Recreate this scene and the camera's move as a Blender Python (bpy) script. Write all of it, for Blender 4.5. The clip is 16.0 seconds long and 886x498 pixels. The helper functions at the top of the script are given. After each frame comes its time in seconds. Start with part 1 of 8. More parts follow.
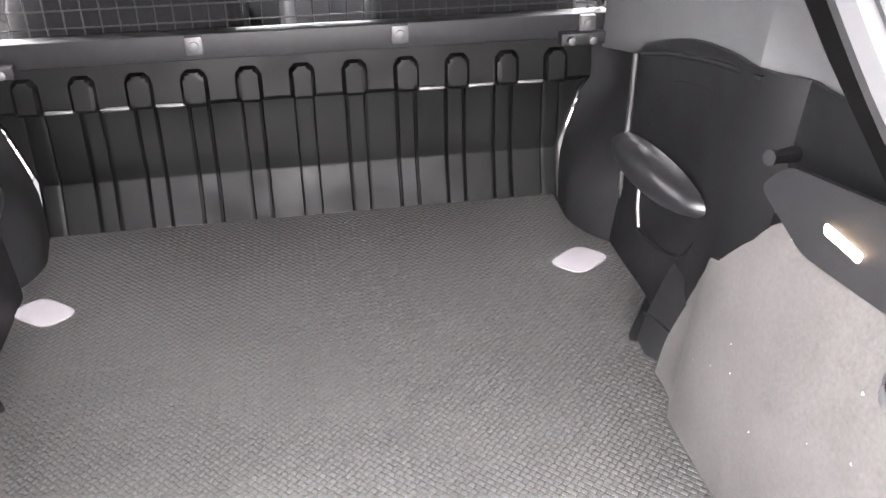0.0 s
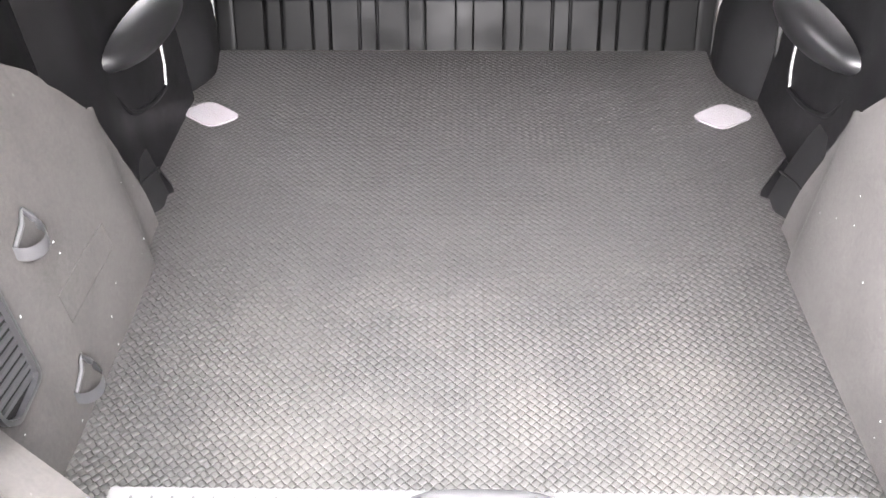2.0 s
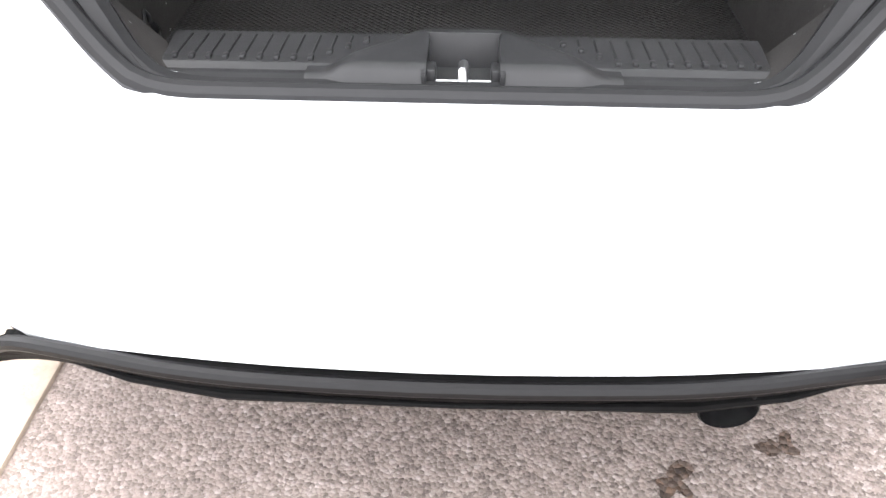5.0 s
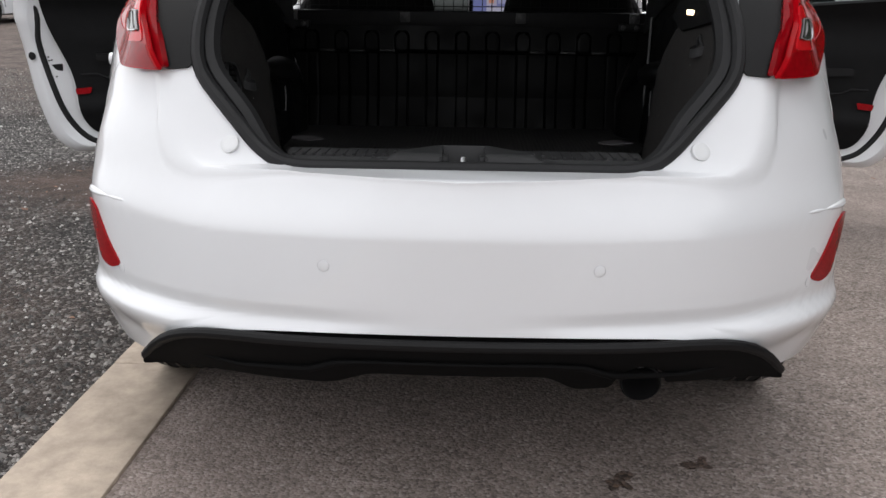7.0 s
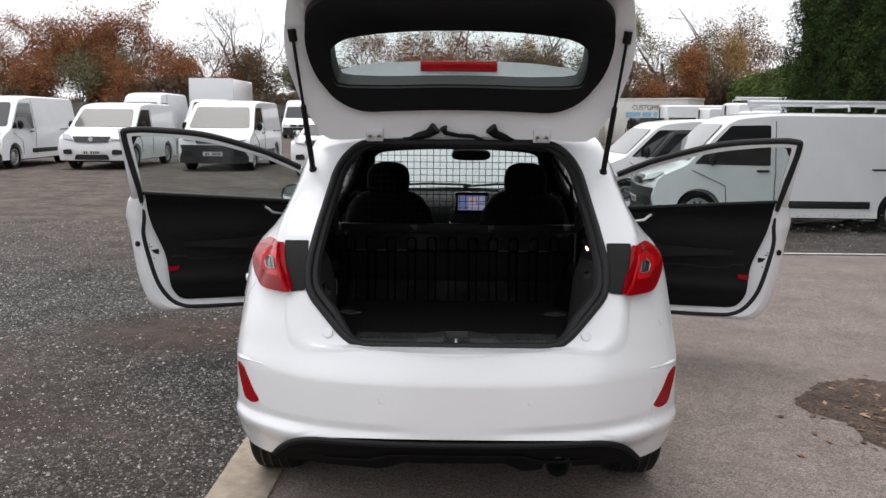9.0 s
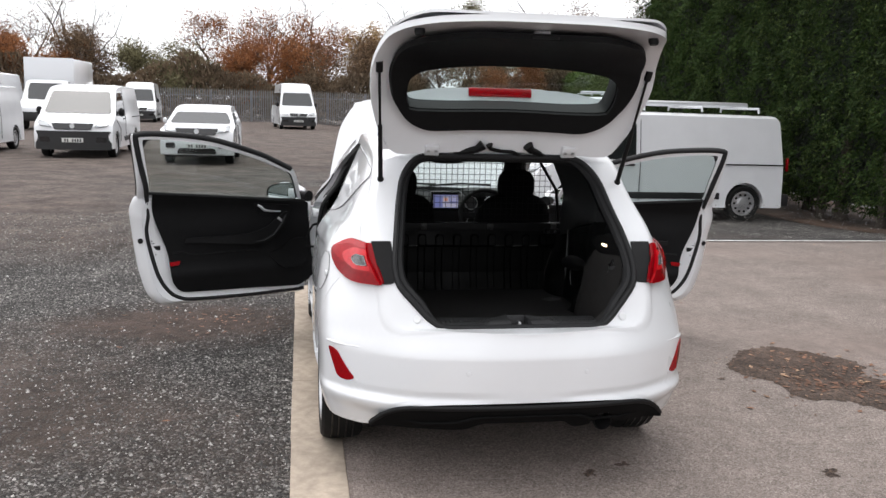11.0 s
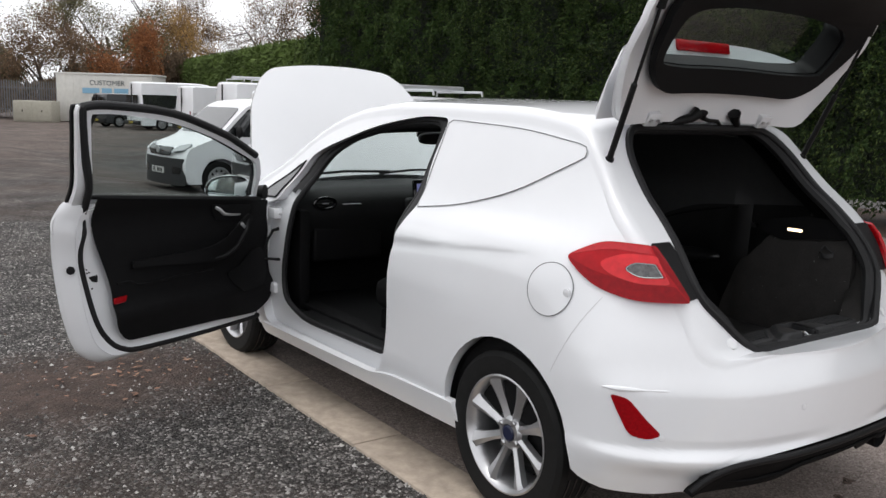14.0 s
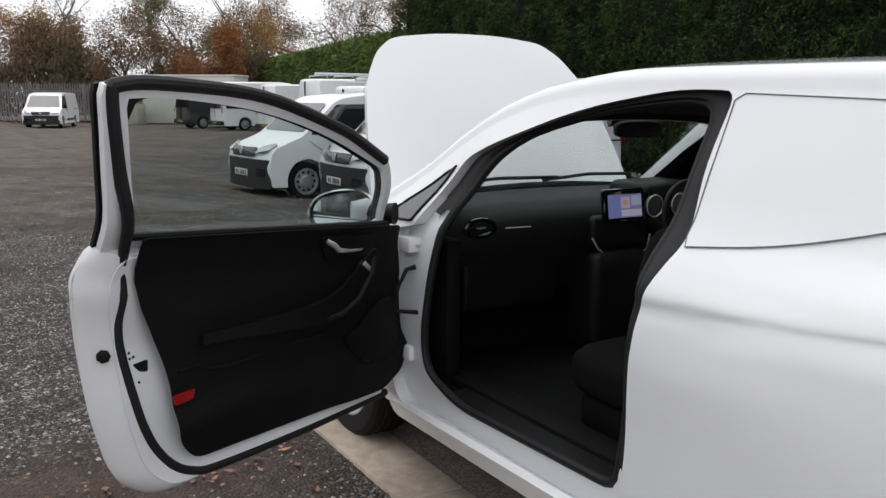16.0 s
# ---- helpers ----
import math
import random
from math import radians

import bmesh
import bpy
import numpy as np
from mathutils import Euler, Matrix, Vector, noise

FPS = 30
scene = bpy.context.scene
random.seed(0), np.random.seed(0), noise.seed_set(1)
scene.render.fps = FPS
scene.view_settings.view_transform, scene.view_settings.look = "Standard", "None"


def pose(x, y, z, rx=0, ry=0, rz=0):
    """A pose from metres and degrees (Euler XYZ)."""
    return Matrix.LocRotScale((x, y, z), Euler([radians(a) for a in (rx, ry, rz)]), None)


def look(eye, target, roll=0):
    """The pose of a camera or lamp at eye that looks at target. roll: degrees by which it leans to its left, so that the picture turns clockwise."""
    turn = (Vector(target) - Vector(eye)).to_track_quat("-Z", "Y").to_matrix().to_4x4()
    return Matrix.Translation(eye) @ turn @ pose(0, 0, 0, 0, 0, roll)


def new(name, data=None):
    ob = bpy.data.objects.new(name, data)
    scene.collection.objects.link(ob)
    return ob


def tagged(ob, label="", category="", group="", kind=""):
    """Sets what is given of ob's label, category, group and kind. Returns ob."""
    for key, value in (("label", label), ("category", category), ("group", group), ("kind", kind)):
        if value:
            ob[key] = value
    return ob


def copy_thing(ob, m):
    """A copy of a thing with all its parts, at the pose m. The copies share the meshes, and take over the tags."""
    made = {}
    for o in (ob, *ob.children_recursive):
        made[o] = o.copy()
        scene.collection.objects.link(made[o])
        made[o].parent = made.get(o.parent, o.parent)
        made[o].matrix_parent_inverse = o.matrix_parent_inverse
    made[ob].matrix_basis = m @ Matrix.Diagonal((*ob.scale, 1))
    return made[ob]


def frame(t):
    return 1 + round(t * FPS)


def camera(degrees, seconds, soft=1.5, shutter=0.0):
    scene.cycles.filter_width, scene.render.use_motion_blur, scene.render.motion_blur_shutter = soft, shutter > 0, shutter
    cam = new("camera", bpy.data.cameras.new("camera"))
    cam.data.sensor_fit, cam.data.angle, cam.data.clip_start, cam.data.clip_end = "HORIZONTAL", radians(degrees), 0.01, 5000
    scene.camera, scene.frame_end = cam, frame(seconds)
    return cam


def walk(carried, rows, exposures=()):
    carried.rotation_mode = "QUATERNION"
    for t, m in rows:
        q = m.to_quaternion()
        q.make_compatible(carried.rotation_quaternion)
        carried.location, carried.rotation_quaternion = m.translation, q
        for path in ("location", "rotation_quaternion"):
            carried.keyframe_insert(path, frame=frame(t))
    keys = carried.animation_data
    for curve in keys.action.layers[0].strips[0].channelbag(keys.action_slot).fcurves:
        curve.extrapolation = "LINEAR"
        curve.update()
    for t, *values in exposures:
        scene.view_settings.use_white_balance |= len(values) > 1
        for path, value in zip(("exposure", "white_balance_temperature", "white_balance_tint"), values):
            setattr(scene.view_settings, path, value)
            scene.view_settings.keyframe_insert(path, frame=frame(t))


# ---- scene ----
cam = camera(53.8, 16.0)
PATH = [
    (0, (-0.035, -0.084, 1.472), (0.263, 1.609, 0.45), -0.3),
    (0.5, (-0.059, -0.087, 1.476), (0.067, 1.624, 0.448), -0.2),
    (1, (-0.057, -0.108, 1.472), (-0.016, 1.57, 0.385), -0.4),
    (1.5, (-0.042, -0.141, 1.457), (-0.047, 1.425, 0.214), -0.5),
    (2, (-0.024, -0.185, 1.439), (-0.065, 1.376, 0.189), -0.5),
    (2.5, (-0.024, -0.235, 1.405), (-0.07, 1.334, 0.166), 0.0),
    (3, (-0.025, -0.305, 1.354), (-0.074, 1.273, 0.126), 0.5),
    (3.5, (-0.018, -0.386, 1.285), (-0.061, 1.194, 0.06), 0.7),
    (4, (0.008, -0.488, 1.262), (-0.042, 1.104, 0.052), 0.4),
    (4.5, (0.02, -0.602, 1.194), (-0.04, 1.007, 0.006), 0.3),
    (5, (0.009, -0.712, 1.165), (-0.045, 0.89, -0.031), 0.3),
    (5.2, (0.001, -0.796, 1.128), (-0.054, 0.855, 0.001), 0.2),
    (7.3, (0.012, -1.633, 1.054), (-0.039, 0.284, 0.491), 0.8),
    (7.5, (0.014, -1.731, 1.102), (-0.031, 0.188, 0.539), 0.8),
    (8, (0.028, -2.011, 1.162), (-0.02, -0.054, 0.753), 0.6),
    (8.5, (0.003, -2.423, 1.327), (-0.05, -0.447, 1.021), 0.8),
    (9, (-0.016, -2.836, 1.522), (-0.039, -0.859, 1.221), 0.5),
    (9.2, (-0.023, -2.996, 1.58), (-0.035, -1.019, 1.278), 0.6),
    (11.3, (-1.257, -3.388, 1.661), (-0.8, -1.469, 1.328), 1.7),
    (11.5, (-1.427, -3.304, 1.637), (-0.894, -1.405, 1.305), 1.7),
    (12, (-1.835, -2.959, 1.584), (-1.125, -1.12, 1.247), 1.9),
    (12.5, (-2.221, -2.598, 1.558), (-1.299, -0.855, 1.224), 2.0),
    (13, (-2.501, -2.216, 1.513), (-1.434, -0.555, 1.191), 2.1),
    (13.5, (-2.675, -1.817, 1.505), (-1.539, -0.203, 1.18), 1.9),
    (14, (-2.802, -1.429, 1.47), (-1.637, 0.164, 1.146), 1.8),
    (14.5, (-2.756, -1.064, 1.431), (-1.599, 0.535, 1.108), 1.5),
    (15, (-2.614, -0.691, 1.414), (-1.475, 0.92, 1.089), 1.0),
    (15.5, (-2.498, -0.291, 1.42), (-1.381, 1.335, 1.092), 0.7),
    (16, (-2.304, 0.09, 1.396), (-1.29, 1.78, 1.057), 0.3),
]
walk(cam, [(t, look(eye, target, roll)) for t, eye, target, roll in PATH], [(0, 5.85, 6700, 16), (1, 5.8, 6700, 16), (2, 5.95, 6700, 16), (3, 5.8, 6600, 15), (3.5, 5.4, 6600, 13), (4, 4.6, 6500, 12), (4.5, 3.65, 6500, 12), (5.2, 2.05, 6500, 12), (7.3, 0.15, 6500, 11), (9.2, 0.1, 6500, 11), (11.3, 0.38, 6500, 11), (12.5, 0.33, 6500, 11), (13.5, 0.2, 6500, 11), (14.5, -0.05, 6500, 11), (16, -0.08, 6500, 11)])
SKY = 0.17

# ---- light ----
world = bpy.data.worlds.new("overcast")
scene.world = world
world.use_nodes = True
wn, wl = world.node_tree.nodes, world.node_tree.links
sky = wn.new("ShaderNodeTexSky")
sky.sky_type = "NISHITA"
sky.sun_disc = False
sky.sun_elevation, sky.sun_rotation = radians(79), radians(322)
sky.altitude, sky.air_density, sky.dust_density = 50, 1.0, 4.0
grey = wn.new("ShaderNodeHueSaturation")
grey.inputs["Saturation"].default_value = 0.12
cloud = wn.new("ShaderNodeMix")
cloud.data_type = "RGBA"
cloud.inputs[0].default_value = 0.75
cloud.inputs[7].default_value = (8.0, 8.1, 8.3, 1)
wl.new(sky.outputs[0], grey.inputs["Color"])
wl.new(grey.outputs[0], cloud.inputs[6])
wl.new(cloud.outputs[2], wn["Background"].inputs["Color"])
wn["Background"].inputs["Strength"].default_value = SKY
sun = new("sun", bpy.data.lights.new("sun", "SUN"))
sun.data.energy, sun.data.angle, sun.data.color = 0.7, radians(35), (1.0, 0.97, 0.93)
sun.matrix_world = look((0, 0, 60), (7, -9, 0))


# ---- materials ----
def mat(name, base, rough=0.5, metal=0.0, vary=0.0, scale=8.0, bump=0.0, bscale=200.0, bdist=0.001, coat=0.0, spec=0.5, blotch=0.0, speck=None, rvary=0.0, ior=1.45):
    """Surface with grain (vary, scale), a second, larger variation (blotch), fine relief (bump) and optional pale specks."""
    m = bpy.data.materials.new(name)
    m.use_nodes = True
    n, l = m.node_tree.nodes, m.node_tree.links
    b = n["Principled BSDF"]
    b.inputs["Base Color"].default_value = (*base, 1)
    b.inputs["Roughness"].default_value, b.inputs["Metallic"].default_value = rough, metal
    b.inputs["Coat Weight"].default_value, b.inputs["Specular IOR Level"].default_value = coat, spec
    b.inputs["Coat Roughness"].default_value = 0.04
    tc = n.new("ShaderNodeTexCoord").outputs["Object"]

    def tex(s, detail=4.0, rough_=0.6):
        t = n.new("ShaderNodeTexNoise")
        t.inputs["Scale"].default_value, t.inputs["Detail"].default_value, t.inputs["Roughness"].default_value = s, detail, rough_
        l.new(tc, t.inputs["Vector"])
        return t.outputs["Fac"]

    col = None
    for s, a in ((scale, vary), (scale * 0.09, blotch)):
        if a:
            r = n.new("ShaderNodeMapRange")
            r.inputs[1].default_value, r.inputs[2].default_value = 0.3, 0.7
            r.inputs[3].default_value, r.inputs[4].default_value = 1 - a, 1 + a
            l.new(tex(s), r.inputs[0])
            mx = n.new("ShaderNodeMix")
            mx.data_type, mx.blend_type = "RGBA", "MULTIPLY"
            mx.inputs[0].default_value = 1.0
            if col is None:
                mx.inputs[6].default_value = (*base, 1)
            else:
                l.new(col, mx.inputs[6])
            l.new(r.outputs[0], mx.inputs[7])
            col = mx.outputs[2]
    if speck:
        sc, lim, tint = speck
        v = n.new("ShaderNodeTexVoronoi")
        v.inputs["Scale"].default_value = sc
        l.new(tc, v.inputs["Vector"])
        sep = n.new("ShaderNodeSeparateColor")
        l.new(v.outputs["Color"], sep.inputs[0])
        r = n.new("ShaderNodeMapRange")
        r.inputs[1].default_value, r.inputs[2].default_value = lim, 1.0
        l.new(sep.outputs[0], r.inputs[0])
        mx = n.new("ShaderNodeMix")
        mx.data_type = "RGBA"
        l.new(r.outputs[0], mx.inputs[0])
        if col is None:
            mx.inputs[6].default_value = (*base, 1)
        else:
            l.new(col, mx.inputs[6])
        mx.inputs[7].default_value = (*tint, 1)
        col = mx.outputs[2]
    if col is not None:
        l.new(col, b.inputs["Base Color"])
    if rvary:
        r = n.new("ShaderNodeMapRange")
        r.inputs[1].default_value, r.inputs[2].default_value = 0.3, 0.7
        r.inputs[3].default_value, r.inputs[4].default_value = max(0, rough - rvary), min(1, rough + rvary)
        l.new(tex(scale * 0.6), r.inputs[0])
        l.new(r.outputs[0], b.inputs["Roughness"])
    if bump:
        bp = n.new("ShaderNodeBump")
        bp.inputs["Strength"].default_value, bp.inputs["Distance"].default_value = bump, bdist
        l.new(tex(bscale, 3.0), bp.inputs["Height"])
        l.new(bp.outputs[0], b.inputs["Normal"])
    return m


def pane(name, tint, gloss=0.9):
    """Thin tinted glazing: mostly clear, with mirror gloss that grows at grazing angles."""
    m = bpy.data.materials.new(name)
    m.use_nodes = True
    n, l = m.node_tree.nodes, m.node_tree.links
    n.remove(n["Principled BSDF"])
    t, g, f, x = (n.new("ShaderNode" + k) for k in ("BsdfTransparent", "BsdfGlossy", "LayerWeight", "MixShader"))
    p = n.new("ShaderNodeMath")
    p.operation, p.inputs[1].default_value = "POWER", 4.0
    r = n.new("ShaderNodeMapRange")
    r.inputs[3].default_value, r.inputs[4].default_value = 0.022, 0.5
    t.inputs[0].default_value = (*tint, 1)
    g.inputs["Color"].default_value = (gloss, gloss, gloss, 1)
    g.inputs["Roughness"].default_value = 0.02
    l.new(f.outputs["Facing"], p.inputs[0])
    l.new(p.outputs[0], r.inputs[0])
    l.new(r.outputs[0], x.inputs[0])
    l.new(t.outputs[0], x.inputs[1])
    l.new(g.outputs[0], x.inputs[2])
    l.new(x.outputs[0], n["Material Output"].inputs[0])
    return m


def glow(name, tint, power):
    m = bpy.data.materials.new(name)
    m.use_nodes = True
    b = m.node_tree.nodes["Principled BSDF"]
    b.inputs["Base Color"].default_value = (*tint, 1)
    b.inputs["Emission Color"].default_value, b.inputs["Emission Strength"].default_value = (*tint, 1), power
    return m


WHITE = mat("white_paint", (0.755, 0.765, 0.785), 0.32, coat=1.0, vary=0.015, scale=3, rvary=0.05)
VANWHITE = mat("van_white_paint", (0.76, 0.77, 0.79), 0.35, coat=0.8, vary=0.03, scale=2, blotch=0.03)
BLACK = mat("black_plastic", (0.0055, 0.0055, 0.006), 0.5, vary=0.15, scale=30, bump=0.15, bscale=900, spec=0.22)
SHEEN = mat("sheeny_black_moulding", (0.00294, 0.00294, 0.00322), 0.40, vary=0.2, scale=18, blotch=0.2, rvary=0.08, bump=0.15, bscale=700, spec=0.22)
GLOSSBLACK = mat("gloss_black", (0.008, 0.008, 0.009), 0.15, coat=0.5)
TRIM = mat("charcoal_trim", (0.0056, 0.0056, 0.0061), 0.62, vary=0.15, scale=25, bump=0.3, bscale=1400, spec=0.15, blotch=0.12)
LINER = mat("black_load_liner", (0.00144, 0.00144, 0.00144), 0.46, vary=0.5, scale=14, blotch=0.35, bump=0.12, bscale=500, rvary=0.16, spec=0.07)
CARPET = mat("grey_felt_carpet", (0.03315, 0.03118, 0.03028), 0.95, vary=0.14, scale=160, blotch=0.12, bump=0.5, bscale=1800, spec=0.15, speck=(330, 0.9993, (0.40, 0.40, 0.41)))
RUBBER = mat("tyre_rubber", (0.0085, 0.0085, 0.0085), 0.7, vary=0.25, scale=20, bump=0.2, bscale=300, spec=0.22)
SEAL = mat("rubber_seal", (0.012, 0.012, 0.013), 0.55, vary=0.1, scale=40, spec=0.3)
SEAM = mat("panel_gap", (0.17, 0.17, 0.175), 0.7)
ALLOY = mat("silver_alloy", (0.52, 0.52, 0.53), 0.3, metal=0.85, vary=0.05, scale=30)
STEEL = mat("bare_steel", (0.55, 0.55, 0.56), 0.28, metal=1.0, vary=0.1, scale=60)
SATIN = mat("satin_silver", (0.6, 0.61, 0.63), 0.33, metal=0.6)
DARKMETAL = mat("dark_metal", (0.0075, 0.0075, 0.008), 0.55, vary=0.2, scale=40, spec=0.16)
CLIP = mat("dull_clip", (0.034, 0.034, 0.034), 0.5, metal=0.3, vary=0.2, scale=90)
RED = mat("red_lens", (0.36, 0.002, 0.006), 0.12, coat=0.2, spec=0.16, vary=0.22, scale=14)
DEEPRED = mat("deep_red_lens", (0.26, 0.003, 0.006), 0.18, coat=0.08, spec=0.15, vary=0.2, scale=150)
CLEARLENS = mat("clear_lens", (0.32, 0.32, 0.33), 0.12, metal=0.4, coat=1.0)
GLASS = pane("tinted_glass", (0.83, 0.872, 0.862))
DARKGLASS = mat("dark_van_glass", (0.015, 0.017, 0.018), 0.05, spec=0.8, coat=0.5)
SCREENGLASS = pane("windscreen_glass", (0.90, 0.94, 0.93))
MIRROR = mat("mirror_silver", (0.85, 0.87, 0.88), 0.03, metal=1.0)
LINING = mat("black_cabin_lining", (0.0045, 0.0045, 0.005), 0.75, vary=0.15, scale=20, bump=0.25, bscale=900, spec=0.15)
FABRIC = mat("black_seat_fabric", (0.0048, 0.0048, 0.0052), 0.9, vary=0.25, scale=90, bump=0.4, bscale=900, spec=0.12)




def stony(name, dark, mid, pale, size, contrast, brown, bump, mud=None, mottle=0.15, soil=None):
    """Broken stone in tar: cells of random tone at two sizes, patchy browning, real relief in the bump."""
    m = bpy.data.materials.new(name)
    m.use_nodes = True
    n, l = m.node_tree.nodes, m.node_tree.links
    b = n["Principled BSDF"]
    b.inputs["Roughness"].default_value, b.inputs["Specular IOR Level"].default_value = 0.88, 0.25
    tc = n.new("ShaderNodeTexCoord").outputs["Object"]
    hs, cols = [], []
    for s in (1.0 / size, 2.3 / size):
        v = n.new("ShaderNodeTexVoronoi")
        v.inputs["Scale"].default_value = s
        l.new(tc, v.inputs["Vector"])
        sep = n.new("ShaderNodeSeparateColor")
        l.new(v.outputs["Color"], sep.inputs[0])
        r = n.new("ShaderNodeValToRGB")
        e = r.color_ramp.elements
        e[0].position, e[0].color = 0.0, (*dark, 1)
        e[1].position, e[1].color = 1.0, (*pale, 1)
        for p, c in ((0.40, mid), (0.74, [q * 1.5 for q in mid]), (0.90, [(q + w) / 2 for q, w in zip(mid, pale)])):
            k = e.new(p)
            k.color = (*c, 1)
        l.new(sep.outputs[0], r.inputs[0])
        cols.append(r.outputs[0])
        hs.append(v.outputs["Distance"])
    mx = n.new("ShaderNodeMix")
    mx.data_type = "RGBA"
    mx.inputs[0].default_value = 0.35
    l.new(cols[0], mx.inputs[6])
    l.new(cols[1], mx.inputs[7])
    flat = n.new("ShaderNodeMix")
    flat.data_type = "RGBA"
    flat.inputs[0].default_value = contrast
    flat.inputs[6].default_value = (*mid, 1)
    l.new(mx.outputs[2], flat.inputs[7])
    col = flat.outputs[2]
    for s, tint, lo, hi in ((0.35, brown, 0.47, 0.64), (1.7, [q * 0.7 for q in mid], 0.5, 0.9), (0.09, [q * 1.25 for q in brown], 0.5, 0.8)):
        t = n.new("ShaderNodeTexNoise")
        t.inputs["Scale"].default_value, t.inputs["Detail"].default_value = s, 6.0
        l.new(tc, t.inputs["Vector"])
        r = n.new("ShaderNodeMapRange")
        r.inputs[1].default_value, r.inputs[2].default_value, r.inputs[4].default_value = lo, hi, 0.85 if s == 0.35 else 0.6
        l.new(t.outputs[0], r.inputs[0])
        q = n.new("ShaderNodeMix")
        q.data_type = "RGBA"
        l.new(r.outputs[0], q.inputs[0])
        l.new(col, q.inputs[6])
        q.inputs[7].default_value = (*tint, 1)
        col = q.outputs[2]
    if mud:
        # trodden brown dust that thickens across the yard
        tint, y0, y1 = mud
        xyz = n.new("ShaderNodeVectorMath")
        xyz.operation, xyz.inputs[1].default_value = "DOT_PRODUCT", (-1.0, 0.45, 0.0)
        l.new(tc, xyz.inputs[0])
        t = n.new("ShaderNodeTexNoise")
        t.inputs["Scale"].default_value, t.inputs["Detail"].default_value = 0.3, 8.0
        l.new(tc, t.inputs["Vector"])
        wob = n.new("ShaderNodeMath")
        wob.operation, wob.inputs[1].default_value = "MULTIPLY_ADD", 16.0
        l.new(t.outputs[0], wob.inputs[0])
        l.new(xyz.outputs["Value"], wob.inputs[2])
        r = n.new("ShaderNodeMapRange")
        r.inputs[1].default_value, r.inputs[2].default_value, r.inputs[4].default_value = y0 + 8, y1 + 8, 0.8
        l.new(wob.outputs[0], r.inputs[0])
        q = n.new("ShaderNodeMix")
        q.data_type = "RGBA"
        l.new(r.outputs[0], q.inputs[0])
        l.new(col, q.inputs[6])
        q.inputs[7].default_value = (*tint, 1)
        col = q.outputs[2]
    if soil:
        # a bare earth patch with a ragged edge
        tint, place, size = soil
        off = n.new("ShaderNodeMapping")
        off.vector_type = "TEXTURE"
        off.inputs["Location"].default_value, off.inputs["Scale"].default_value = place, size
        l.new(tc, off.inputs["Vector"])
        far = n.new("ShaderNodeVectorMath")
        far.operation = "LENGTH"
        l.new(off.outputs[0], far.inputs[0])
        t = n.new("ShaderNodeTexNoise")
        t.inputs["Scale"].default_value, t.inputs["Detail"].default_value, t.inputs["Roughness"].default_value = 3.0, 10.0, 0.7
        l.new(tc, t.inputs["Vector"])
        wob = n.new("ShaderNodeMath")
        wob.operation, wob.inputs[1].default_value = "MULTIPLY_ADD", 1.5
        l.new(t.outputs[0], wob.inputs[0])
        l.new(far.outputs["Value"], wob.inputs[2])
        r = n.new("ShaderNodeMapRange")
        r.inputs[1].default_value, r.inputs[2].default_value, r.inputs[3].default_value, r.inputs[4].default_value = 1.25, 2.0, 0.88, 0.0
        l.new(wob.outputs[0], r.inputs[0])
        q = n.new("ShaderNodeMix")
        q.data_type = "RGBA"
        l.new(r.outputs[0], q.inputs[0])
        l.new(col, q.inputs[6])
        q.inputs[7].default_value = (*tint, 1)
        col = q.outputs[2]
    # worn and trodden patches at two sizes
    for s, k in ((1.6, 1.0), (9.0, 0.8)):
        t = n.new("ShaderNodeTexNoise")
        t.inputs["Scale"].default_value, t.inputs["Detail"].default_value, t.inputs["Roughness"].default_value = s, 8.0, 0.65
        l.new(tc, t.inputs["Vector"])
        r = n.new("ShaderNodeMapRange")
        r.inputs[1].default_value, r.inputs[2].default_value = 0.32, 0.68
        r.inputs[3].default_value, r.inputs[4].default_value = 1 - mottle * k, 1 + mottle * k
        l.new(t.outputs[0], r.inputs[0])
        q = n.new("ShaderNodeMix")
        q.data_type, q.blend_type = "RGBA", "MULTIPLY"
        q.inputs[0].default_value = 1.0
        l.new(col, q.inputs[6])
        l.new(r.outputs[0], q.inputs[7])
        col = q.outputs[2]
    l.new(col, b.inputs["Base Color"])
    bp = n.new("ShaderNodeBump")
    bp.inputs["Strength"].default_value, bp.inputs["Distance"].default_value, bp.invert = 0.9, bump, True
    l.new(hs[0], bp.inputs["Height"])
    l.new(bp.outputs[0], b.inputs["Normal"])
    return m


# ---- small mesh kit ----
def pchip(xs, ys):
    """A smooth curve through the given points that does not overshoot."""
    xs, ys = np.array(xs, float), np.array(ys, float)
    h, d = np.diff(xs), np.diff(ys) / np.diff(xs)
    m = np.zeros(len(xs))
    m[0], m[-1] = d[0], d[-1]
    for i in range(1, len(xs) - 1):
        if d[i - 1] * d[i] > 0:
            a, b = 2 * h[i] + h[i - 1], h[i] + 2 * h[i - 1]
            m[i] = (a + b) / (a / d[i - 1] + b / d[i])

    def curve(x):
        x = min(max(x, xs[0]), xs[-1])
        i = min(max(int(np.searchsorted(xs, x)) - 1, 0), len(h) - 1)
        t = (x - xs[i]) / h[i]
        return float((2 * t**3 - 3 * t**2 + 1) * ys[i] + (t**3 - 2 * t**2 + t) * h[i] * m[i] + (3 * t**2 - 2 * t**3) * ys[i + 1] + (t**3 - t**2) * h[i] * m[i + 1])
    return curve


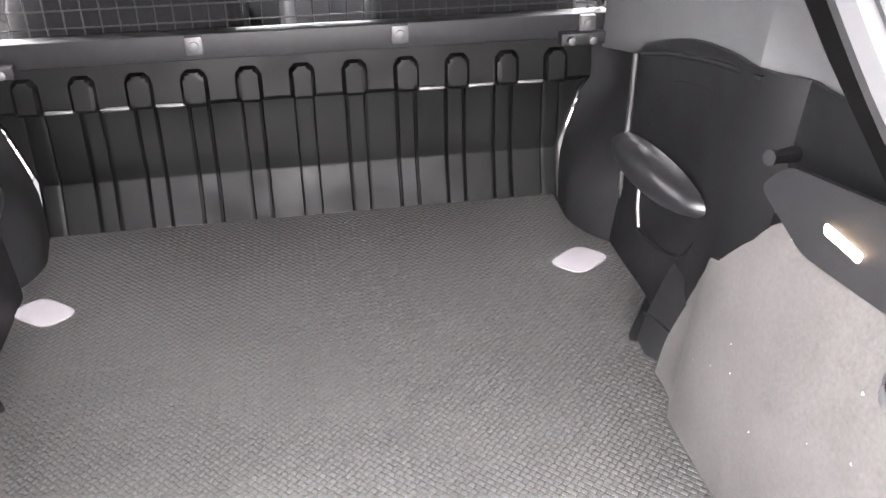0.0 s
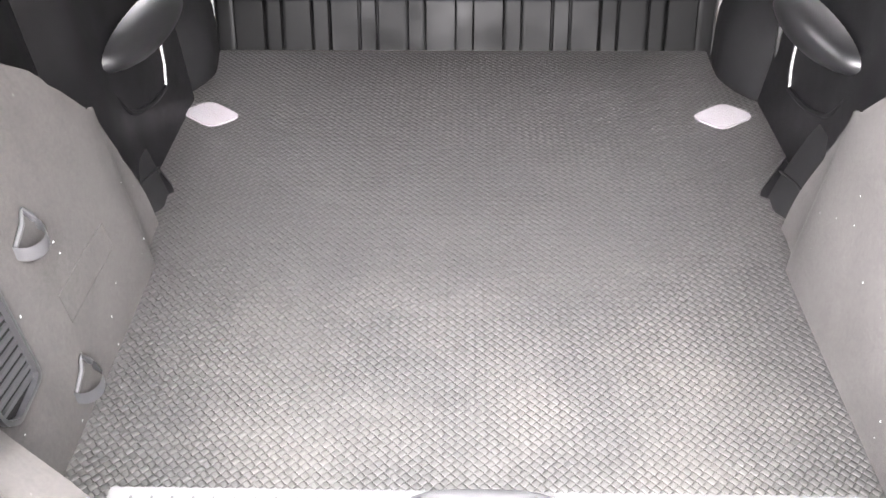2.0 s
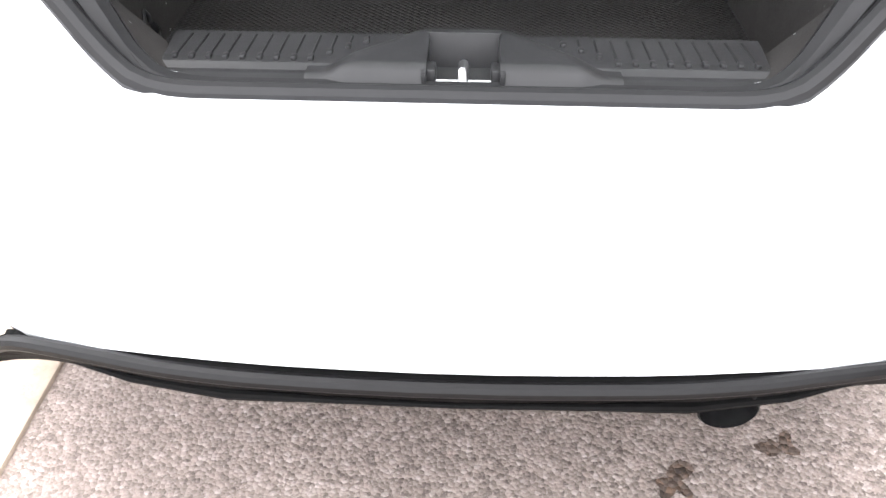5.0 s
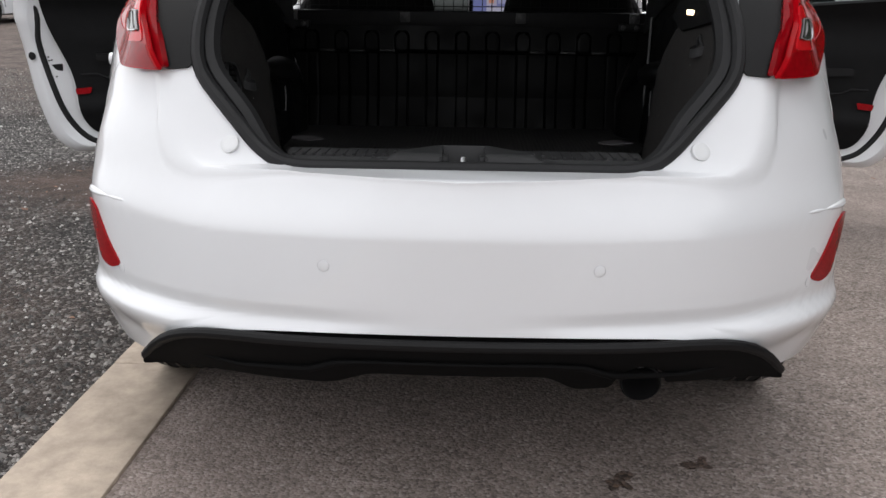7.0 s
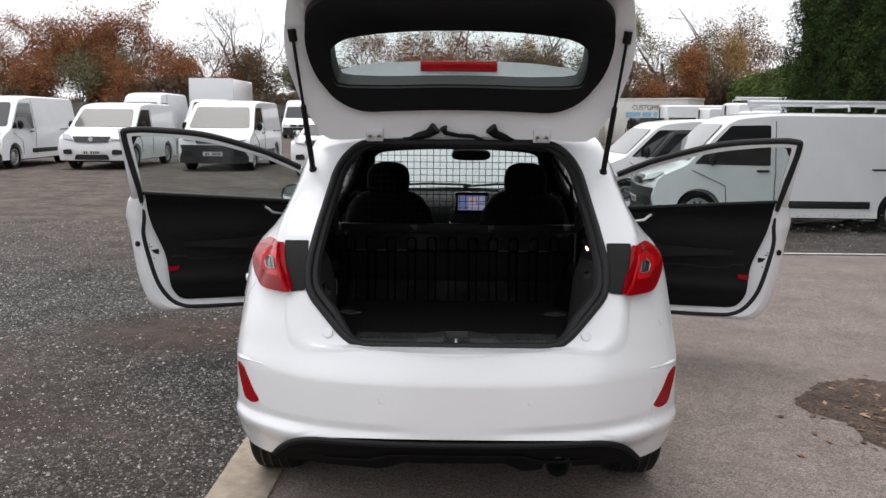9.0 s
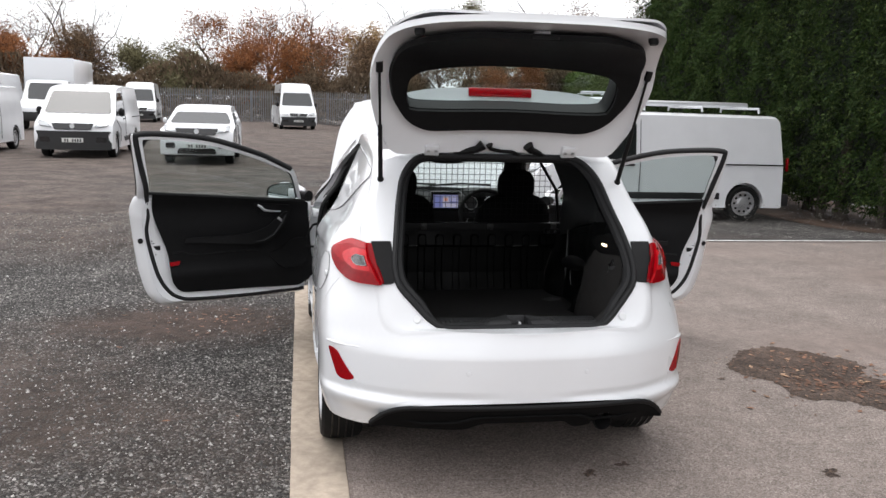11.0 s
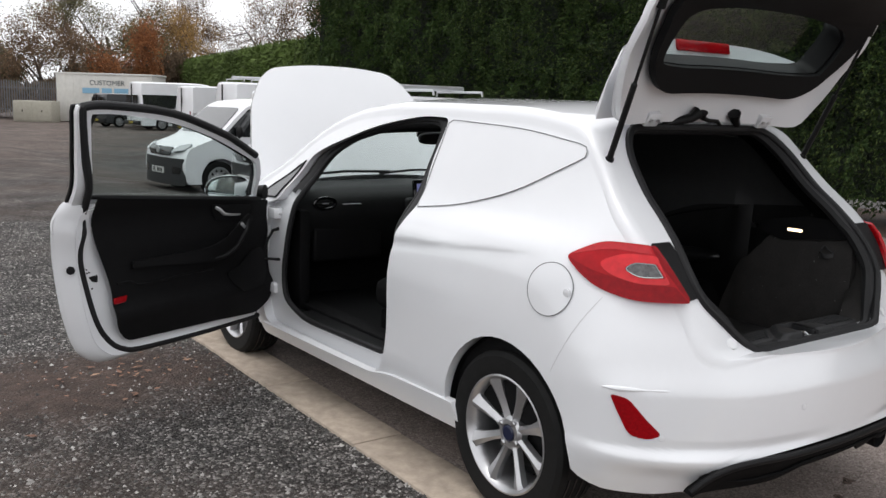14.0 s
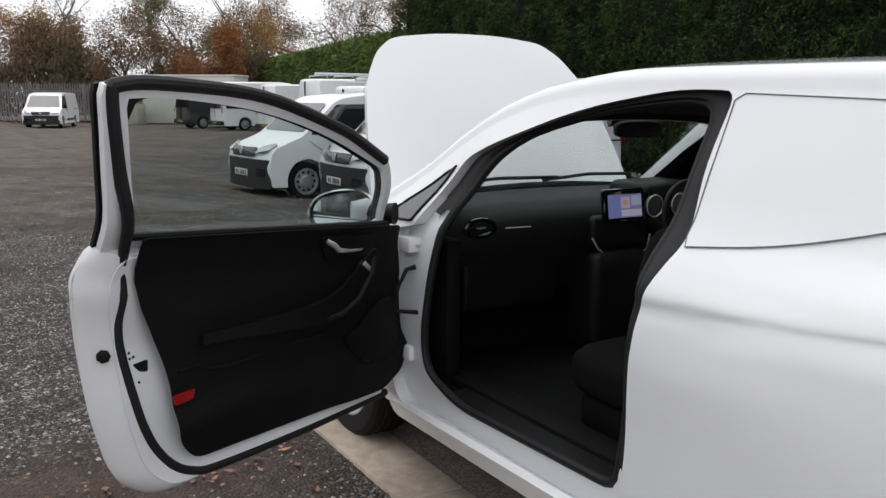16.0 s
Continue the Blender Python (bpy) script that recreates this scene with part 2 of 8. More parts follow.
def step01(t):
    """A soft rise from 0 to 1."""
    t = max(0.0, min(1.0, t))
    return t * t * (3 - 2 * t)


def finish(bm, angle=32):
    bmesh.ops.remove_doubles(bm, verts=bm.verts, dist=1e-5)
    bmesh.ops.recalc_face_normals(bm, faces=bm.faces)
    me = bpy.data.meshes.new("mesh")
    bm.to_mesh(me)
    bm.free()
    for p in me.polygons:
        p.use_smooth = True
    me.set_sharp_from_angle(angle=radians(angle))
    return me


def part(name, bm, material, parent=None, label="", angle=32):
    me = bm if isinstance(bm, bpy.types.Mesh) else finish(bm, angle)
    me.name = name
    me.materials.clear()
    me.materials.append(material)
    ob = new(name, me)
    ob.parent = parent
    return tagged(ob, label)


def thing(name, label, category, at=None, group="", kind=""):
    ob = new(name)
    ob.empty_display_size = 0.1
    if at is not None:
        ob.matrix_basis = at
    return tagged(ob, label, category, group, kind)


def box(x0, x1, y0, y1, z0, z1, bevel=0.0, bm=None, segs=2):
    own = bmesh.new()
    bmesh.ops.create_cube(own, size=1)
    for v in own.verts:
        v.co = Vector(((x0 + x1) / 2 + v.co.x * (x1 - x0), (y0 + y1) / 2 + v.co.y * (y1 - y0), (z0 + z1) / 2 + v.co.z * (z1 - z0)))
    if bevel:
        bmesh.ops.bevel(own, geom=own.edges[:], offset=bevel, segments=segs, affect="EDGES", profile=0.5)
    return own if bm is None else merge(bm, own)


def merge(bm, other):
    me = bpy.data.meshes.new("tmp")
    other.to_mesh(me)
    other.free()
    bm.from_mesh(me)
    bpy.data.meshes.remove(me)
    return bm


def moved(bm, m):
    bmesh.ops.transform(bm, matrix=m, verts=bm.verts)
    return bm


def rounded(pts, r=0.03, n=4):
    """A polygon with its corners turned into arcs."""
    out, k = [], len(pts)
    for i in range(k):
        p0, p, p2 = (Vector(pts[j % k][:2]) for j in (i - 1, i, i + 1))
        rr = pts[i][2] if len(pts[i]) > 2 else r
        a, b = p0 - p, p2 - p
        d = min(rr, a.length * 0.48, b.length * 0.48)
        a, b = p + a.normalized() * d, p + b.normalized() * d
        for j in range(n + 1):
            t = j / n
            q = a * (1 - t) ** 2 + p * 2 * t * (1 - t) + b * t * t
            out.append((q.x, q.y))
    return out


def prism(outline, axis, lo, hi):
    """A closed block over a 2D outline, along x (outline in y, z), y (x, z) or z (x, y)."""
    bm = bmesh.new()
    put = {"x": lambda u, v, w: (w, u, v), "y": lambda u, v, w: (u, w, v), "z": lambda u, v, w: (u, v, w)}[axis]
    a = [bm.verts.new(put(u, v, lo)) for u, v in outline]
    b = [bm.verts.new(put(u, v, hi)) for u, v in outline]
    bm.faces.new(a)
    bm.faces.new(b[::-1])
    for i in range(len(a)):
        j = (i + 1) % len(a)
        bm.faces.new((a[i], b[i], b[j], a[j]))
    bmesh.ops.recalc_face_normals(bm, faces=bm.faces)
    return bm


def patch(outline, mapper, cell=0.05, thick=0.0):
    """A sheet over a 2D outline, cut into cells and laid onto a surface by mapper(u, v)."""
    bm = bmesh.new()
    bm.faces.new([bm.verts.new((u, v, 0)) for u, v in outline])
    for ax in (0, 1):
        lo, hi = min(p[ax] for p in outline), max(p[ax] for p in outline)
        for i in range(1, int((hi - lo) / cell) + 1):
            co, no = Vector((0, 0, 0)), Vector((0, 0, 0))
            co[ax], no[ax] = lo + i * (hi - lo) / (int((hi - lo) / cell) + 1), 1
            bmesh.ops.bisect_plane(bm, geom=bm.verts[:] + bm.edges[:] + bm.faces[:], plane_co=co, plane_no=no, dist=1e-6)
    for v in bm.verts:
        v.co = Vector(mapper(v.co.x, v.co.y))
    bm.normal_update()
    if thick:
        bmesh.ops.recalc_face_normals(bm, faces=bm.faces)
        bmesh.ops.solidify(bm, geom=bm.faces[:], thickness=thick)
    return bm


def around(outline, centre, n=96):
    """The outline again, at n even angles round a centre."""
    out, k = [], len(outline)
    for i in range(n):
        a = 2 * math.pi * i / n
        d, best = Vector((math.cos(a), math.sin(a))), None
        for j in range(k):
            p, q = Vector(outline[j]) - Vector(centre), Vector(outline[(j + 1) % k]) - Vector(centre)
            e = q - p
            den = d.x * e.y - d.y * e.x
            if abs(den) < 1e-12:
                continue
            t, s = (p.x * e.y - p.y * e.x) / den, (p.x * d.y - p.y * d.x) / den
            if t > 0 and -1e-9 <= s <= 1 + 1e-9 and (best is None or t > best):
                best = t
        out.append((centre[0] + d.x * best, centre[1] + d.y * best))
    return out


def ring(outer, inner, centre, mapper, thick=0.0, n=96, rows=2):
    """A frame between two outlines, laid onto a surface."""
    a, b = around(outer, centre, n), around(inner, centre, n)
    bm = bmesh.new()
    rws = [[bm.verts.new(mapper(p[0] + (q[0] - p[0]) * r / rows, p[1] + (q[1] - p[1]) * r / rows)) for p, q in zip(a, b)] for r in range(rows + 1)]
    for r in range(rows):
        for i in range(n):
            j = (i + 1) % n
            bm.faces.new((rws[r][i], rws[r][j], rws[r + 1][j], rws[r + 1][i]))
    if thick:
        bmesh.ops.recalc_face_normals(bm, faces=bm.faces)
        bmesh.ops.solidify(bm, geom=bm.faces[:], thickness=thick)
    return bm


def tube(pts, r, closed=False, n=8, bm=None, flat=1.0):
    """A round bar along points; r may be a list; flat squeezes it along its second axis."""
    bm = bm or bmesh.new()
    pts = [Vector(p) for p in pts]
    k, rings, side = len(pts), [], None
    for i, p in enumerate(pts):
        t = (pts[(i + 1) % k] - pts[i - 1]) if closed or 0 < i < k - 1 else (pts[1] - pts[0] if i == 0 else pts[-1] - pts[-2])
        t = t.normalized() if t.length > 1e-9 else Vector((0, 0, 1))
        if side is None:
            side = t.orthogonal().normalized()
        side = (side - t * side.dot(t)).normalized()
        up, rr = t.cross(side), r[i] if isinstance(r, (list, tuple)) else r
        rings.append([bm.verts.new(p + (side * math.cos(2 * math.pi * j / n) + up * flat * math.sin(2 * math.pi * j / n)) * rr) for j in range(n)])
    for i in range(k if closed else k - 1):
        a, b = rings[i], rings[(i + 1) % k]
        for j in range(n):
            bm.faces.new((a[j], a[(j + 1) % n], b[(j + 1) % n], b[j]))
    if not closed:
        bm.faces.new(rings[0][::-1])
        bm.faces.new(rings[-1])
    return bm


def lathe(profile, n=48, axis="x", loop=False):
    """A turned solid; profile in (radius, along); loop: a ring with an open middle."""
    bm = bmesh.new()
    rows = []
    for r, a in profile:
        rows.append([bm.verts.new((a, r * math.cos(2 * math.pi * j / n), r * math.sin(2 * math.pi * j / n)) if axis == "x" else (r * math.cos(2 * math.pi * j / n), r * math.sin(2 * math.pi * j / n), a)) for j in range(n)])
    for a, b in zip(rows, rows[1:] + (rows[:1] if loop else [])):
        for j in range(n):
            bm.faces.new((a[j], a[(j + 1) % n], b[(j + 1) % n], b[j]))
    if not loop:
        bm.faces.new(rows[0])
        bm.faces.new(rows[-1][::-1])
    return bm


def cut(me, *cutters, mode="DIFFERENCE"):
    """The mesh with the cutters taken away (or kept)."""
    ob = new("cut_tmp", me)
    extra = []
    for c in cutters:
        cm = c if isinstance(c, bpy.types.Mesh) else None
        if cm is None:
            cm = bpy.data.meshes.new("c")
            bmesh.ops.recalc_face_normals(c, faces=c.faces)
            c.to_mesh(cm)
            c.free()
        co = new("cutter_tmp", cm)
        extra.append(co)
        md = ob.modifiers.new("b", "BOOLEAN")
        md.operation, md.solver, md.object = mode, "EXACT", co
    bpy.context.view_layer.update()
    got = bpy.data.meshes.new_from_object(ob.evaluated_get(bpy.context.evaluated_depsgraph_get()))
    for o in (ob, *extra):
        bpy.data.objects.remove(o)
    return got


def as_mesh(bm):
    bmesh.ops.recalc_face_normals(bm, faces=bm.faces)
    me = bpy.data.meshes.new("m")
    bm.to_mesh(me)
    bm.free()
    return me


def smooth_mesh(me, angle=30):
    for p in me.polygons:
        p.use_smooth = True
    me.set_sharp_from_angle(angle=radians(angle))
    return me

# ---- the white hatchback van: body surface ----
# half widths of the body along its length (y) at heights z
WIDTHS = [
    (0.20, [(0.07, 0.02), (0.12, 0.30), (0.20, 0.50), (0.30, 0.66), (0.40, 0.76), (0.50, 0.80), (0.82, 0.81), (3.3, 0.81), (3.8, 0.74), (4.02, 0.50), (4.11, 0.05)]),
    (0.33, [(0.07, 0.03), (0.075, 0.12), (0.09, 0.22), (0.12, 0.38), (0.17, 0.54), (0.25, 0.69), (0.33, 0.78), (0.42, 0.835), (0.55, 0.85), (0.82, 0.85), (3.3, 0.85), (3.8, 0.78), (4.02, 0.55), (4.11, 0.05)]),
    (0.405, [(0.07, 0.05), (0.0727, 0.14), (0.08, 0.27), (0.11, 0.45), (0.16, 0.60), (0.24, 0.745), (0.32, 0.812), (0.41, 0.850), (0.55, 0.862), (0.82, 0.862), (3.3, 0.86), (3.8, 0.785), (4.02, 0.55), (4.11, 0.05)]),
    (0.44, [(0.07, 0.04), (0.0753, 0.14), (0.09, 0.26), (0.125, 0.44), (0.175, 0.58), (0.258, 0.735), (0.333, 0.80), (0.42, 0.845), (0.55, 0.86), (0.82, 0.864), (3.3, 0.864), (3.8, 0.79), (4.02, 0.55), (4.11, 0.05)]),
    (0.47, [(0.07, 0.04), (0.074, 0.14), (0.085, 0.26), (0.12, 0.44), (0.17, 0.58), (0.255, 0.735), (0.33, 0.80), (0.42, 0.845), (0.55, 0.86), (0.82, 0.866), (2.0, 0.862), (3.3, 0.866), (3.8, 0.79), (4.02, 0.55), (4.11, 0.05)]),
    (0.60, [(0.07, 0.03), (0.075, 0.135), (0.09, 0.26), (0.12, 0.42), (0.17, 0.57), (0.26, 0.735), (0.364, 0.823), (0.45, 0.852), (0.60, 0.866), (0.82, 0.872), (1.3, 0.866), (2.0, 0.862), (3.3, 0.868), (3.8, 0.79), (4.02, 0.55), (4.11, 0.05)]),
    (0.69, [(0.07, 0.02), (0.0785, 0.13), (0.105, 0.26), (0.14, 0.43), (0.188, 0.572), (0.265, 0.695), (0.36, 0.79), (0.45, 0.84), (0.60, 0.862), (0.82, 0.871), (1.3, 0.868), (2.0, 0.863), (3.3, 0.858), (3.8, 0.78), (4.02, 0.52), (4.11, 0.05)]),
    (0.75, [(0.07, 0.01), (0.0875, 0.135), (0.14, 0.27), (0.175, 0.45), (0.215, 0.58), (0.27, 0.67), (0.36, 0.765), (0.46, 0.825), (0.60, 0.857), (0.82, 0.868), (1.3, 0.868), (2.0, 0.862), (3.3, 0.85), (3.8, 0.77), (4.02, 0.5), (4.11, 0.05)]),
    (0.89, [(0.07, 0.02), (0.15, 0.27), (0.22, 0.50), (0.285, 0.605), (0.36, 0.69), (0.46, 0.765), (0.57, 0.825), (0.70, 0.851), (0.90, 0.853), (1.3, 0.8505), (1.7, 0.848), (2.0, 0.847), (3.3, 0.82), (3.8, 0.74), (4.11, 0.05)]),
    (0.935, [(0.17, 0.13), (0.25, 0.545), (0.32, 0.63), (0.38, 0.69), (0.48, 0.755), (0.585, 0.818), (0.70, 0.840), (0.90, 0.845), (1.3, 0.844), (1.7, 0.842), (2.0, 0.842), (3.3, 0.80), (3.8, 0.72), (4.11, 0.05)]),
    (1.00, [(0.19, 0.20), (0.27, 0.54), (0.32, 0.61), (0.40, 0.685), (0.50, 0.74), (0.60, 0.79), (0.72, 0.816), (0.90, 0.822), (1.3, 0.810), (2.0, 0.807), (2.8, 0.79), (3.3, 0.76), (4.11, 0.05)]),
    (1.10, [(0.28, 0.3), (0.35, 0.575), (0.42, 0.635), (0.52, 0.685), (0.65, 0.72), (0.80, 0.738), (1.2, 0.735), (1.7, 0.735), (2.4, 0.73), (2.9, 0.71), (3.3, 0.68), (4.11, 0.05)]),
    (1.22, [(0.40, 0.42), (0.47, 0.555), (0.55, 0.605), (0.65, 0.645), (0.80, 0.675), (1.2, 0.685), (1.7, 0.685), (2.4, 0.675), (2.9, 0.65), (3.3, 0.6), (4.11, 0.05)]),
    (1.34, [(0.50, 0.4), (0.65, 0.575), (0.753, 0.615), (0.90, 0.63), (1.2, 0.635), (1.7, 0.63), (2.3, 0.61), (2.9, 0.57), (4.11, 0.05)]),
    (1.44, [(0.60, 0.4), (0.72, 0.545), (0.85, 0.575), (1.2, 0.592), (1.7, 0.590), (2.3, 0.55), (2.9, 0.5), (4.11, 0.05)]),
]
LEVELS = [(z, pchip([p[0] for p in c], [p[1] for p in c])) for z, c in WIDTHS]
TOP = pchip([0.07, 0.073, 0.078, 0.085, 0.095, 0.11, 0.13, 0.16, 0.19, 0.25, 0.31, 0.37, 0.45, 0.55, 0.66, 0.74, 0.78, 0.86, 1.2, 1.9, 2.3, 2.55, 2.9, 3.25, 3.45, 3.8, 4.0, 4.08, 4.11],
            [0.709, 0.7105, 0.712, 0.7135, 0.715, 0.717, 0.7195, 0.722, 0.75, 0.865, 0.97, 1.05, 1.13, 1.215, 1.335, 1.42, 1.447, 1.474, 1.509, 1.514, 1.480, 1.412, 1.20, 0.99, 0.93, 0.86, 0.74, 0.62, 0.56])
FLOOR = pchip([0.07, 0.1, 0.13, 0.16, 0.19, 0.22, 0.3, 0.4, 0.47, 0.6, 1.1, 1.2, 1.3, 3.0, 3.6, 4.11], [0.42, 0.412, 0.395, 0.358, 0.306, 0.284, 0.266, 0.268, 0.285, 0.36, 0.25, 0.24, 0.21, 0.21, 0.22, 0.3])


def crease(y, z):
    """Shallow undercut below the shoulder line, running back to the tail lamp."""
    if not 0.66 < y < 1.9:
        return 0.0
    t = min(1.0, (y - 0.66) / 0.26, (1.9 - y) / 0.2)
    d = z - (0.912 + (1.5 - y) * 0.08)
    return 0.0055 * t * t * (3 - 2 * t) * math.exp(-(d / (0.034 if d < 0 else 0.014)) ** 2)


class Row:
    known = {}


def halfwidth(y, z):
    key = round(y, 4)
    if key not in Row.known:
        Row.known[key] = pchip([lv[0] for lv in LEVELS], [lv[1](y) for lv in LEVELS])
    return Row.known[key](z) - crease(y, z)


def swell(y, z):
    """How far the middle of the rear bumper stands out behind the wings."""
    return 0.034 * (1 - step01((y - 0.125) / 0.135)) * (1 - step01((z - 0.60) / 0.11))


def rear_y(x, z):
    """Where the rear face lies at half width x and height z."""
    lo, hi = 0.07, 1.0
    for _ in range(26):
        mid = (lo + hi) / 2
        if halfwidth(mid, z) < abs(x):
            lo = mid
        else:
            hi = mid
    return hi - swell(hi, z)


def section(y, inset=0.0, floor=None, ceiling=None, nside=76):
    top, low = TOP(y) - inset, (FLOOR(y) if floor is None else floor)
    if ceiling is not None:
        top = min(top, ceiling)
    x_top = halfwidth(y, top - 0.05) - inset
    r = max(0.004, min(0.055, x_top * 0.3, (top - low) * 0.3))
    ease = max(0.1, min(1.0, (y - 0.11) / 0.12))
    r = max(0.004, r * ease)
    crown = 0.035 * min(1, x_top / 0.5) * ease
    zc = top - crown * 0.85 - r
    pts = [(0.0, low), (max(halfwidth(y, low) - inset, 0.004) * 0.5, low)]
    for i in range(nside + 1):
        # level rows, crowded together only along the hem
        z = low + (zc - low) * i / nside if floor is not None else max(0.255 + (zc - 0.255) * i / nside, low + 0.0012 * i)
        pts.append((max(halfwidth(y, z) - inset, 0.004), z))
    xe = pts[-1][0]
    for i in range(1, 6):
        a = math.pi / 2 * i / 5
        pts.append((xe - r + r * math.cos(a), zc + r * math.sin(a)))
    xe, ze = pts[-1]
    for i in range(1, 9):
        x = xe * (1 - i / 8)
        pts.append((x, top - (top - ze) * (x / max(xe, 1e-6)) ** 2))
    return pts


def body_solid(stations, inset=0.0, floor=None, ceiling=None):
    bm = bmesh.new()
    rows = []
    for y in stations:
        half = section(y, inset, floor, ceiling)
        full = [(x, z) for x, z in half] + [(-x, z) for x, z in half[-2:0:-1]]
        rows.append([bm.verts.new((x, y, z)) for x, z in full])
    for a, b in zip(rows, rows[1:]):
        for j in range(len(a)):
            k = (j + 1) % len(a)
            bm.faces.new((a[j], a[k], b[k], b[j]))
    # ends closed by strips from side to side
    m = len(rows[0])
    for r in (rows[0], rows[-1]):
        bm.faces.new([r[0], r[1], r[2], r[3], r[m - 3], r[m - 2], r[m - 1]])
        for i in range(3, m // 2):
            ring_ = [r[i], r[i + 1], r[(m - i - 1) % m], r[(m - i) % m]]
            bm.faces.new([q for j, q in enumerate(ring_) if q not in ring_[:j]])
    return as_mesh(bm)


STATIONS = [0.07, 0.073, 0.078, 0.085, 0.095, 0.11, 0.13, 0.15, 0.17, 0.19, 0.205, 0.22, 0.24, 0.26, 0.28, 0.30, 0.33, 0.364, 0.40, 0.44, 0.48, 0.52, 0.56, 0.60, 0.65, 0.70, 0.735, 0.76, 0.78, 0.82, 0.88, 0.96] + [1.05 + 0.1 * i for i in range(25)] + [3.5, 3.6, 3.7, 3.8, 3.88, 3.95, 4.0, 4.04, 4.08, 4.1, 4.11]
HUB_Y, AXLE2_Y, HUB_Z, HUB_X = 0.85, 3.313, 0.308, 0.748

BOOT = rounded([(0.374, 0.713, 0.07), (0.54, 0.888, 0.09), (0.548, 0.97, 0.1), (0.522, 1.13, 0.1), (0.478, 1.33, 0.12), (0.40, 1.415, 0.1), (-0.40, 1.415, 0.1), (-0.478, 1.33, 0.12), (-0.522, 1.13, 0.1), (-0.548, 0.97, 0.1), (-0.54, 0.888, 0.09), (-0.374, 0.713, 0.07)], n=5)
DOORWAY = rounded([(1.70, 0.39, 0.05), (2.50, 0.37, 0.1), (2.695, 0.44, 0.1), (2.715, 0.56, 0.1), (2.69, 0.75, 0.1), (2.655, 0.98, 0.1), (2.575, 1.18, 0.2), (2.42, 1.285, 0.2), (2.08, 1.372, 0.25), (1.75, 1.40, 0.15), (1.645, 1.385, 0.05), (1.648, 1.15, 0.2), (1.668, 0.84, 0.2), (1.665, 0.6, 0.1)])
DOORLINE = rounded([(1.76, 0.285, 0.12), (2.85, 0.285, 0.06), (2.885, 0.60, 0.1), (2.885, 0.93, 0.03), (2.775, 0.955, 0.02), (2.645, 1.195, 0.05), (2.52, 1.25, 0.2), (2.15, 1.37, 0.2), (1.75, 1.425, 0.15), (1.56, 1.42, 0.04), (1.575, 1.25, 0.1), (1.548, 1.06, 0.03), (1.605, 0.92, 0.1), (1.612, 0.72, 0.2), (1.612, 0.52, 0.2), (1.635, 0.38, 0.1)])

car = thing("hatchback_van", "white three-door hatchback van with doors, tailgate and bonnet open", "car")
shell = body_solid(STATIONS)
cavity = body_solid([0.225, 0.28, 0.34, 0.42, 0.5, 0.6, 0.7, 0.78, 0.9, 1.1, 1.4, 1.8, 2.2, 2.5, 2.8, 3.0, 3.2], inset=0.055, floor=0.36)
recess = cut(as_mesh(prism(DOORLINE, "x", -1.0, 1.0)), body_solid(STATIONS[26:-8], inset=0.05))


def arch(y):
    bm = bmesh.new()
    for s in (-1, 1):
        merge(bm, moved(lathe([(0.345, 0.0), (0.345, 0.45)], 40), pose(s * 0.78 - 0.225, y, HUB_Z + 0.015)))
    return bm


windscreen_hole = prism(rounded([(-0.60, 3.17), (0.60, 3.17), (0.50, 2.60), (-0.50, 2.60)], 0.08), "z", 0.8, 2.0)
rear_slot = prism(BOOT, "y", -0.5, 0.9)
shell = cut(shell, cavity, recess, prism(DOORWAY, "x", -1.2, 1.2), rear_slot, arch(HUB_Y), arch(AXLE2_Y), windscreen_hole)
smooth_mesh(shell, 28)


def true_normals(me):
    """Rear and flank take their shading from the body's own surface, not from its facets."""
    base = [Vector(c.vector) for c in me.corner_normals]
    found = {}
    for v in me.vertices:
        x, y, z = v.co
        if y > 1.62 or z < FLOOR(y) + 0.002 or z > TOP(y) - 0.085 * max(0.1, min(1.0, (y - 0.11) / 0.12)) - 0.002 or abs(abs(x) - halfwidth(y, z)) > 0.005:
            continue
        e = 0.002
        y0, y1 = max(0.07, y - e), y + e
        dy = (halfwidth(y1, z) - halfwidth(y0, z)) / (y1 - y0)
        dz = (halfwidth(y, z + e) - halfwidth(y, z - e)) / (2 * e)
        k = max(-1.0, min(1.0, x / 0.05))
        found[v.index] = Vector((k, -dy, -dz)).normalized()
    for p in me.polygons:
        for li in p.loop_indices:
            n = found.get(me.loops[li].vertex_index)
            if n is not None and n.dot(p.normal) > 0.62:
                base[li] = n
    # the bumper swells out; its normals turn with it
    e = 0.001
    for li, loop in enumerate(me.loops):
        x, y, z = me.vertices[loop.vertex_index].co
        if y < 0.3:
            p = 1 - (swell(y + e, z) - swell(y - e, z)) / (2 * e)
            q = -(swell(y, z + e) - swell(y, z - e)) / (2 * e)
            n = base[li]
            base[li] = Vector((n.x, n.y / p, n.z - q * n.y / p)).normalized()
    for v in me.vertices:
        if v.co.y < 0.3:
            v.co.y -= swell(v.co.y, v.co.z)
    me.normals_split_custom_set([tuple(n) for n in base])


true_normals(shell)
body = part("body", shell, WHITE, car, "white painted body shell")


def side_map(s, off=0.0):
    return lambda y, z: (s * (halfwidth(y, z) + off), y, z)


def boot_face(x, z):
    """The sloping rim that the opening is cut into."""
    lo, hi = 0.12, 0.85
    for _ in range(24):
        mid = (lo + hi) / 2
        if TOP(mid) - 0.03 * min(1, (abs(x) / 0.55)) ** 2 < z:
            lo = mid
        else:
            hi = mid
    return hi


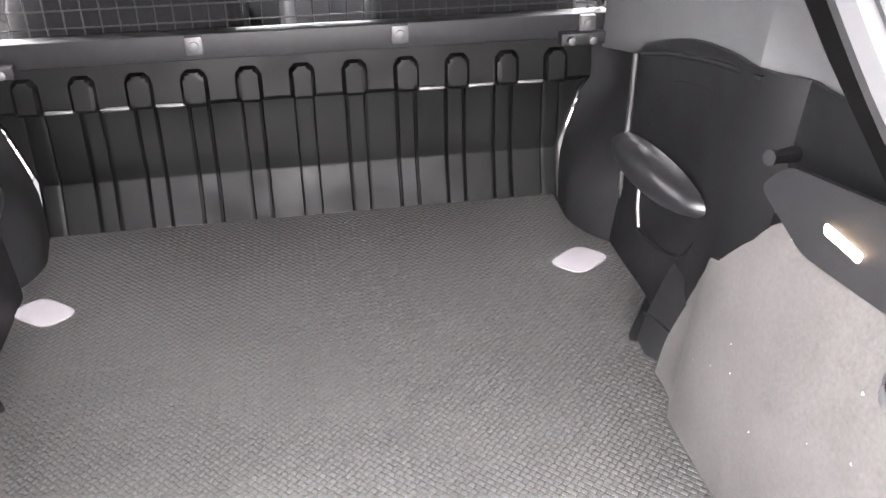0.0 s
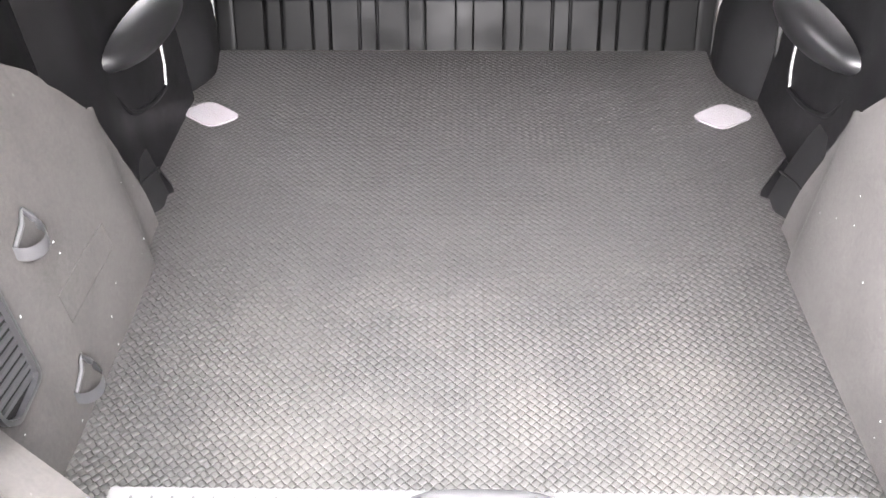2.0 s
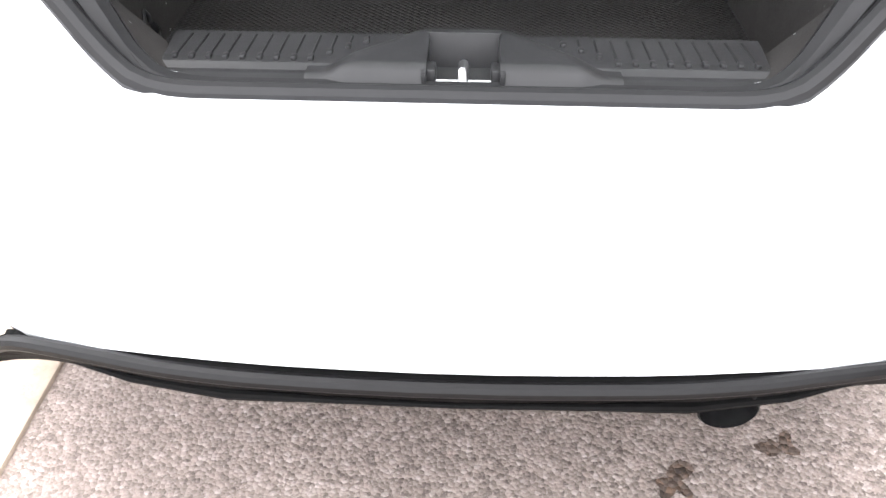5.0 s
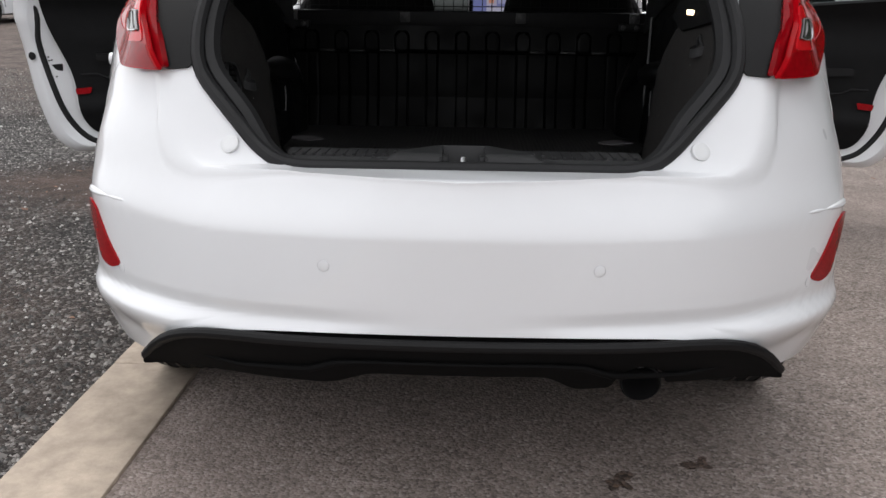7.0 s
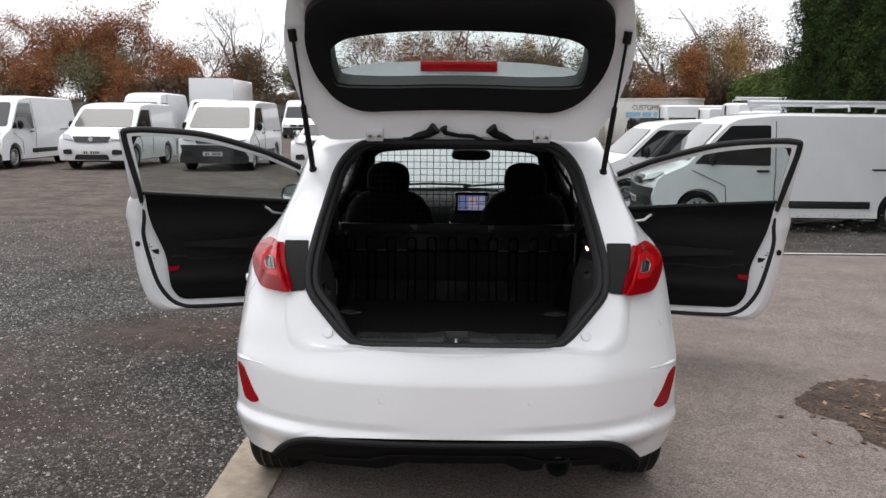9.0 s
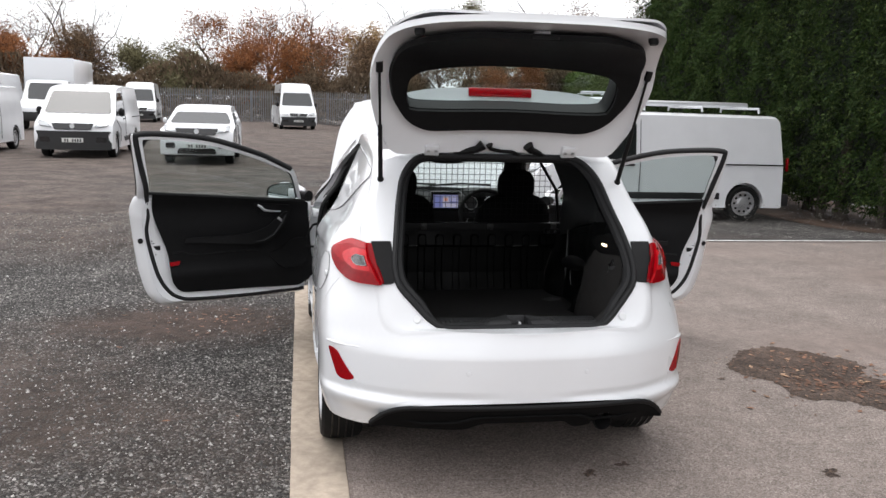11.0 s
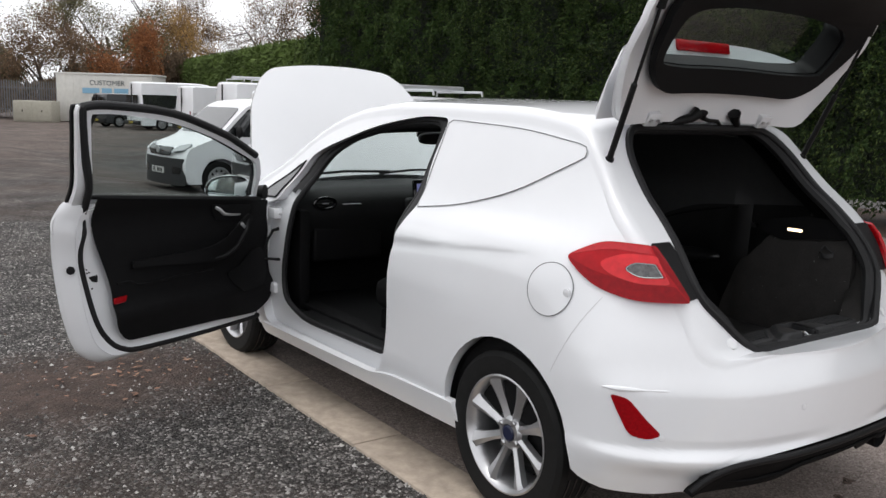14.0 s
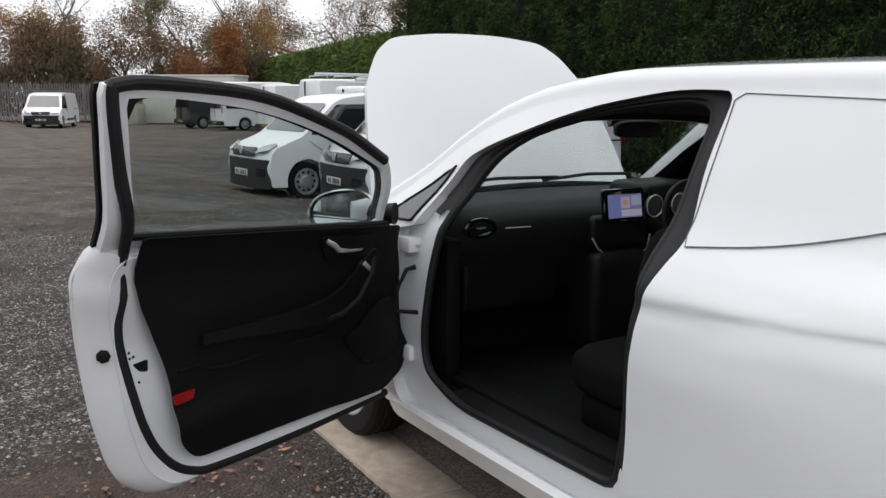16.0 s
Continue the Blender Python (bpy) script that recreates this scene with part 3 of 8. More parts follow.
# black arch linings inside the wheel openings
for y in (HUB_Y, AXLE2_Y):
    for s in (-1, 1):
        bm = bmesh.new()
        n = 24
        rows = []
        for xx in (0.835, 0.57):
            rows.append([bm.verts.new((s * xx, y + 0.336 * math.cos(a), HUB_Z + 0.015 + 0.336 * math.sin(a))) for a in (math.radians(-12 + 204 * i / n) for i in range(n + 1))])
        inner = [bm.verts.new((s * 0.57, y + 0.05 * math.cos(a), HUB_Z + 0.015 + 0.05 * math.sin(a))) for a in (math.radians(-12 + 204 * i / n) for i in range(n + 1))]
        rows.append(inner)
        for a, b in zip(rows, rows[1:]):
            for i in range(n):
                bm.faces.new((a[i], a[i + 1], b[i + 1], b[i]))
        bmesh.ops.solidify(bm, geom=bm.faces[:], thickness=0.004)
        part("arch_liner", bm, BLACK, car, "black plastic wheel arch liner")

# rear quarter: blanked side window, fuel flap, lamps, reflectors
QUARTER = rounded([(1.552, 1.414, 0.01), (1.05, 1.395, 0.2), (0.74, 1.35, 0.06), (0.72, 1.31, 0.05), (1.0, 1.165, 0.12), (1.30, 1.085, 0.2), (1.548, 1.054, 0.01)])
# lamp outlines in y, z
def lamp_map(s, off):
    """The lens stands proud of the wing towards its inner edge."""
    def m(y, z):
        t = max(0.0, min(1.0, (0.46 - y) / 0.16))
        return (s * (halfwidth(y, z) + off + 0.024 * t * t * (3 - 2 * t)), y - 0.012 * t, z)
    return m


LAMP = rounded([(0.615, 1.0, 0.02), (0.53, 1.056, 0.04), (0.385, 1.056, 0.01), (0.318, 0.965, 0.03), (0.262, 0.887, 0.012), (0.40, 0.885, 0.05), (0.50, 0.915, 0.04)])
PALERED = mat("pale_red_lens", (0.44, 0.007, 0.012), 0.16, coat=0.3, spec=0.3, vary=0.15, scale=60)
GUIDERED = mat("bright_red_guide", (0.62, 0.010, 0.017), 0.14, coat=0.3, spec=0.3, vary=0.12, scale=40)
DARKRED = mat("smoked_red_lens", (0.24, 0.0015, 0.005), 0.2, coat=0.12, spec=0.15, vary=0.15, scale=60)
SMOKE = mat("smoked_clear_lens", (0.05, 0.05, 0.052), 0.15, coat=1.0, vary=0.5, scale=60)
for s in (-1, 1):
    part("blanked_side_window", patch(QUARTER, side_map(s, 0.003), 0.06, 0.004), WHITE, car, "white blanking panel over the rear side window")
    q = around(QUARTER, (1.1, 1.25), 120)
    part("window_seam", tube([side_map(s, 0.0045)(*p) for p in q], 0.0017, closed=True, n=6), SEAM, car, "thin seam round the blanked window")
    lamp = part("tail_lamp", patch(LAMP, lamp_map(s, 0.012), 0.025, 0.012), RED, car, "red wraparound tail lamp")
    LENS = rounded([(0.432, 0.978, 0.02), (0.408, 1.0, 0.02), (0.354, 1.0, 0.004), (0.328, 0.961, 0.004), (0.385, 0.957, 0.02)])
    part("light_guide", ring(rounded([(0.515, 0.992, 0.03), (0.445, 1.026, 0.03), (0.358, 1.026, 0.01), (0.310, 0.940, 0.01), (0.39, 0.936, 0.03), (0.47, 0.955, 0.03)]), [(0.38 + (p[0] - 0.38) * 1.1, 0.98 + (p[1] - 0.98) * 1.1) for p in LENS], (0.38, 0.98), lamp_map(s, 0.0145), 0.004, 64), GUIDERED, lamp, "bright red light guide round the lens")
    part("reversing_lens", patch(LENS, lamp_map(s, 0.0165), 0.02, 0.005), SMOKE, lamp, "smoked clear reversing lens")
    part("lens_rim", tube([lamp_map(s, 0.017)(*p) for p in around(LENS, (0.38, 0.98), 40)], 0.0018, closed=True, n=6), CLEARLENS, lamp, "clear lens rim")
    part("lens_reflector", patch(rounded([(0.383, 0.997, 0.004), (0.374, 0.997, 0.004), (0.345, 0.965, 0.004), (0.354, 0.965, 0.004)]), lamp_map(s, 0.019), 0.02, 0.004), SMOKE, lamp)
    part("lamp_brow", patch(rounded([(0.605, 1.003, 0.01), (0.53, 1.052, 0.03), (0.388, 1.052, 0.006), (0.370, 1.030, 0.006), (0.50, 1.034, 0.03)]), lamp_map(s, 0.0135), 0.03, 0.005), PALERED, lamp, "paler upper strip of the lens")
    part("lamp_lower_edge", patch(rounded([(0.604, 0.998, 0.004), (0.50, 0.957, 0.03), (0.40, 0.940, 0.04), (0.300, 0.936, 0.004), (0.266, 0.890, 0.004), (0.40, 0.888, 0.05), (0.50, 0.917, 0.04)]), lamp_map(s, 0.0135), 0.03, 0.005), DARKRED, lamp, "darker lower edge of the lens")
    part("reflector", patch(rounded([(0.365, 0.60, 0.01), (0.318, 0.595, 0.02), (0.238, 0.482, 0.015), (0.265, 0.468, 0.012), (0.31, 0.475, 0.02)]), side_map(s, 0.006), 0.03, 0.01), DEEPRED, car, "red bumper reflector")
    part("lamp_bracket", patch(rounded([(0.648, 1.058, 0.008), (0.556, 1.058, 0.008), (0.553, 0.97, 0.03), (0.552, 0.893, 0.01), (0.610, 0.888, 0.01)]), (lambda k: lambda x, z: (k * x, max(rear_y(x, z), boot_face(x, z)) - 0.008, z))(s), 0.02, 0.004), BLACK, car, "black lamp mounting bracket")
    part("lamp_return", patch(rounded([(0.665, 1.054, 0.01), (0.645, 1.054, 0.01), (0.628, 0.97, 0.03), (0.602, 0.893, 0.01), (0.63, 0.890, 0.01), (0.665, 0.96, 0.02)]), (lambda k: lambda x, z: (k * x, max(rear_y(x, z), boot_face(x, z)) - 0.022, z))(s), 0.02, 0.012), DARKRED, lamp)
    # pressed edge over the reflector
    part("bumper_brow", tube([side_map(s, -0.002)(0.395 - 0.20 * t, 0.618 + 0.006 * t) for t in [i / 12 for i in range(13)]], [0.001 + 0.0075 * math.sin(math.pi * min(1, i / 8 + 0.1)) if i < 8 else 0.004 - 0.0007 * (i - 8) for i in range(13)], n=8), WHITE, car)
flap = part("fuel_flap", patch([(0.648 + 0.090 * math.cos(a * math.pi / 20), 0.882 + 0.086 * math.sin(a * math.pi / 20)) for a in range(40)], side_map(-1, 0.003), 0.03, 0.004), WHITE, car, "round white fuel flap")
part("flap_seam", tube([side_map(-1, 0.003)(0.648 + 0.092 * math.cos(a * math.pi / 24), 0.882 + 0.088 * math.sin(a * math.pi / 24)) for a in range(48)], 0.0014, closed=True, n=6), SEAM, car)
part("finger_pull", moved(lathe([(0.004, -0.006), (0.014, -0.004), (0.014, 0.004), (0.004, 0.006)], 16), pose(*side_map(-1, 0.004)(0.575, 0.882))), WHITE, flap)

# rear bumper: sensors, lower grey-black diffuser, pipe
for x in (-0.72, -0.258, 0.258, 0.72):
    z = 0.55 if abs(x) < 0.5 else 0.475
    y = rear_y(x, z)
    nx, nz = (rear_y(x + 0.01, z) - rear_y(x - 0.01, z)) / 0.02, (rear_y(x, z + 0.01) - rear_y(x, z - 0.01)) / 0.02
    out = Vector((nx, -1, nz)).normalized()
    part("parking_sensor", moved(lathe([(0.0105, -0.004), (0.0105, 0.0005), (0.009, 0.0009)], 24), Matrix.Translation((x, y, z)) @ out.to_track_quat("X", "Z").to_matrix().to_4x4()), WHITE, car, "round white parking sensor")
    part("sensor_ring", moved(lathe([(0.0107, -0.004), (0.0118, 0.0004), (0.0107, 0.0006)], 24, loop=True), Matrix.Translation((x, y, z)) @ out.to_track_quat("X", "Z").to_matrix().to_4x4()), SATIN, car)
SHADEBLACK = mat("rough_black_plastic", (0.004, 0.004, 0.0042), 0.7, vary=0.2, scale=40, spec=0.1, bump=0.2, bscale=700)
DIFF = rounded([(-0.668, 0.295, 0.02), (-0.60, 0.368, 0.05), (-0.53, 0.394, 0.06), (-0.42, 0.402, 0.1), (0.42, 0.402, 0.1), (0.53, 0.394, 0.06), (0.60, 0.368, 0.05), (0.668, 0.295, 0.02), (0.50, 0.285, 0.03), (0.418, 0.288, 0.01), (0.405, 0.33, 0.02), (0.362, 0.352, 0.03), (0.32, 0.33, 0.02), (0.305, 0.278, 0.01), (0.235, 0.272, 0.02), (0.175, 0.315, 0.02), (-0.18, 0.315, 0.02), (-0.26, 0.275, 0.03), (-0.45, 0.28, 0.05)])
lip_z = pchip([0.0, 0.42, 0.49, 0.55, 0.61, 0.66], [0.402, 0.401, 0.398, 0.388, 0.358, 0.305])
diffuser = part("diffuser", patch(DIFF, lambda x, z: (x, rear_y(x, 0.40) - 0.010 + 0.8 * max(0, lip_z(abs(x)) - 0.012 - z), z), 0.03, 0.03), SHADEBLACK, car, "black plastic lower bumper diffuser")
part("diffuser_lip", tube([(x, rear_y(x, 0.40) - 0.008 + 0.1 * max(0, 0.385 - lip_z(abs(x))), lip_z(abs(x))) for x in [-0.655 + 0.0262 * i for i in range(51)]], 0.011, n=10), BLACK, diffuser)
for s in (-1, 1):
    part("diffuser_ridge", tube([(s * x, rear_y(x, 0.40) - 0.014 + 0.8 * max(0, 0.385 - z), z) for x, z in ((0.58, 0.335), (0.44, 0.318), (0.30, 0.325), (0.24, 0.352), (0.18, 0.357), (0.0, 0.357))], [0.003, 0.006, 0.008, 0.007, 0.005, 0.004], n=8), SHADEBLACK, diffuser)
    bx = 0.462
    by = max(rear_y(bx, 0.742), boot_face(bx, 0.742)) - 0.002
    part("bump_stop", moved(lathe([(0.019, -0.006), (0.019, 0.0005), (0.015, 0.0025), (0.009, 0.002)], 20), Matrix.Translation((s * bx, by, 0.752)) @ Vector((s * 0.25, -0.8, 0.55)).to_track_quat("X", "Z").to_matrix().to_4x4()), mat("white_rubber_stop", (0.74, 0.75, 0.76), 0.5), car, "pale round bump stop")
part("exhaust_pipe", moved(lathe([(0.034, -0.30), (0.039, -0.28), (0.041, 0.0), (0.038, 0.003), (0.035, -0.05), (0.006, -0.1)], 28), pose(0.362, 0.105, 0.301, 0, 6, -90)), DARKMETAL, car, "blackened steel exhaust tail pipe")
part("underbody", box(-0.56, 0.56, 0.40, 3.9, 0.205, 0.3, 0.03), SHADEBLACK, car, "black underbody")
part("rear_axle_beam", tube([(-0.6, HUB_Y + 0.05, 0.27), (0, HUB_Y + 0.12, 0.24), (0.6, HUB_Y + 0.05, 0.27)], 0.045), BLACK, car)
for s in (-1, 1):
    part("side_skirt", patch(rounded([(1.14, 0.345, 0.01), (1.10, 0.235, 0.03), (2.9, 0.215, 0.05), (2.92, 0.275, 0.03), (1.75, 0.30, 0.2), (1.6, 0.335, 0.1)]), side_map(s, 0.012), 0.12, 0.03), WHITE, car, "white side skirt under the door")
    part("sill_trim", patch(rounded([(1.72, -0.06), (2.60, -0.06), (2.58, 0.035), (1.72, 0.05)], 0.02), (lambda k: lambda y, w: (k * (0.745 + w), y, 0.385))(s), 0.1, 0.012), BLACK, car, "black plastic sill tread")
# seam between rear wing and bumper
for s in (-1, 1):
    part("bumper_seam", tube([side_map(s, 0.0003)(0.60 - 0.13 * t, 0.615 + 0.27 * t) for t in [i / 16 for i in range(17)]], 0.0009, n=6), mat("faint_gap", (0.58, 0.58, 0.59), 0.6), car)

# boot opening: rubber seal
boot_path = around(BOOT, (0, 1.05), 160)


rim = [(x * 1.0, max(0.178, boot_face(x, z) - 0.004), z) for x, z in boot_path]
part("boot_seal", tube(rim, 0.0145, closed=True, n=10), SEAL, car, "black rubber boot seal")
part("boot_flange", tube([(x * 0.965, y + 0.028, z * 0.985 + 0.016 - 0.018 * max(0, min(1, (0.80 - z) / 0.05))) for x, y, z in rim], [0.022 - 0.004 * max(0, min(1, (0.80 - p[2]) / 0.05)) for p in rim], closed=True, n=8), SEAL, car)
bm = bmesh.new()
inner = [[bm.verts.new((x * k, y + d, 1.05 + (z - 1.05) * k)) for x, y, z in rim] for k, d in ((0.992, 0.012), (0.972, 0.03), (0.965, 0.13))]
for r0, r1 in zip(inner, inner[1:]):
    for i in range(160):
        j = (i + 1) % 160
        if min(rim[i][2], rim[j][2]) > 1.06:
            bm.faces.new((r0[i], r0[j], r1[j], r1[i]))
bmesh.ops.delete(bm, geom=[v for v in bm.verts if not v.link_faces], context="VERTS")
bmesh.ops.solidify(bm, geom=bm.faces[:], thickness=0.003)
part("opening_trim", bm, LINER, car, "black trim round the boot opening")


# ---- wheels ----
def wheel(name, side):
    w = thing(name, "", "")
    prof = [(0.205, -0.085), (0.245, -0.098), (0.285, -0.098), (0.302, -0.085), (0.309, -0.06), (0.311, 0.0), (0.309, 0.06), (0.302, 0.085), (0.285, 0.098), (0.245, 0.098), (0.212, 0.09), (0.205, 0.08)]
    tyre = part("tyre", lathe(prof, 72, loop=True), RUBBER, w, "black road tyre")
    for g in (-0.05, -0.018, 0.018, 0.05):
        part("tread_groove", lathe([(0.3, g - 0.005), (0.3125, g - 0.004), (0.3125, g + 0.004), (0.3, g + 0.005)], 60, loop=True), GLOSSBLACK, tyre)
    rim = part("rim", lathe([(0.19, -0.09), (0.206, -0.085), (0.196, 0.03), (0.20, 0.07), (0.216, 0.088), (0.219, 0.094), (0.213, 0.096), (0.203, 0.086), (0.192, 0.06), (0.185, 0.02), (0.184, -0.08)], 64, loop=True), ALLOY, w, "silver alloy rim")
    for i in range(8):
        bm = bmesh.new()
        rows = []
        for r, hw, x in ((0.045, 0.017, 0.062), (0.09, 0.016, 0.066), (0.14, 0.019, 0.074), (0.18, 0.026, 0.082), (0.203, 0.034, 0.084)):
            rows.append([bm.verts.new(p) for p in ((x - 0.03, -hw, r), (x - 0.004, -hw, r), (x + 0.004, -hw * 0.25, r), (x - 0.01, hw, r), (x - 0.03, hw, r))])
        for a, b in zip(rows, rows[1:]):
            for j in range(5):
                bm.faces.new((a[j], a[(j + 1) % 5], b[(j + 1) % 5], b[j]))
        bm.faces.new(rows[0])
        bm.faces.new(rows[-1])
        part("spoke", moved(bm, pose(0, 0, 0, i * 45 + 9)), ALLOY, w)
    part("hub", lathe([(0.02, 0.03), (0.062, 0.03), (0.062, 0.058), (0.05, 0.068), (0.034, 0.07), (0.03, 0.062)], 40), ALLOY, w)
    part("centre_cap", lathe([(0.01, 0.06), (0.029, 0.062), (0.03, 0.070), (0.024, 0.074)], 32), mat("navy_cap", (0.01, 0.014, 0.04), 0.3), w, "dark blue centre cap")
    for i in range(4):
        part("wheel_nut", moved(lathe([(0.011, 0.05), (0.012, 0.072), (0.008, 0.076)], 6), pose(0, 0.05 * math.cos(math.pi * (i / 2 + 0.25)), 0.05 * math.sin(math.pi * (i / 2 + 0.25)))), STEEL, w)
    part("brake_drum", lathe([(0.05, -0.06), (0.135, -0.05), (0.135, 0.0), (0.12, 0.015), (0.05, 0.02)], 40), DARKMETAL, w)
    part("barrel", lathe([(0.02, -0.07), (0.183, -0.07), (0.183, -0.05), (0.02, -0.05)], 40), DARKMETAL, w)
    w.parent = car
    return w


base_wheel = wheel("wheel", 1)
base_wheel["label"] = "silver eight-spoke alloy wheel"
base_wheel.matrix_basis = pose(HUB_X, HUB_Y, HUB_Z, 0, 0, 0)
for x, y, turn in ((-HUB_X, HUB_Y, 180), (HUB_X, AXLE2_Y, 0), (-HUB_X, AXLE2_Y, 180)):
    copy_thing(base_wheel, pose(x, y, HUB_Z, 14, 0, turn))

# ---- glazing, bonnet ----
part("windscreen", patch(rounded([(-0.62, 3.19), (0.62, 3.19), (0.52, 2.58), (-0.52, 2.58)], 0.08), lambda x, y: (x, y, TOP(y) - 0.035 * (x / 0.62) ** 2 - 0.012), 0.1, 0.005), SCREENGLASS, car, "clear windscreen")
BON = rounded([(-0.71, 0.0, 0.05), (0.71, 0.0, 0.05), (0.69, 0.28, 0.2), (0.63, 0.56, 0.08), (0.53, 0.718, 0.03), (0.43, 0.795, 0.05), (0.18, 0.82, 0.15), (-0.18, 0.82, 0.15), (-0.42, 0.795, 0.05), (-0.51, 0.718, 0.03), (-0.60, 0.56, 0.08), (-0.66, 0.28, 0.2)])
bonnet = part("bonnet", patch(BON, lambda x, s: (x, s, 0.05 * math.sin(min(1, s / 0.83) * math.pi * 0.55) - 0.05 * (x / 0.66) ** 2 * (0.4 + 0.6 * s)), 0.08, 0.03), WHITE, car, "white bonnet propped wide open")
bonnet.matrix_basis = pose(0, 3.30, 0.985, 57, 0, 0)
part("cowl", patch(rounded([(-0.64, 3.16), (0.64, 3.16), (0.60, 3.36), (-0.60, 3.36)], 0.04), lambda x, y: (x, y, TOP(min(y, 3.25)) + 0.006 - 0.035 * (x / 0.62) ** 2), 0.1, 0.02), BLACK, car, "black cowl panel")
for x0, x1 in ((-0.5, 0.1), (0.05, 0.52)):
    part("wiper", tube([(x0, 3.16, 1.045), ((x0 + x1) / 2, 3.14, 1.065), (x1, 3.12, 1.06)], 0.008, n=6), BLACK, car, "black wiper arm")


# ---- side doors, 70 degrees open ----
WINDOW = rounded([(2.762, 0.955, 0.01), (2.648, 1.162, 0.012), (2.37, 1.286, 0.3), (2.06, 1.374, 0.3), (1.76, 1.404, 0.2), (1.640, 1.402, 0.012), (1.71, 1.045, 0.01)])
INSET = rounded([(2.776, 0.945, 0.01), (2.658, 1.170, 0.012), (2.372, 1.296, 0.3), (2.06, 1.384, 0.3), (1.76, 1.414, 0.2), (1.626, 1.412, 0.012), (1.696, 1.02, 0.01)])
FRAME = rounded([(2.790, 0.94, 0.01), (2.668, 1.188, 0.015), (2.375, 1.322, 0.3), (2.06, 1.411, 0.3), (1.76, 1.440, 0.2), (1.572, 1.436, 0.02), (1.640, 1.02, 0.01)])
LOWER = rounded([(1.80, 0.285, 0.12), (2.84, 0.285, 0.06), (2.875, 0.60, 0.1), (2.875, 0.945, 0.02), (1.632, 1.03, 0.03), (1.608, 0.92, 0.04), (1.632, 0.80, 0.08), (1.665, 0.54, 0.2), (1.705, 0.40, 0.05), (1.73, 0.345, 0.05)])
INNER = rounded([(1.90, 0.378, 0.09), (2.78, 0.352, 0.06), (2.87, 0.44, 0.05), (2.85, 0.56, 0.1), (2.80, 0.952, 0.02), (1.712, 1.046, 0.01), (1.735, 0.88, 0.15), (1.835, 0.64, 0.1), (1.84, 0.47, 0.1)])


def flowing(pts, n=6):
    """More points along a smooth curve through the given ones."""
    out, k = [], len(pts)
    for i in range(k - 1):
        p0, p1, p2, p3 = (Vector(pts[max(0, min(k - 1, j))]) for j in (i - 1, i, i + 1, i + 2))
        for j in range(n):
            t = j / n
            out.append(0.5 * (2 * p1 + (p2 - p0) * t + (2 * p0 - 5 * p1 + 4 * p2 - p3) * t * t + (3 * p1 - p0 - 3 * p2 + p3) * t ** 3))
    return out + [Vector(pts[-1])]


LEAN = pchip([0.3, 0.67, 1.03, 1.42], [0.06, 0.066, 0.05, 0.104])
LEAN_FAR = pchip([0.3, 0.67, 1.03, 1.42], [0.002, 0.006, 0.019, 0.046])


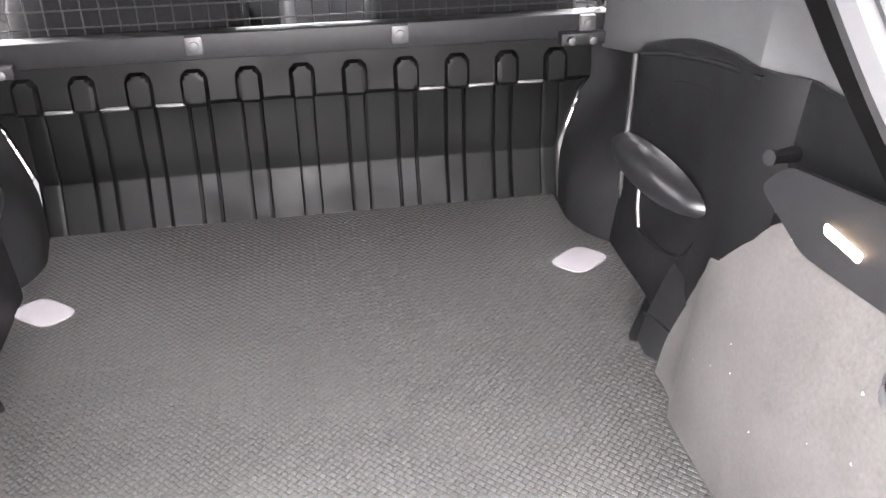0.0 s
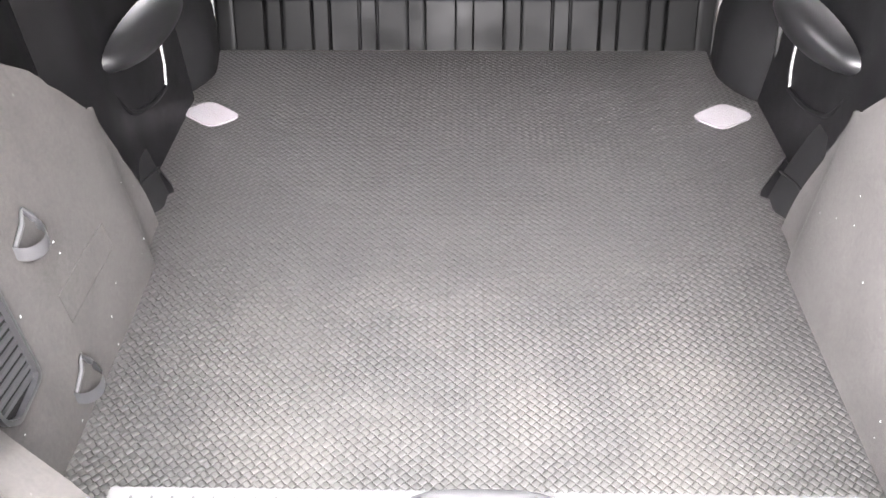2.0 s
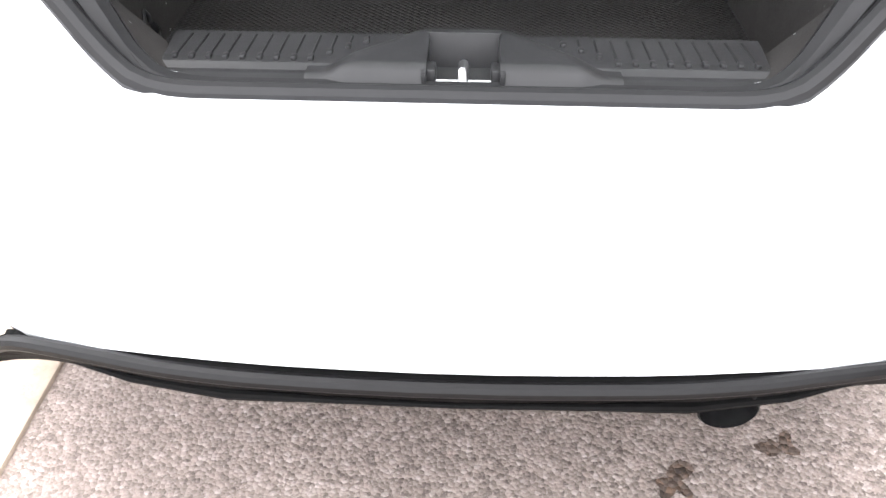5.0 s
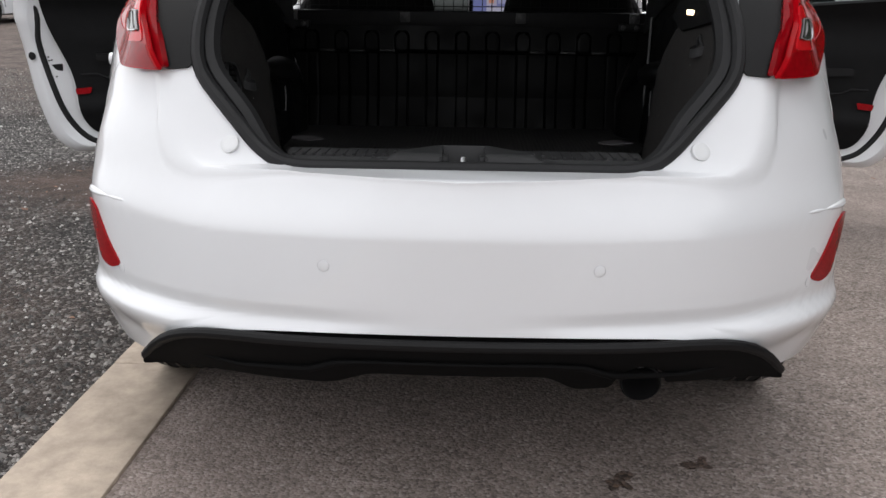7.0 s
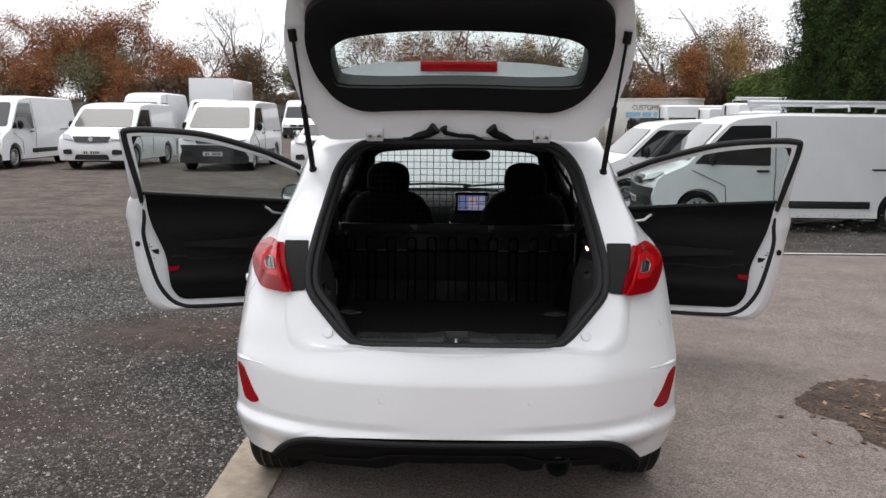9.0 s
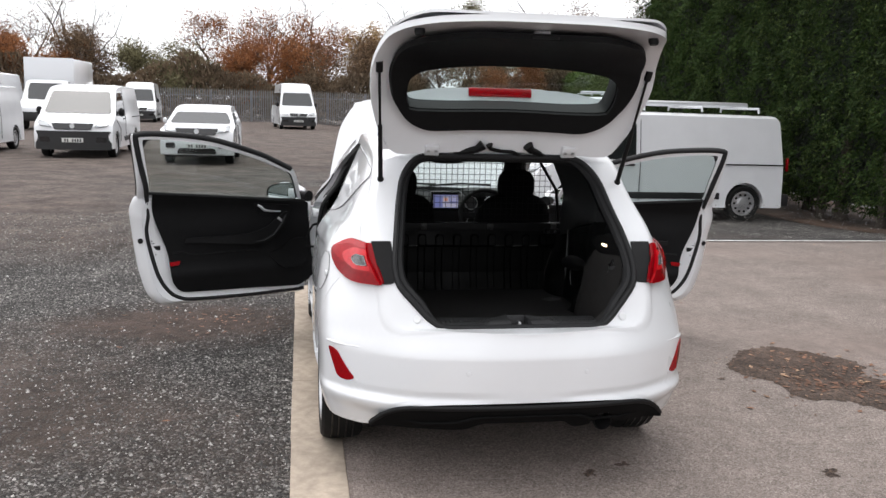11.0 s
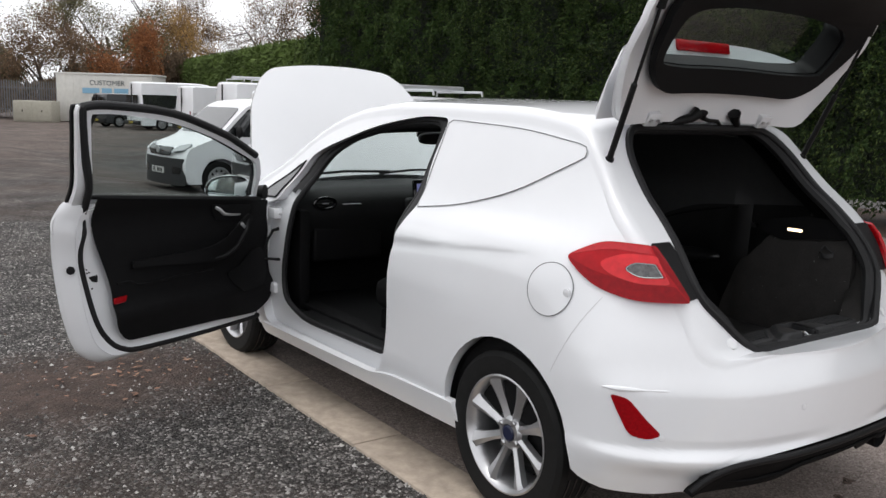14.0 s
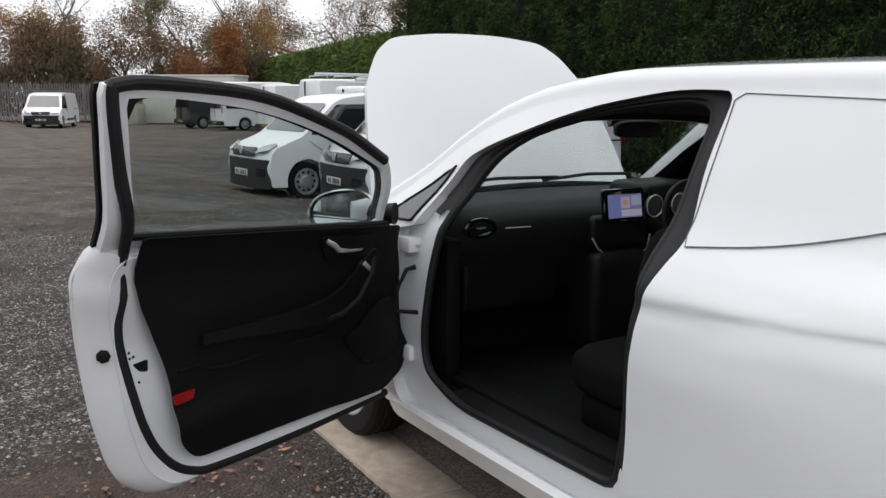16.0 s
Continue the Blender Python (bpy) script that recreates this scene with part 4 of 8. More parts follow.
def side_door(s):
    """One door built shut and swung open; the near one stands more upright on its hinges."""
    def door_half(y, z):
        return halfwidth(y, z) + (LEAN(z) if s < 0 else LEAN_FAR(z))

    def side_map(k, off=0.0):
        return lambda y, z: (k * (door_half(y, z) + off), y, z - 0.02 * step01((z - 1.1) / 0.3) * (1 if s > 0 else 0.5))

    d = thing("side_door", "", "")
    d["label"] = "white side door standing wide open"
    part("outer_skin", patch(LOWER, side_map(s, 0.0), 0.07, 0.012), WHITE, d, "white painted outer skin")
    edge_a = around(LOWER, (2.2, 0.65), 160)

    def shrunk(pts, f):
        return [(2.2 + (p[0] - 2.2) * f, 0.65 + (p[1] - 0.65) * f) for p in pts]
    bm = bmesh.new()
    rows = [[bm.verts.new(side_map(s, o)(*p)) for p in shrunk(edge_a, f)] for o, f in ((-0.004, 1.0), (-0.012, 0.999), (-0.030, 0.992), (-0.052, 0.972), (-0.070, 0.945), (-0.082, 0.925), (-0.088, 0.90))]
    for a, b in zip(rows, rows[1:]):
        for i in range(160):
            bm.faces.new((a[i], a[(i + 1) % 160], b[(i + 1) % 160], b[i]))
    part("inner_pressing", bm, WHITE, d, "white painted inner door pressing", angle=40)
    part("inner_panel", patch(shrunk(edge_a, 0.905), side_map(s, -0.0885), 0.06, 0.004), WHITE, d)
    # one rubber seal: along the bottom, up the trailing edge, over the window frame
    line = [(2.80, 0.322, -0.082), (2.4, 0.316, -0.084), (2.02, 0.322, -0.086), (1.91, 0.338, -0.088), (1.835, 0.39, -0.089), (1.77, 0.50, -0.09), (1.722, 0.68, -0.09), (1.702, 0.80, -0.088), (1.708, 0.91, -0.084), (1.685, 1.05, -0.072), (1.643, 1.22, -0.050), (1.604, 1.395, -0.046), (1.620, 1.428, -0.044), (1.76, 1.432, -0.044), (2.06, 1.403, -0.044), (2.37, 1.314, -0.044), (2.50, 1.262, -0.044), (2.645, 1.192, -0.044)]
    part("door_seal", tube([side_map(s, o)(y, z) for y, z, o in flowing(line)], [0.0135 + 0.0045 * min(1, max(0, (z - 1.0) / 0.2)) for y, z, o in flowing(line)], n=10), SEAL, d, "black rubber door seal")

    def relief(y, z):
        """The moulded trim: a scooped middle, a bulging pocket below, a raised front."""
        scoop = step(0.42, 0.52, z) * (1 - step(0.78, 0.90, z))
        pocket = step(0.56, 0.50, z) * step(0.36, 0.42, z)
        return 0.105 + 0.020 * scoop + 0.022 * pocket + 0.012 * step(2.45, 2.6, y)

    def step(a, b, x):
        t = max(0.0, min(1.0, (x - a) / (b - a)))
        return t * t * (3 - 2 * t)

    def on(y, z, o=0.0):
        return (s * (door_half(y, z) - relief(y, z) - o), y, z)
    card = part("door_card", patch(INNER, on, 0.03, 0.003), TRIM, d, "black moulded inner door trim")
    part("armrest", patch(rounded([(1.93, 0.742, 0.02), (2.12, 0.742, 0.05), (2.38, 0.755, 0.06), (2.47, 0.785, 0.04), (2.62, 0.90, 0.02), (2.655, 0.88, 0.02), (2.55, 0.715, 0.05), (2.44, 0.675, 0.05), (2.12, 0.70, 0.1), (1.93, 0.712, 0.01)]), lambda y, z: on(y, z, 0.016 + 0.03 * step(2.0, 2.35, y)), 0.035, 0.012), BLACK, card, "black armrest")
    part("grab_well", patch(rounded([(2.44, 0.745, 0.02), (2.51, 0.755, 0.02), (2.60, 0.865, 0.02), (2.575, 0.875, 0.02), (2.47, 0.79, 0.02)]), lambda y, z: on(y, z, 0.048), 0.03, 0.006), GLOSSBLACK, card)
    part("grab_handle", tube([on(y, z, o) for y, z, o in ((2.40, 0.692, 0.05), (2.47, 0.70, 0.065), (2.535, 0.74, 0.07), (2.59, 0.82, 0.068), (2.63, 0.885, 0.045))], [0.008, 0.010, 0.010, 0.010, 0.008], n=10), BLACK, card, "gloss black grab handle")
    part("window_switch", moved(box(-0.004, 0.004, -0.02, 0.02, -0.008, 0.008, 0.002), pose(*on(2.575, 0.842, 0.06), -40)), SATIN, card)
    part("handle_cup", patch(rounded([(2.40, 0.958), (2.68, 0.935), (2.66, 0.862), (2.45, 0.872)], 0.03), lambda y, z: on(y, z, 0.006), 0.04, 0.006), BLACK, card)
    part("door_pull", tube([on(y, z, o) for y, z, o in ((2.435, 0.94, 0.012), (2.455, 0.925, 0.03), (2.475, 0.905, 0.036), (2.52, 0.898, 0.036), (2.57, 0.895, 0.034), (2.595, 0.893, 0.02))], [0.009, 0.0105, 0.0105, 0.008, 0.0065, 0.004], n=10, flat=0.7), SATIN, card, "satin silver door release")
    part("pocket_lip", tube([on(y, z, 0.004) for y, z in ((1.86, 0.648), (1.93, 0.65), (1.97, 0.63), (2.05, 0.622), (2.25, 0.632), (2.45, 0.63))], 0.005, n=8), BLACK, card)
    part("speaker_bulge", patch(rounded([(2.52, 0.60, 0.03), (2.60, 0.62, 0.03), (2.70, 0.70, 0.05), (2.79, 0.70, 0.05), (2.82, 0.56, 0.05), (2.76, 0.50, 0.05), (2.60, 0.49, 0.06)]), lambda y, z: on(y, z, 0.016), 0.04, 0.008), BLACK, card, "black speaker cover")
    part("door_reflector", patch(rounded([(1.83, 0.588), (1.902, 0.594), (1.894, 0.566), (1.835, 0.561)], 0.007), lambda y, z: on(y, z, 0.010), 0.04, 0.008), DEEPRED, card, "small red door reflector")
    mid = (2.15, 1.17)
    part("frame_inner", ring(FRAME, WINDOW, mid, side_map(s, -0.03), 0.02, 160), WHITE, d, "white painted window frame")
    part("frame_step", ring(INSET, WINDOW, mid, side_map(s, -0.036), 0.008, 160), WHITE, d)
    part("frame_outer", ring([(p[0], p[1] + 0.002) for p in FRAME], WINDOW, mid, side_map(s, -0.002), 0.012, 160), BLACK, d, "black outer window surround")
    part("corner_block", patch(rounded([(1.643, 1.40), (1.72, 1.403), (1.675, 1.391), (1.655, 1.34)], 0.01), side_map(s, -0.038), 0.05, 0.004), BLACK, d)
    part("door_glass", patch(WINDOW, side_map(s, -0.022), 0.08, 0.004), GLASS, d, "tinted door window")
    part("waist_strip", tube([side_map(s, -0.06)(1.70 + 0.1 * i, 1.046 - 0.0085 * i) for i in range(12)], 0.011, n=8), BLACK, d)
    # grommets and latch on the trailing edge
    for y, z, r, o in ((1.655, 0.915, 0.011, -0.05), (1.668, 0.730, 0.019, -0.078)):
        part("grommet", moved(lathe([(r * 0.9, -0.004), (r, 0.001), (r * 0.6, 0.003)], 7 if r > 0.015 else 14), pose(*side_map(s, o)(y, z), 0, 0, 35 if s > 0 else -35)), BLACK, d)
    for y, z in ((1.722, 0.726), (1.735, 0.712), (1.724, 0.710), (1.748, 0.639)):
        part("latch_screw", moved(lathe([(0.004, -0.004), (0.004, 0.003)], 8), pose(*side_map(s, -0.091)(y + 0.012, z), 0, 0, 20 * s)), BLACK, d)
    part("door_latch", patch(rounded([(1.742, 0.692), (1.79, 0.696), (1.788, 0.662), (1.762, 0.668)], 0.006), side_map(s, -0.0885), 0.03, 0.006), BLACK, d, "black door latch slot")
    # mirror, folded in against the window
    mp_ = Matrix.Translation((s * 0.945, 2.70, 0.995)) @ Matrix.Rotation(s * radians(-64), 4, "Z")
    bm = bmesh.new()
    bmesh.ops.create_icosphere(bm, subdivisions=4, radius=1)
    for v in bm.verts:
        c = v.co
        k = 1 - 0.14 * c.x * s
        c.x, c.y, c.z = c.x * 0.118, c.y * (0.085 if c.y > 0 else 0.012), c.z * 0.078 * k
    part("mirror_housing", moved(bm, mp_), WHITE, d, "white door mirror housing")
    oval = [(0.112 * math.copysign(abs(math.cos(a)) ** 0.75, math.cos(a)), 0.070 * math.copysign(abs(math.sin(a)) ** 0.75, math.sin(a)) * (1 - 0.1 * math.cos(a) * s)) for a in [i * math.pi / 24 for i in range(48)]]
    part("mirror_bezel", moved(ring([(u * 1.045, v * 1.06) for u, v in oval], [(u * 0.93, v * 0.91) for u, v in oval], (0, 0), lambda u, v: (u, -0.014, v), 0.02, 48), mp_), GLOSSBLACK, d, "black mirror surround")
    part("mirror_glass", moved(patch([(u * 0.95, v * 0.94) for u, v in oval], lambda u, v: (u, -0.019 + (u * u + v * v) / 2.8, v), 0.02, 0.003), mp_), MIRROR, d, "mirror glass")
    part("mirror_neck", tube([(s * 0.955, 2.74, 1.0), (s * 0.93, 2.80, 0.997), (s * 0.90, 2.84, 0.99)], [0.055, 0.062, 0.04], n=16), WHITE, d, "white mirror housing neck")
    part("mirror_foot", tube([(s * 0.80, 2.83, 0.985), (s * 0.86, 2.81, 0.985), (s * 0.92, 2.78, 0.995)], [0.04, 0.032, 0.03], n=12), BLACK, d)
    pin = Vector((s * 0.82, 2.87, 0))
    hung = Vector((-0.829, 2.87, 0.006)) if s < 0 else Vector((0.845, 2.87, -0.018))
    d.parent = car
    d.matrix_basis = Matrix.Translation(hung) @ Matrix.Rotation(radians(-65.6 if s < 0 else 72), 4, "Z") @ Matrix.Translation(-pin)
    for z in (0.48, 0.88):
        hinge = part("door_hinge", box(min(s * 0.765, s * 0.835), max(s * 0.765, s * 0.835), 2.775, 2.86, z - 0.028, z + 0.028, 0.01), WHITE, car, "white door hinge")
        part("hinge_pin", tube([(s * 0.835, 2.862, z - 0.04), (s * 0.835, 2.862, z + 0.04)], 0.011, n=10), WHITE, hinge)
        part("hinge_bolt", moved(lathe([(0.008, -0.003), (0.008, 0.006), (0.004, 0.008)], 6), pose(s * 0.80, 2.775, z, 0, 0, -90)), STEEL, hinge)
    part("check_strap", tube([(s * 0.80, 2.74, 0.640), (s * 0.85, 2.79, 0.640), (s * 0.885, 2.81, 0.640)], [0.009, 0.007, 0.007], n=8), BLACK, car, "black door check strap")
    part("wiring_boot", tube([(s * 0.80, 2.785, 0.80), (s * 0.83, 2.80, 0.79), (s * 0.86, 2.80, 0.74), (s * 0.875, 2.805, 0.69), (s * 0.88, 2.815, 0.56)], [0.010, 0.008, 0.007, 0.007, 0.006], n=8), BLACK, car, "black door wiring sleeve")
    return d


for s in (-1, 1):
    side_door(s)
    # rubber along the body side of the doorway
    way = around(DOORWAY, (2.15, 0.9), 140)
    part("doorway_seal", tube([side_map(s, -0.060)(*p) for p in way], 0.015, closed=True, n=8), SEAL, car, "black doorway seal")
    wide_line = around(DOORLINE, (2.15, 0.9), 140)
    bm = bmesh.new()
    rows = [[bm.verts.new(side_map(s, o)(p[0] + (q_[0] - p[0]) * k, p[1] + (q_[1] - p[1]) * k)) for p, q_ in zip(wide_line, way)] for o, k in ((-0.040, 0.10), (-0.034, 0.3), (-0.036, 0.65), (-0.055, 1.02))]
    for a, b in zip(rows, rows[1:]):
        for i in range(140):
            j = (i + 1) % 140
            if min(a[i].co.z, a[j].co.z) > 1.0 and a[i].co.y < 2.72 or (min(a[i].co.z, a[j].co.z) > 0.45 and a[i].co.y < 1.9):
                bm.faces.new((a[i], a[j], b[j], b[i]))
    bmesh.ops.delete(bm, geom=[v for v in bm.verts if not v.link_faces], context="VERTS")
    bmesh.ops.solidify(bm, geom=bm.faces[:], thickness=0.004)
    part("aperture_rubber", bm, SEAL, car, "broad black rubber round the door aperture", angle=50)
    part("windscreen_pillar_trim", tube([(s * 0.615, 3.06, 1.00), (s * 0.59, 2.90, 1.115), (s * 0.57, 2.78, 1.20), (s * 0.545, 2.66, 1.275), (s * 0.50, 2.46, 1.345)], [0.034, 0.036, 0.036, 0.036, 0.03], n=12, flat=0.8), LINING, car, "black windscreen pillar trim")
    ql = part("quarterlight", patch(rounded([(3.01, 0.958, 0.01), (2.685, 1.172, 0.01), (2.80, 0.968, 0.01)]), side_map(s, 0.004), 0.04, 0.005), DARKGLASS, car, "dark front quarterlight")
    part("quarterlight_rim", tube([side_map(s, 0.004)(*p) for p in around(rounded([(3.01, 0.958, 0.01), (2.685, 1.172, 0.01), (2.80, 0.968, 0.01)]), (2.82, 1.02), 60)], 0.005, closed=True, n=6), BLACK, ql)

# ---- tailgate, propped open ----
HINGE = Vector((0, 0.74, 1.445))
GATE = Matrix(((1, 0, 0, 0), (0, -0.458, 0.839, HINGE.y), (0, 0.705, 0.545, HINGE.z), (0, 0, 0, 1)))
gate = thing("tailgate", "", "")
gate["label"] = "white tailgate raised on gas struts"
gate.parent = car
gate.matrix_basis = GATE
def mirrored(half):
    """A closed outline from its right half, given from the hinge side to the far side."""
    return rounded(half + [(-x, u, r) for x, u, r in reversed(half)])


G_OUT = mirrored([(0.53, 0.0, 0.05), (0.587, 0.12, 0.1), (0.62, 0.22, 0.1), (0.648, 0.38, 0.12), (0.654, 0.60, 0.12), (0.60, 0.80, 0.12), (0.545, 0.93, 0.04), (0.44, 1.01, 0.06), (0.24, 1.055, 0.2)])
G_TRIM = mirrored([(0.39, 0.150, 0.08), (0.49, 0.222, 0.08), (0.553, 0.377, 0.12), (0.578, 0.56, 0.1), (0.548, 0.755, 0.06), (0.462, 0.88, 0.05), (0.30, 0.975, 0.1)])
G_GLASS = mirrored([(0.30, 0.262, 0.12), (0.475, 0.285, 0.03), (0.495, 0.40, 0.08), (0.486, 0.51, 0.05), (0.44, 0.572, 0.06), (0.25, 0.598, 0.1)])
# side profile: the glass part rises, the panel below it bends back
G_BEND = pchip([0, 0.15, 0.35, 0.5, 0.6, 0.7, 0.8, 0.92, 1.05, 1.15], [0, 0.032, 0.056, 0.05, 0.025, -0.038, -0.12, -0.235, -0.36, -0.455])


def gate_map(off):
    def m(x, u):
        slope = (G_BEND(u + 0.002) - G_BEND(max(0, u - 0.002))) / (0.004 if u > 0.002 else u + 0.002) / 0.841
        n = math.hypot(1, slope)
        d = off - (0.088 - 0.083 * step01((u - 0.45) / 0.4)) * (x / 0.62) ** 2
        return (x, u - slope / n * d / 0.841, G_BEND(u) + d / n)
    return m


def gate_at(x, u, off):
    """A pose on the inner face, square to it."""
    a, b = Vector(gate_map(off)(x, u - 0.01)), Vector(gate_map(off)(x, u + 0.01))
    return Matrix.Translation((a + b) / 2) @ Matrix.Rotation(math.atan2(b.z - a.z, b.y - a.y), 4, "X")


G_HOLE = [(x * 1.03, 0.42 + (y - 0.42) * 1.05) for x, y in G_GLASS]
def gate_skin(x, s):
    k = min(1.0, max((abs(x) / 0.63) ** 5, (abs(s - 0.53) / 0.54) ** 8))
    return gate_map(0.055 - 0.04 * k)(x, s)


part("gate_outer", ring(G_OUT, G_GLASS, (0, 0.42), gate_skin, 0.012, 120, 8), WHITE, gate, "white tailgate skin")
part("gate_frame", ring(G_OUT, G_HOLE, (0, 0.42), gate_map(0.0), 0.012, 120, 4), WHITE, gate, "white inner pressing")
go = around(G_OUT, (0, 0.42), 120)
bm = bmesh.new()
r0, r1 = ([bm.verts.new(gate_map(o)(*p)) for p in go] for o in (0.0, 0.015))
for i in range(120):
    bm.faces.new((r0[i], r0[(i + 1) % 120], r1[(i + 1) % 120], r1[i]))
part("gate_edge", bm, WHITE, gate)
part("gate_trim", ring(G_TRIM, G_GLASS, (0, 0.42), gate_map(-0.03), 0.028, 120, 3), TRIM, gate, "black inner tailgate trim")
part("rear_glass", patch(G_GLASS, gate_map(0.045), 0.08, 0.005), GLASS, gate, "tinted rear window")
part("gate_latch", moved(box(-0.035, 0.035, -0.022, 0.022, -0.006, 0.03, 0.006), gate_at(0, 0.945, -0.04)), SATIN, gate, "steel tailgate latch")
part("latch_claw", moved(box(-0.008, 0.008, -0.024, 0.0, -0.012, 0.0, 0.002), gate_at(0, 0.945, -0.04)), GLOSSBLACK, gate)
part("latch_surround", ring(rounded([(-0.06, 0.91), (0.06, 0.91), (0.06, 0.985), (-0.06, 0.985)], 0.012), rounded([(-0.036, 0.922), (0.036, 0.922), (0.036, 0.970), (-0.036, 0.970)], 0.006), (0, 0.946), gate_map(-0.042), 0.012, 40), BLACK, gate)
for s in (-1, 1):
    part("pull_recess", patch(rounded([(s * 0.17, 0.80), (s * 0.36, 0.775), (s * 0.38, 0.82), (s * 0.18, 0.865)], 0.02), gate_map(-0.036), 0.04, 0.006), GLOSSBLACK, gate, "pull recess in the trim")
part("trim_ridge", tube([gate_map(-0.034)(x, 0.90 - 1.1 * abs(x) ** 2.4) for x in [-0.44 + 0.04 * i for i in range(23)]], 0.006, n=8), TRIM, gate)
bm = bmesh.new()
ge = around([(x * 0.985, 0.42 + (y - 0.42) * 0.975) for x, y in G_GLASS], (0, 0.42), 120)
rows = [[bm.verts.new(gate_map(o)((q[0]) * k, 0.42 + (q[1] - 0.42) * k)) for q in ge] for o, k in ((-0.036, 1.05), (-0.036, 1.0), (-0.02, 0.99), (0.052, 0.985))]
for r0, r1 in zip(rows, rows[1:]):
    for i in range(120):
        bm.faces.new((r0[i], r0[(i + 1) % 120], r1[(i + 1) % 120], r1[i]))
part("glass_edge", bm, BLACK, gate, "black glass surround", angle=50)
spoil = bmesh.new()
rows = []
for i in range(17):
    x = -0.57 + 1.14 * i / 16
    e = 1 - (abs(x) / 0.57) ** 4
    k = 0.22 + 0.78 * e
    rows.append([spoil.verts.new((x, q[0], q[1])) for q in ((-0.01, 0.045 - 0.05 * (x / 0.62) ** 2), (0.02, 0.11 * k), (0.14, 0.175 * k), (0.26, 0.198 * k), (0.275, 0.186 * k), (0.235, 0.150 * k), (0.15, 0.07 - 0.04 * (x / 0.62) ** 2))])
for a, b in zip(rows, rows[1:]):
    for j in range(7):
        spoil.faces.new((a[j], a[(j + 1) % 7], b[(j + 1) % 7], b[j]))
spoil.faces.new(rows[0])
spoil.faces.new(rows[-1])
part("roof_spoiler", spoil, WHITE, gate, "white roof spoiler", angle=50)
part("high_brake_lamp", moved(box(-0.155, 0.155, -0.008, 0.010, -0.024, 0.024, 0.006), pose(0, 0.262, 0.168, -48)), RED, gate, "red high-level brake lamp")
for s in (-1, 1):
    part("gate_lamp", patch(rounded([(s * 0.61, 0.60), (s * 0.36, 0.64), (s * 0.36, 0.75), (s * 0.585, 0.77)], 0.03), lambda x, q: gate_map(0.055 - 0.04 * min(1.0, (abs(x) / 0.63) ** 5) + 0.014)(x, q), 0.05, 0.012), RED, gate, "red tailgate lamp section")
    for x, q in ((0.52, 0.05), (0.558, 0.15), (0.588, 0.40)):
        part("gate_plug", moved(lathe([(0.009, -0.004), (0.009, 0.004)], 14, "z"), gate_at(s * x, q, -0.003)), BLACK, gate)
    part("gate_hinge", box(s * 0.335 - 0.035, s * 0.335 + 0.035, -0.005, 0.06, -0.045, 0.0, 0.006), WHITE, gate, "white tailgate hinge")
    for k in (-1, 1):
        part("hinge_bolt", moved(lathe([(0.008, -0.004), (0.008, 0.004), (0.004, 0.006)], 6, "z"), pose(s * 0.335 + k * 0.018, 0.03, -0.047)), STEEL, gate)
    part("corner_buffer", moved(lathe([(0.017, -0.034), (0.022, -0.02), (0.02, 0.01)], 16, "z"), gate_at(s * 0.49, 0.915, -0.006)), BLACK, gate)
    # gas strut from the body to the tailgate
    a, b = Vector((s * 0.578, 0.672, 1.285)), GATE @ Vector(gate_map(-0.014)(s * 0.615, 0.60))
    strut = part("gas_strut", tube([a, a + (b - a) * 0.5, a + (b - a) * 0.51, a + (b - a) * 0.52, b], [0.011, 0.011, 0.011, 0.006, 0.006], n=10), BLACK, car, "black gas strut")
    part("strut_end", tube([a - (b - a).normalized() * 0.015, a + (b - a).normalized() * 0.03], 0.016, n=10), BLACK, strut)
    part("strut_end", tube([b - (b - a).normalized() * 0.03, b + (b - a).normalized() * 0.015], 0.016, n=10), BLACK, strut)
# cables and hoses at the hinge line
for pts, r in (([(-0.22, 0.74, 1.425), (-0.17, 0.725, 1.44), (-0.12, 0.70, 1.452), (-0.09, 0.69, 1.475)], [0.012, 0.014, 0.018, 0.026]),
               ([(0.22, 0.74, 1.425), (0.20, 0.725, 1.435), (0.15, 0.70, 1.452), (0.13, 0.69, 1.475)], [0.012, 0.014, 0.018, 0.026]),
               ([(-0.06, 0.69, 1.475), (-0.05, 0.70, 1.455), (0.0, 0.71, 1.445), (0.06, 0.715, 1.442), (0.10, 0.73, 1.425)], [0.018, 0.01, 0.008, 0.008, 0.008])):
    part("wiring_gaiter", tube(pts, r, n=10), BLACK, car, "black rubber wiring gaiter")

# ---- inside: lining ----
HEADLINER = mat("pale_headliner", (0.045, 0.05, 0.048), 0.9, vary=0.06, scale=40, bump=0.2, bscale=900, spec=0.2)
SPAN = [0.27, 0.34, 0.42, 0.5, 0.6, 0.7, 0.78, 0.9, 1.1, 1.4, 1.8, 2.2, 2.5, 2.8, 3.0, 3.18]
lining = cut(body_solid(SPAN, inset=0.0575, floor=0.362), body_solid([0.2] + SPAN[1:-1] + [3.4], inset=0.0625, floor=0.368), prism(DOORWAY, "x", -1.2, 1.2), prism([(p[0] * 0.985, p[1] if p[1] > 0.8 else p[1] - 0.02) for p in BOOT], "y", -0.5, 0.95), prism(rounded([(-0.60, 3.25), (0.60, 3.25), (0.50, 2.58), (-0.50, 2.58)], 0.08), "z", 0.92, 2.0))
part("cabin_lining", smooth_mesh(lining, 30), LINING, car, "black cabin lining")
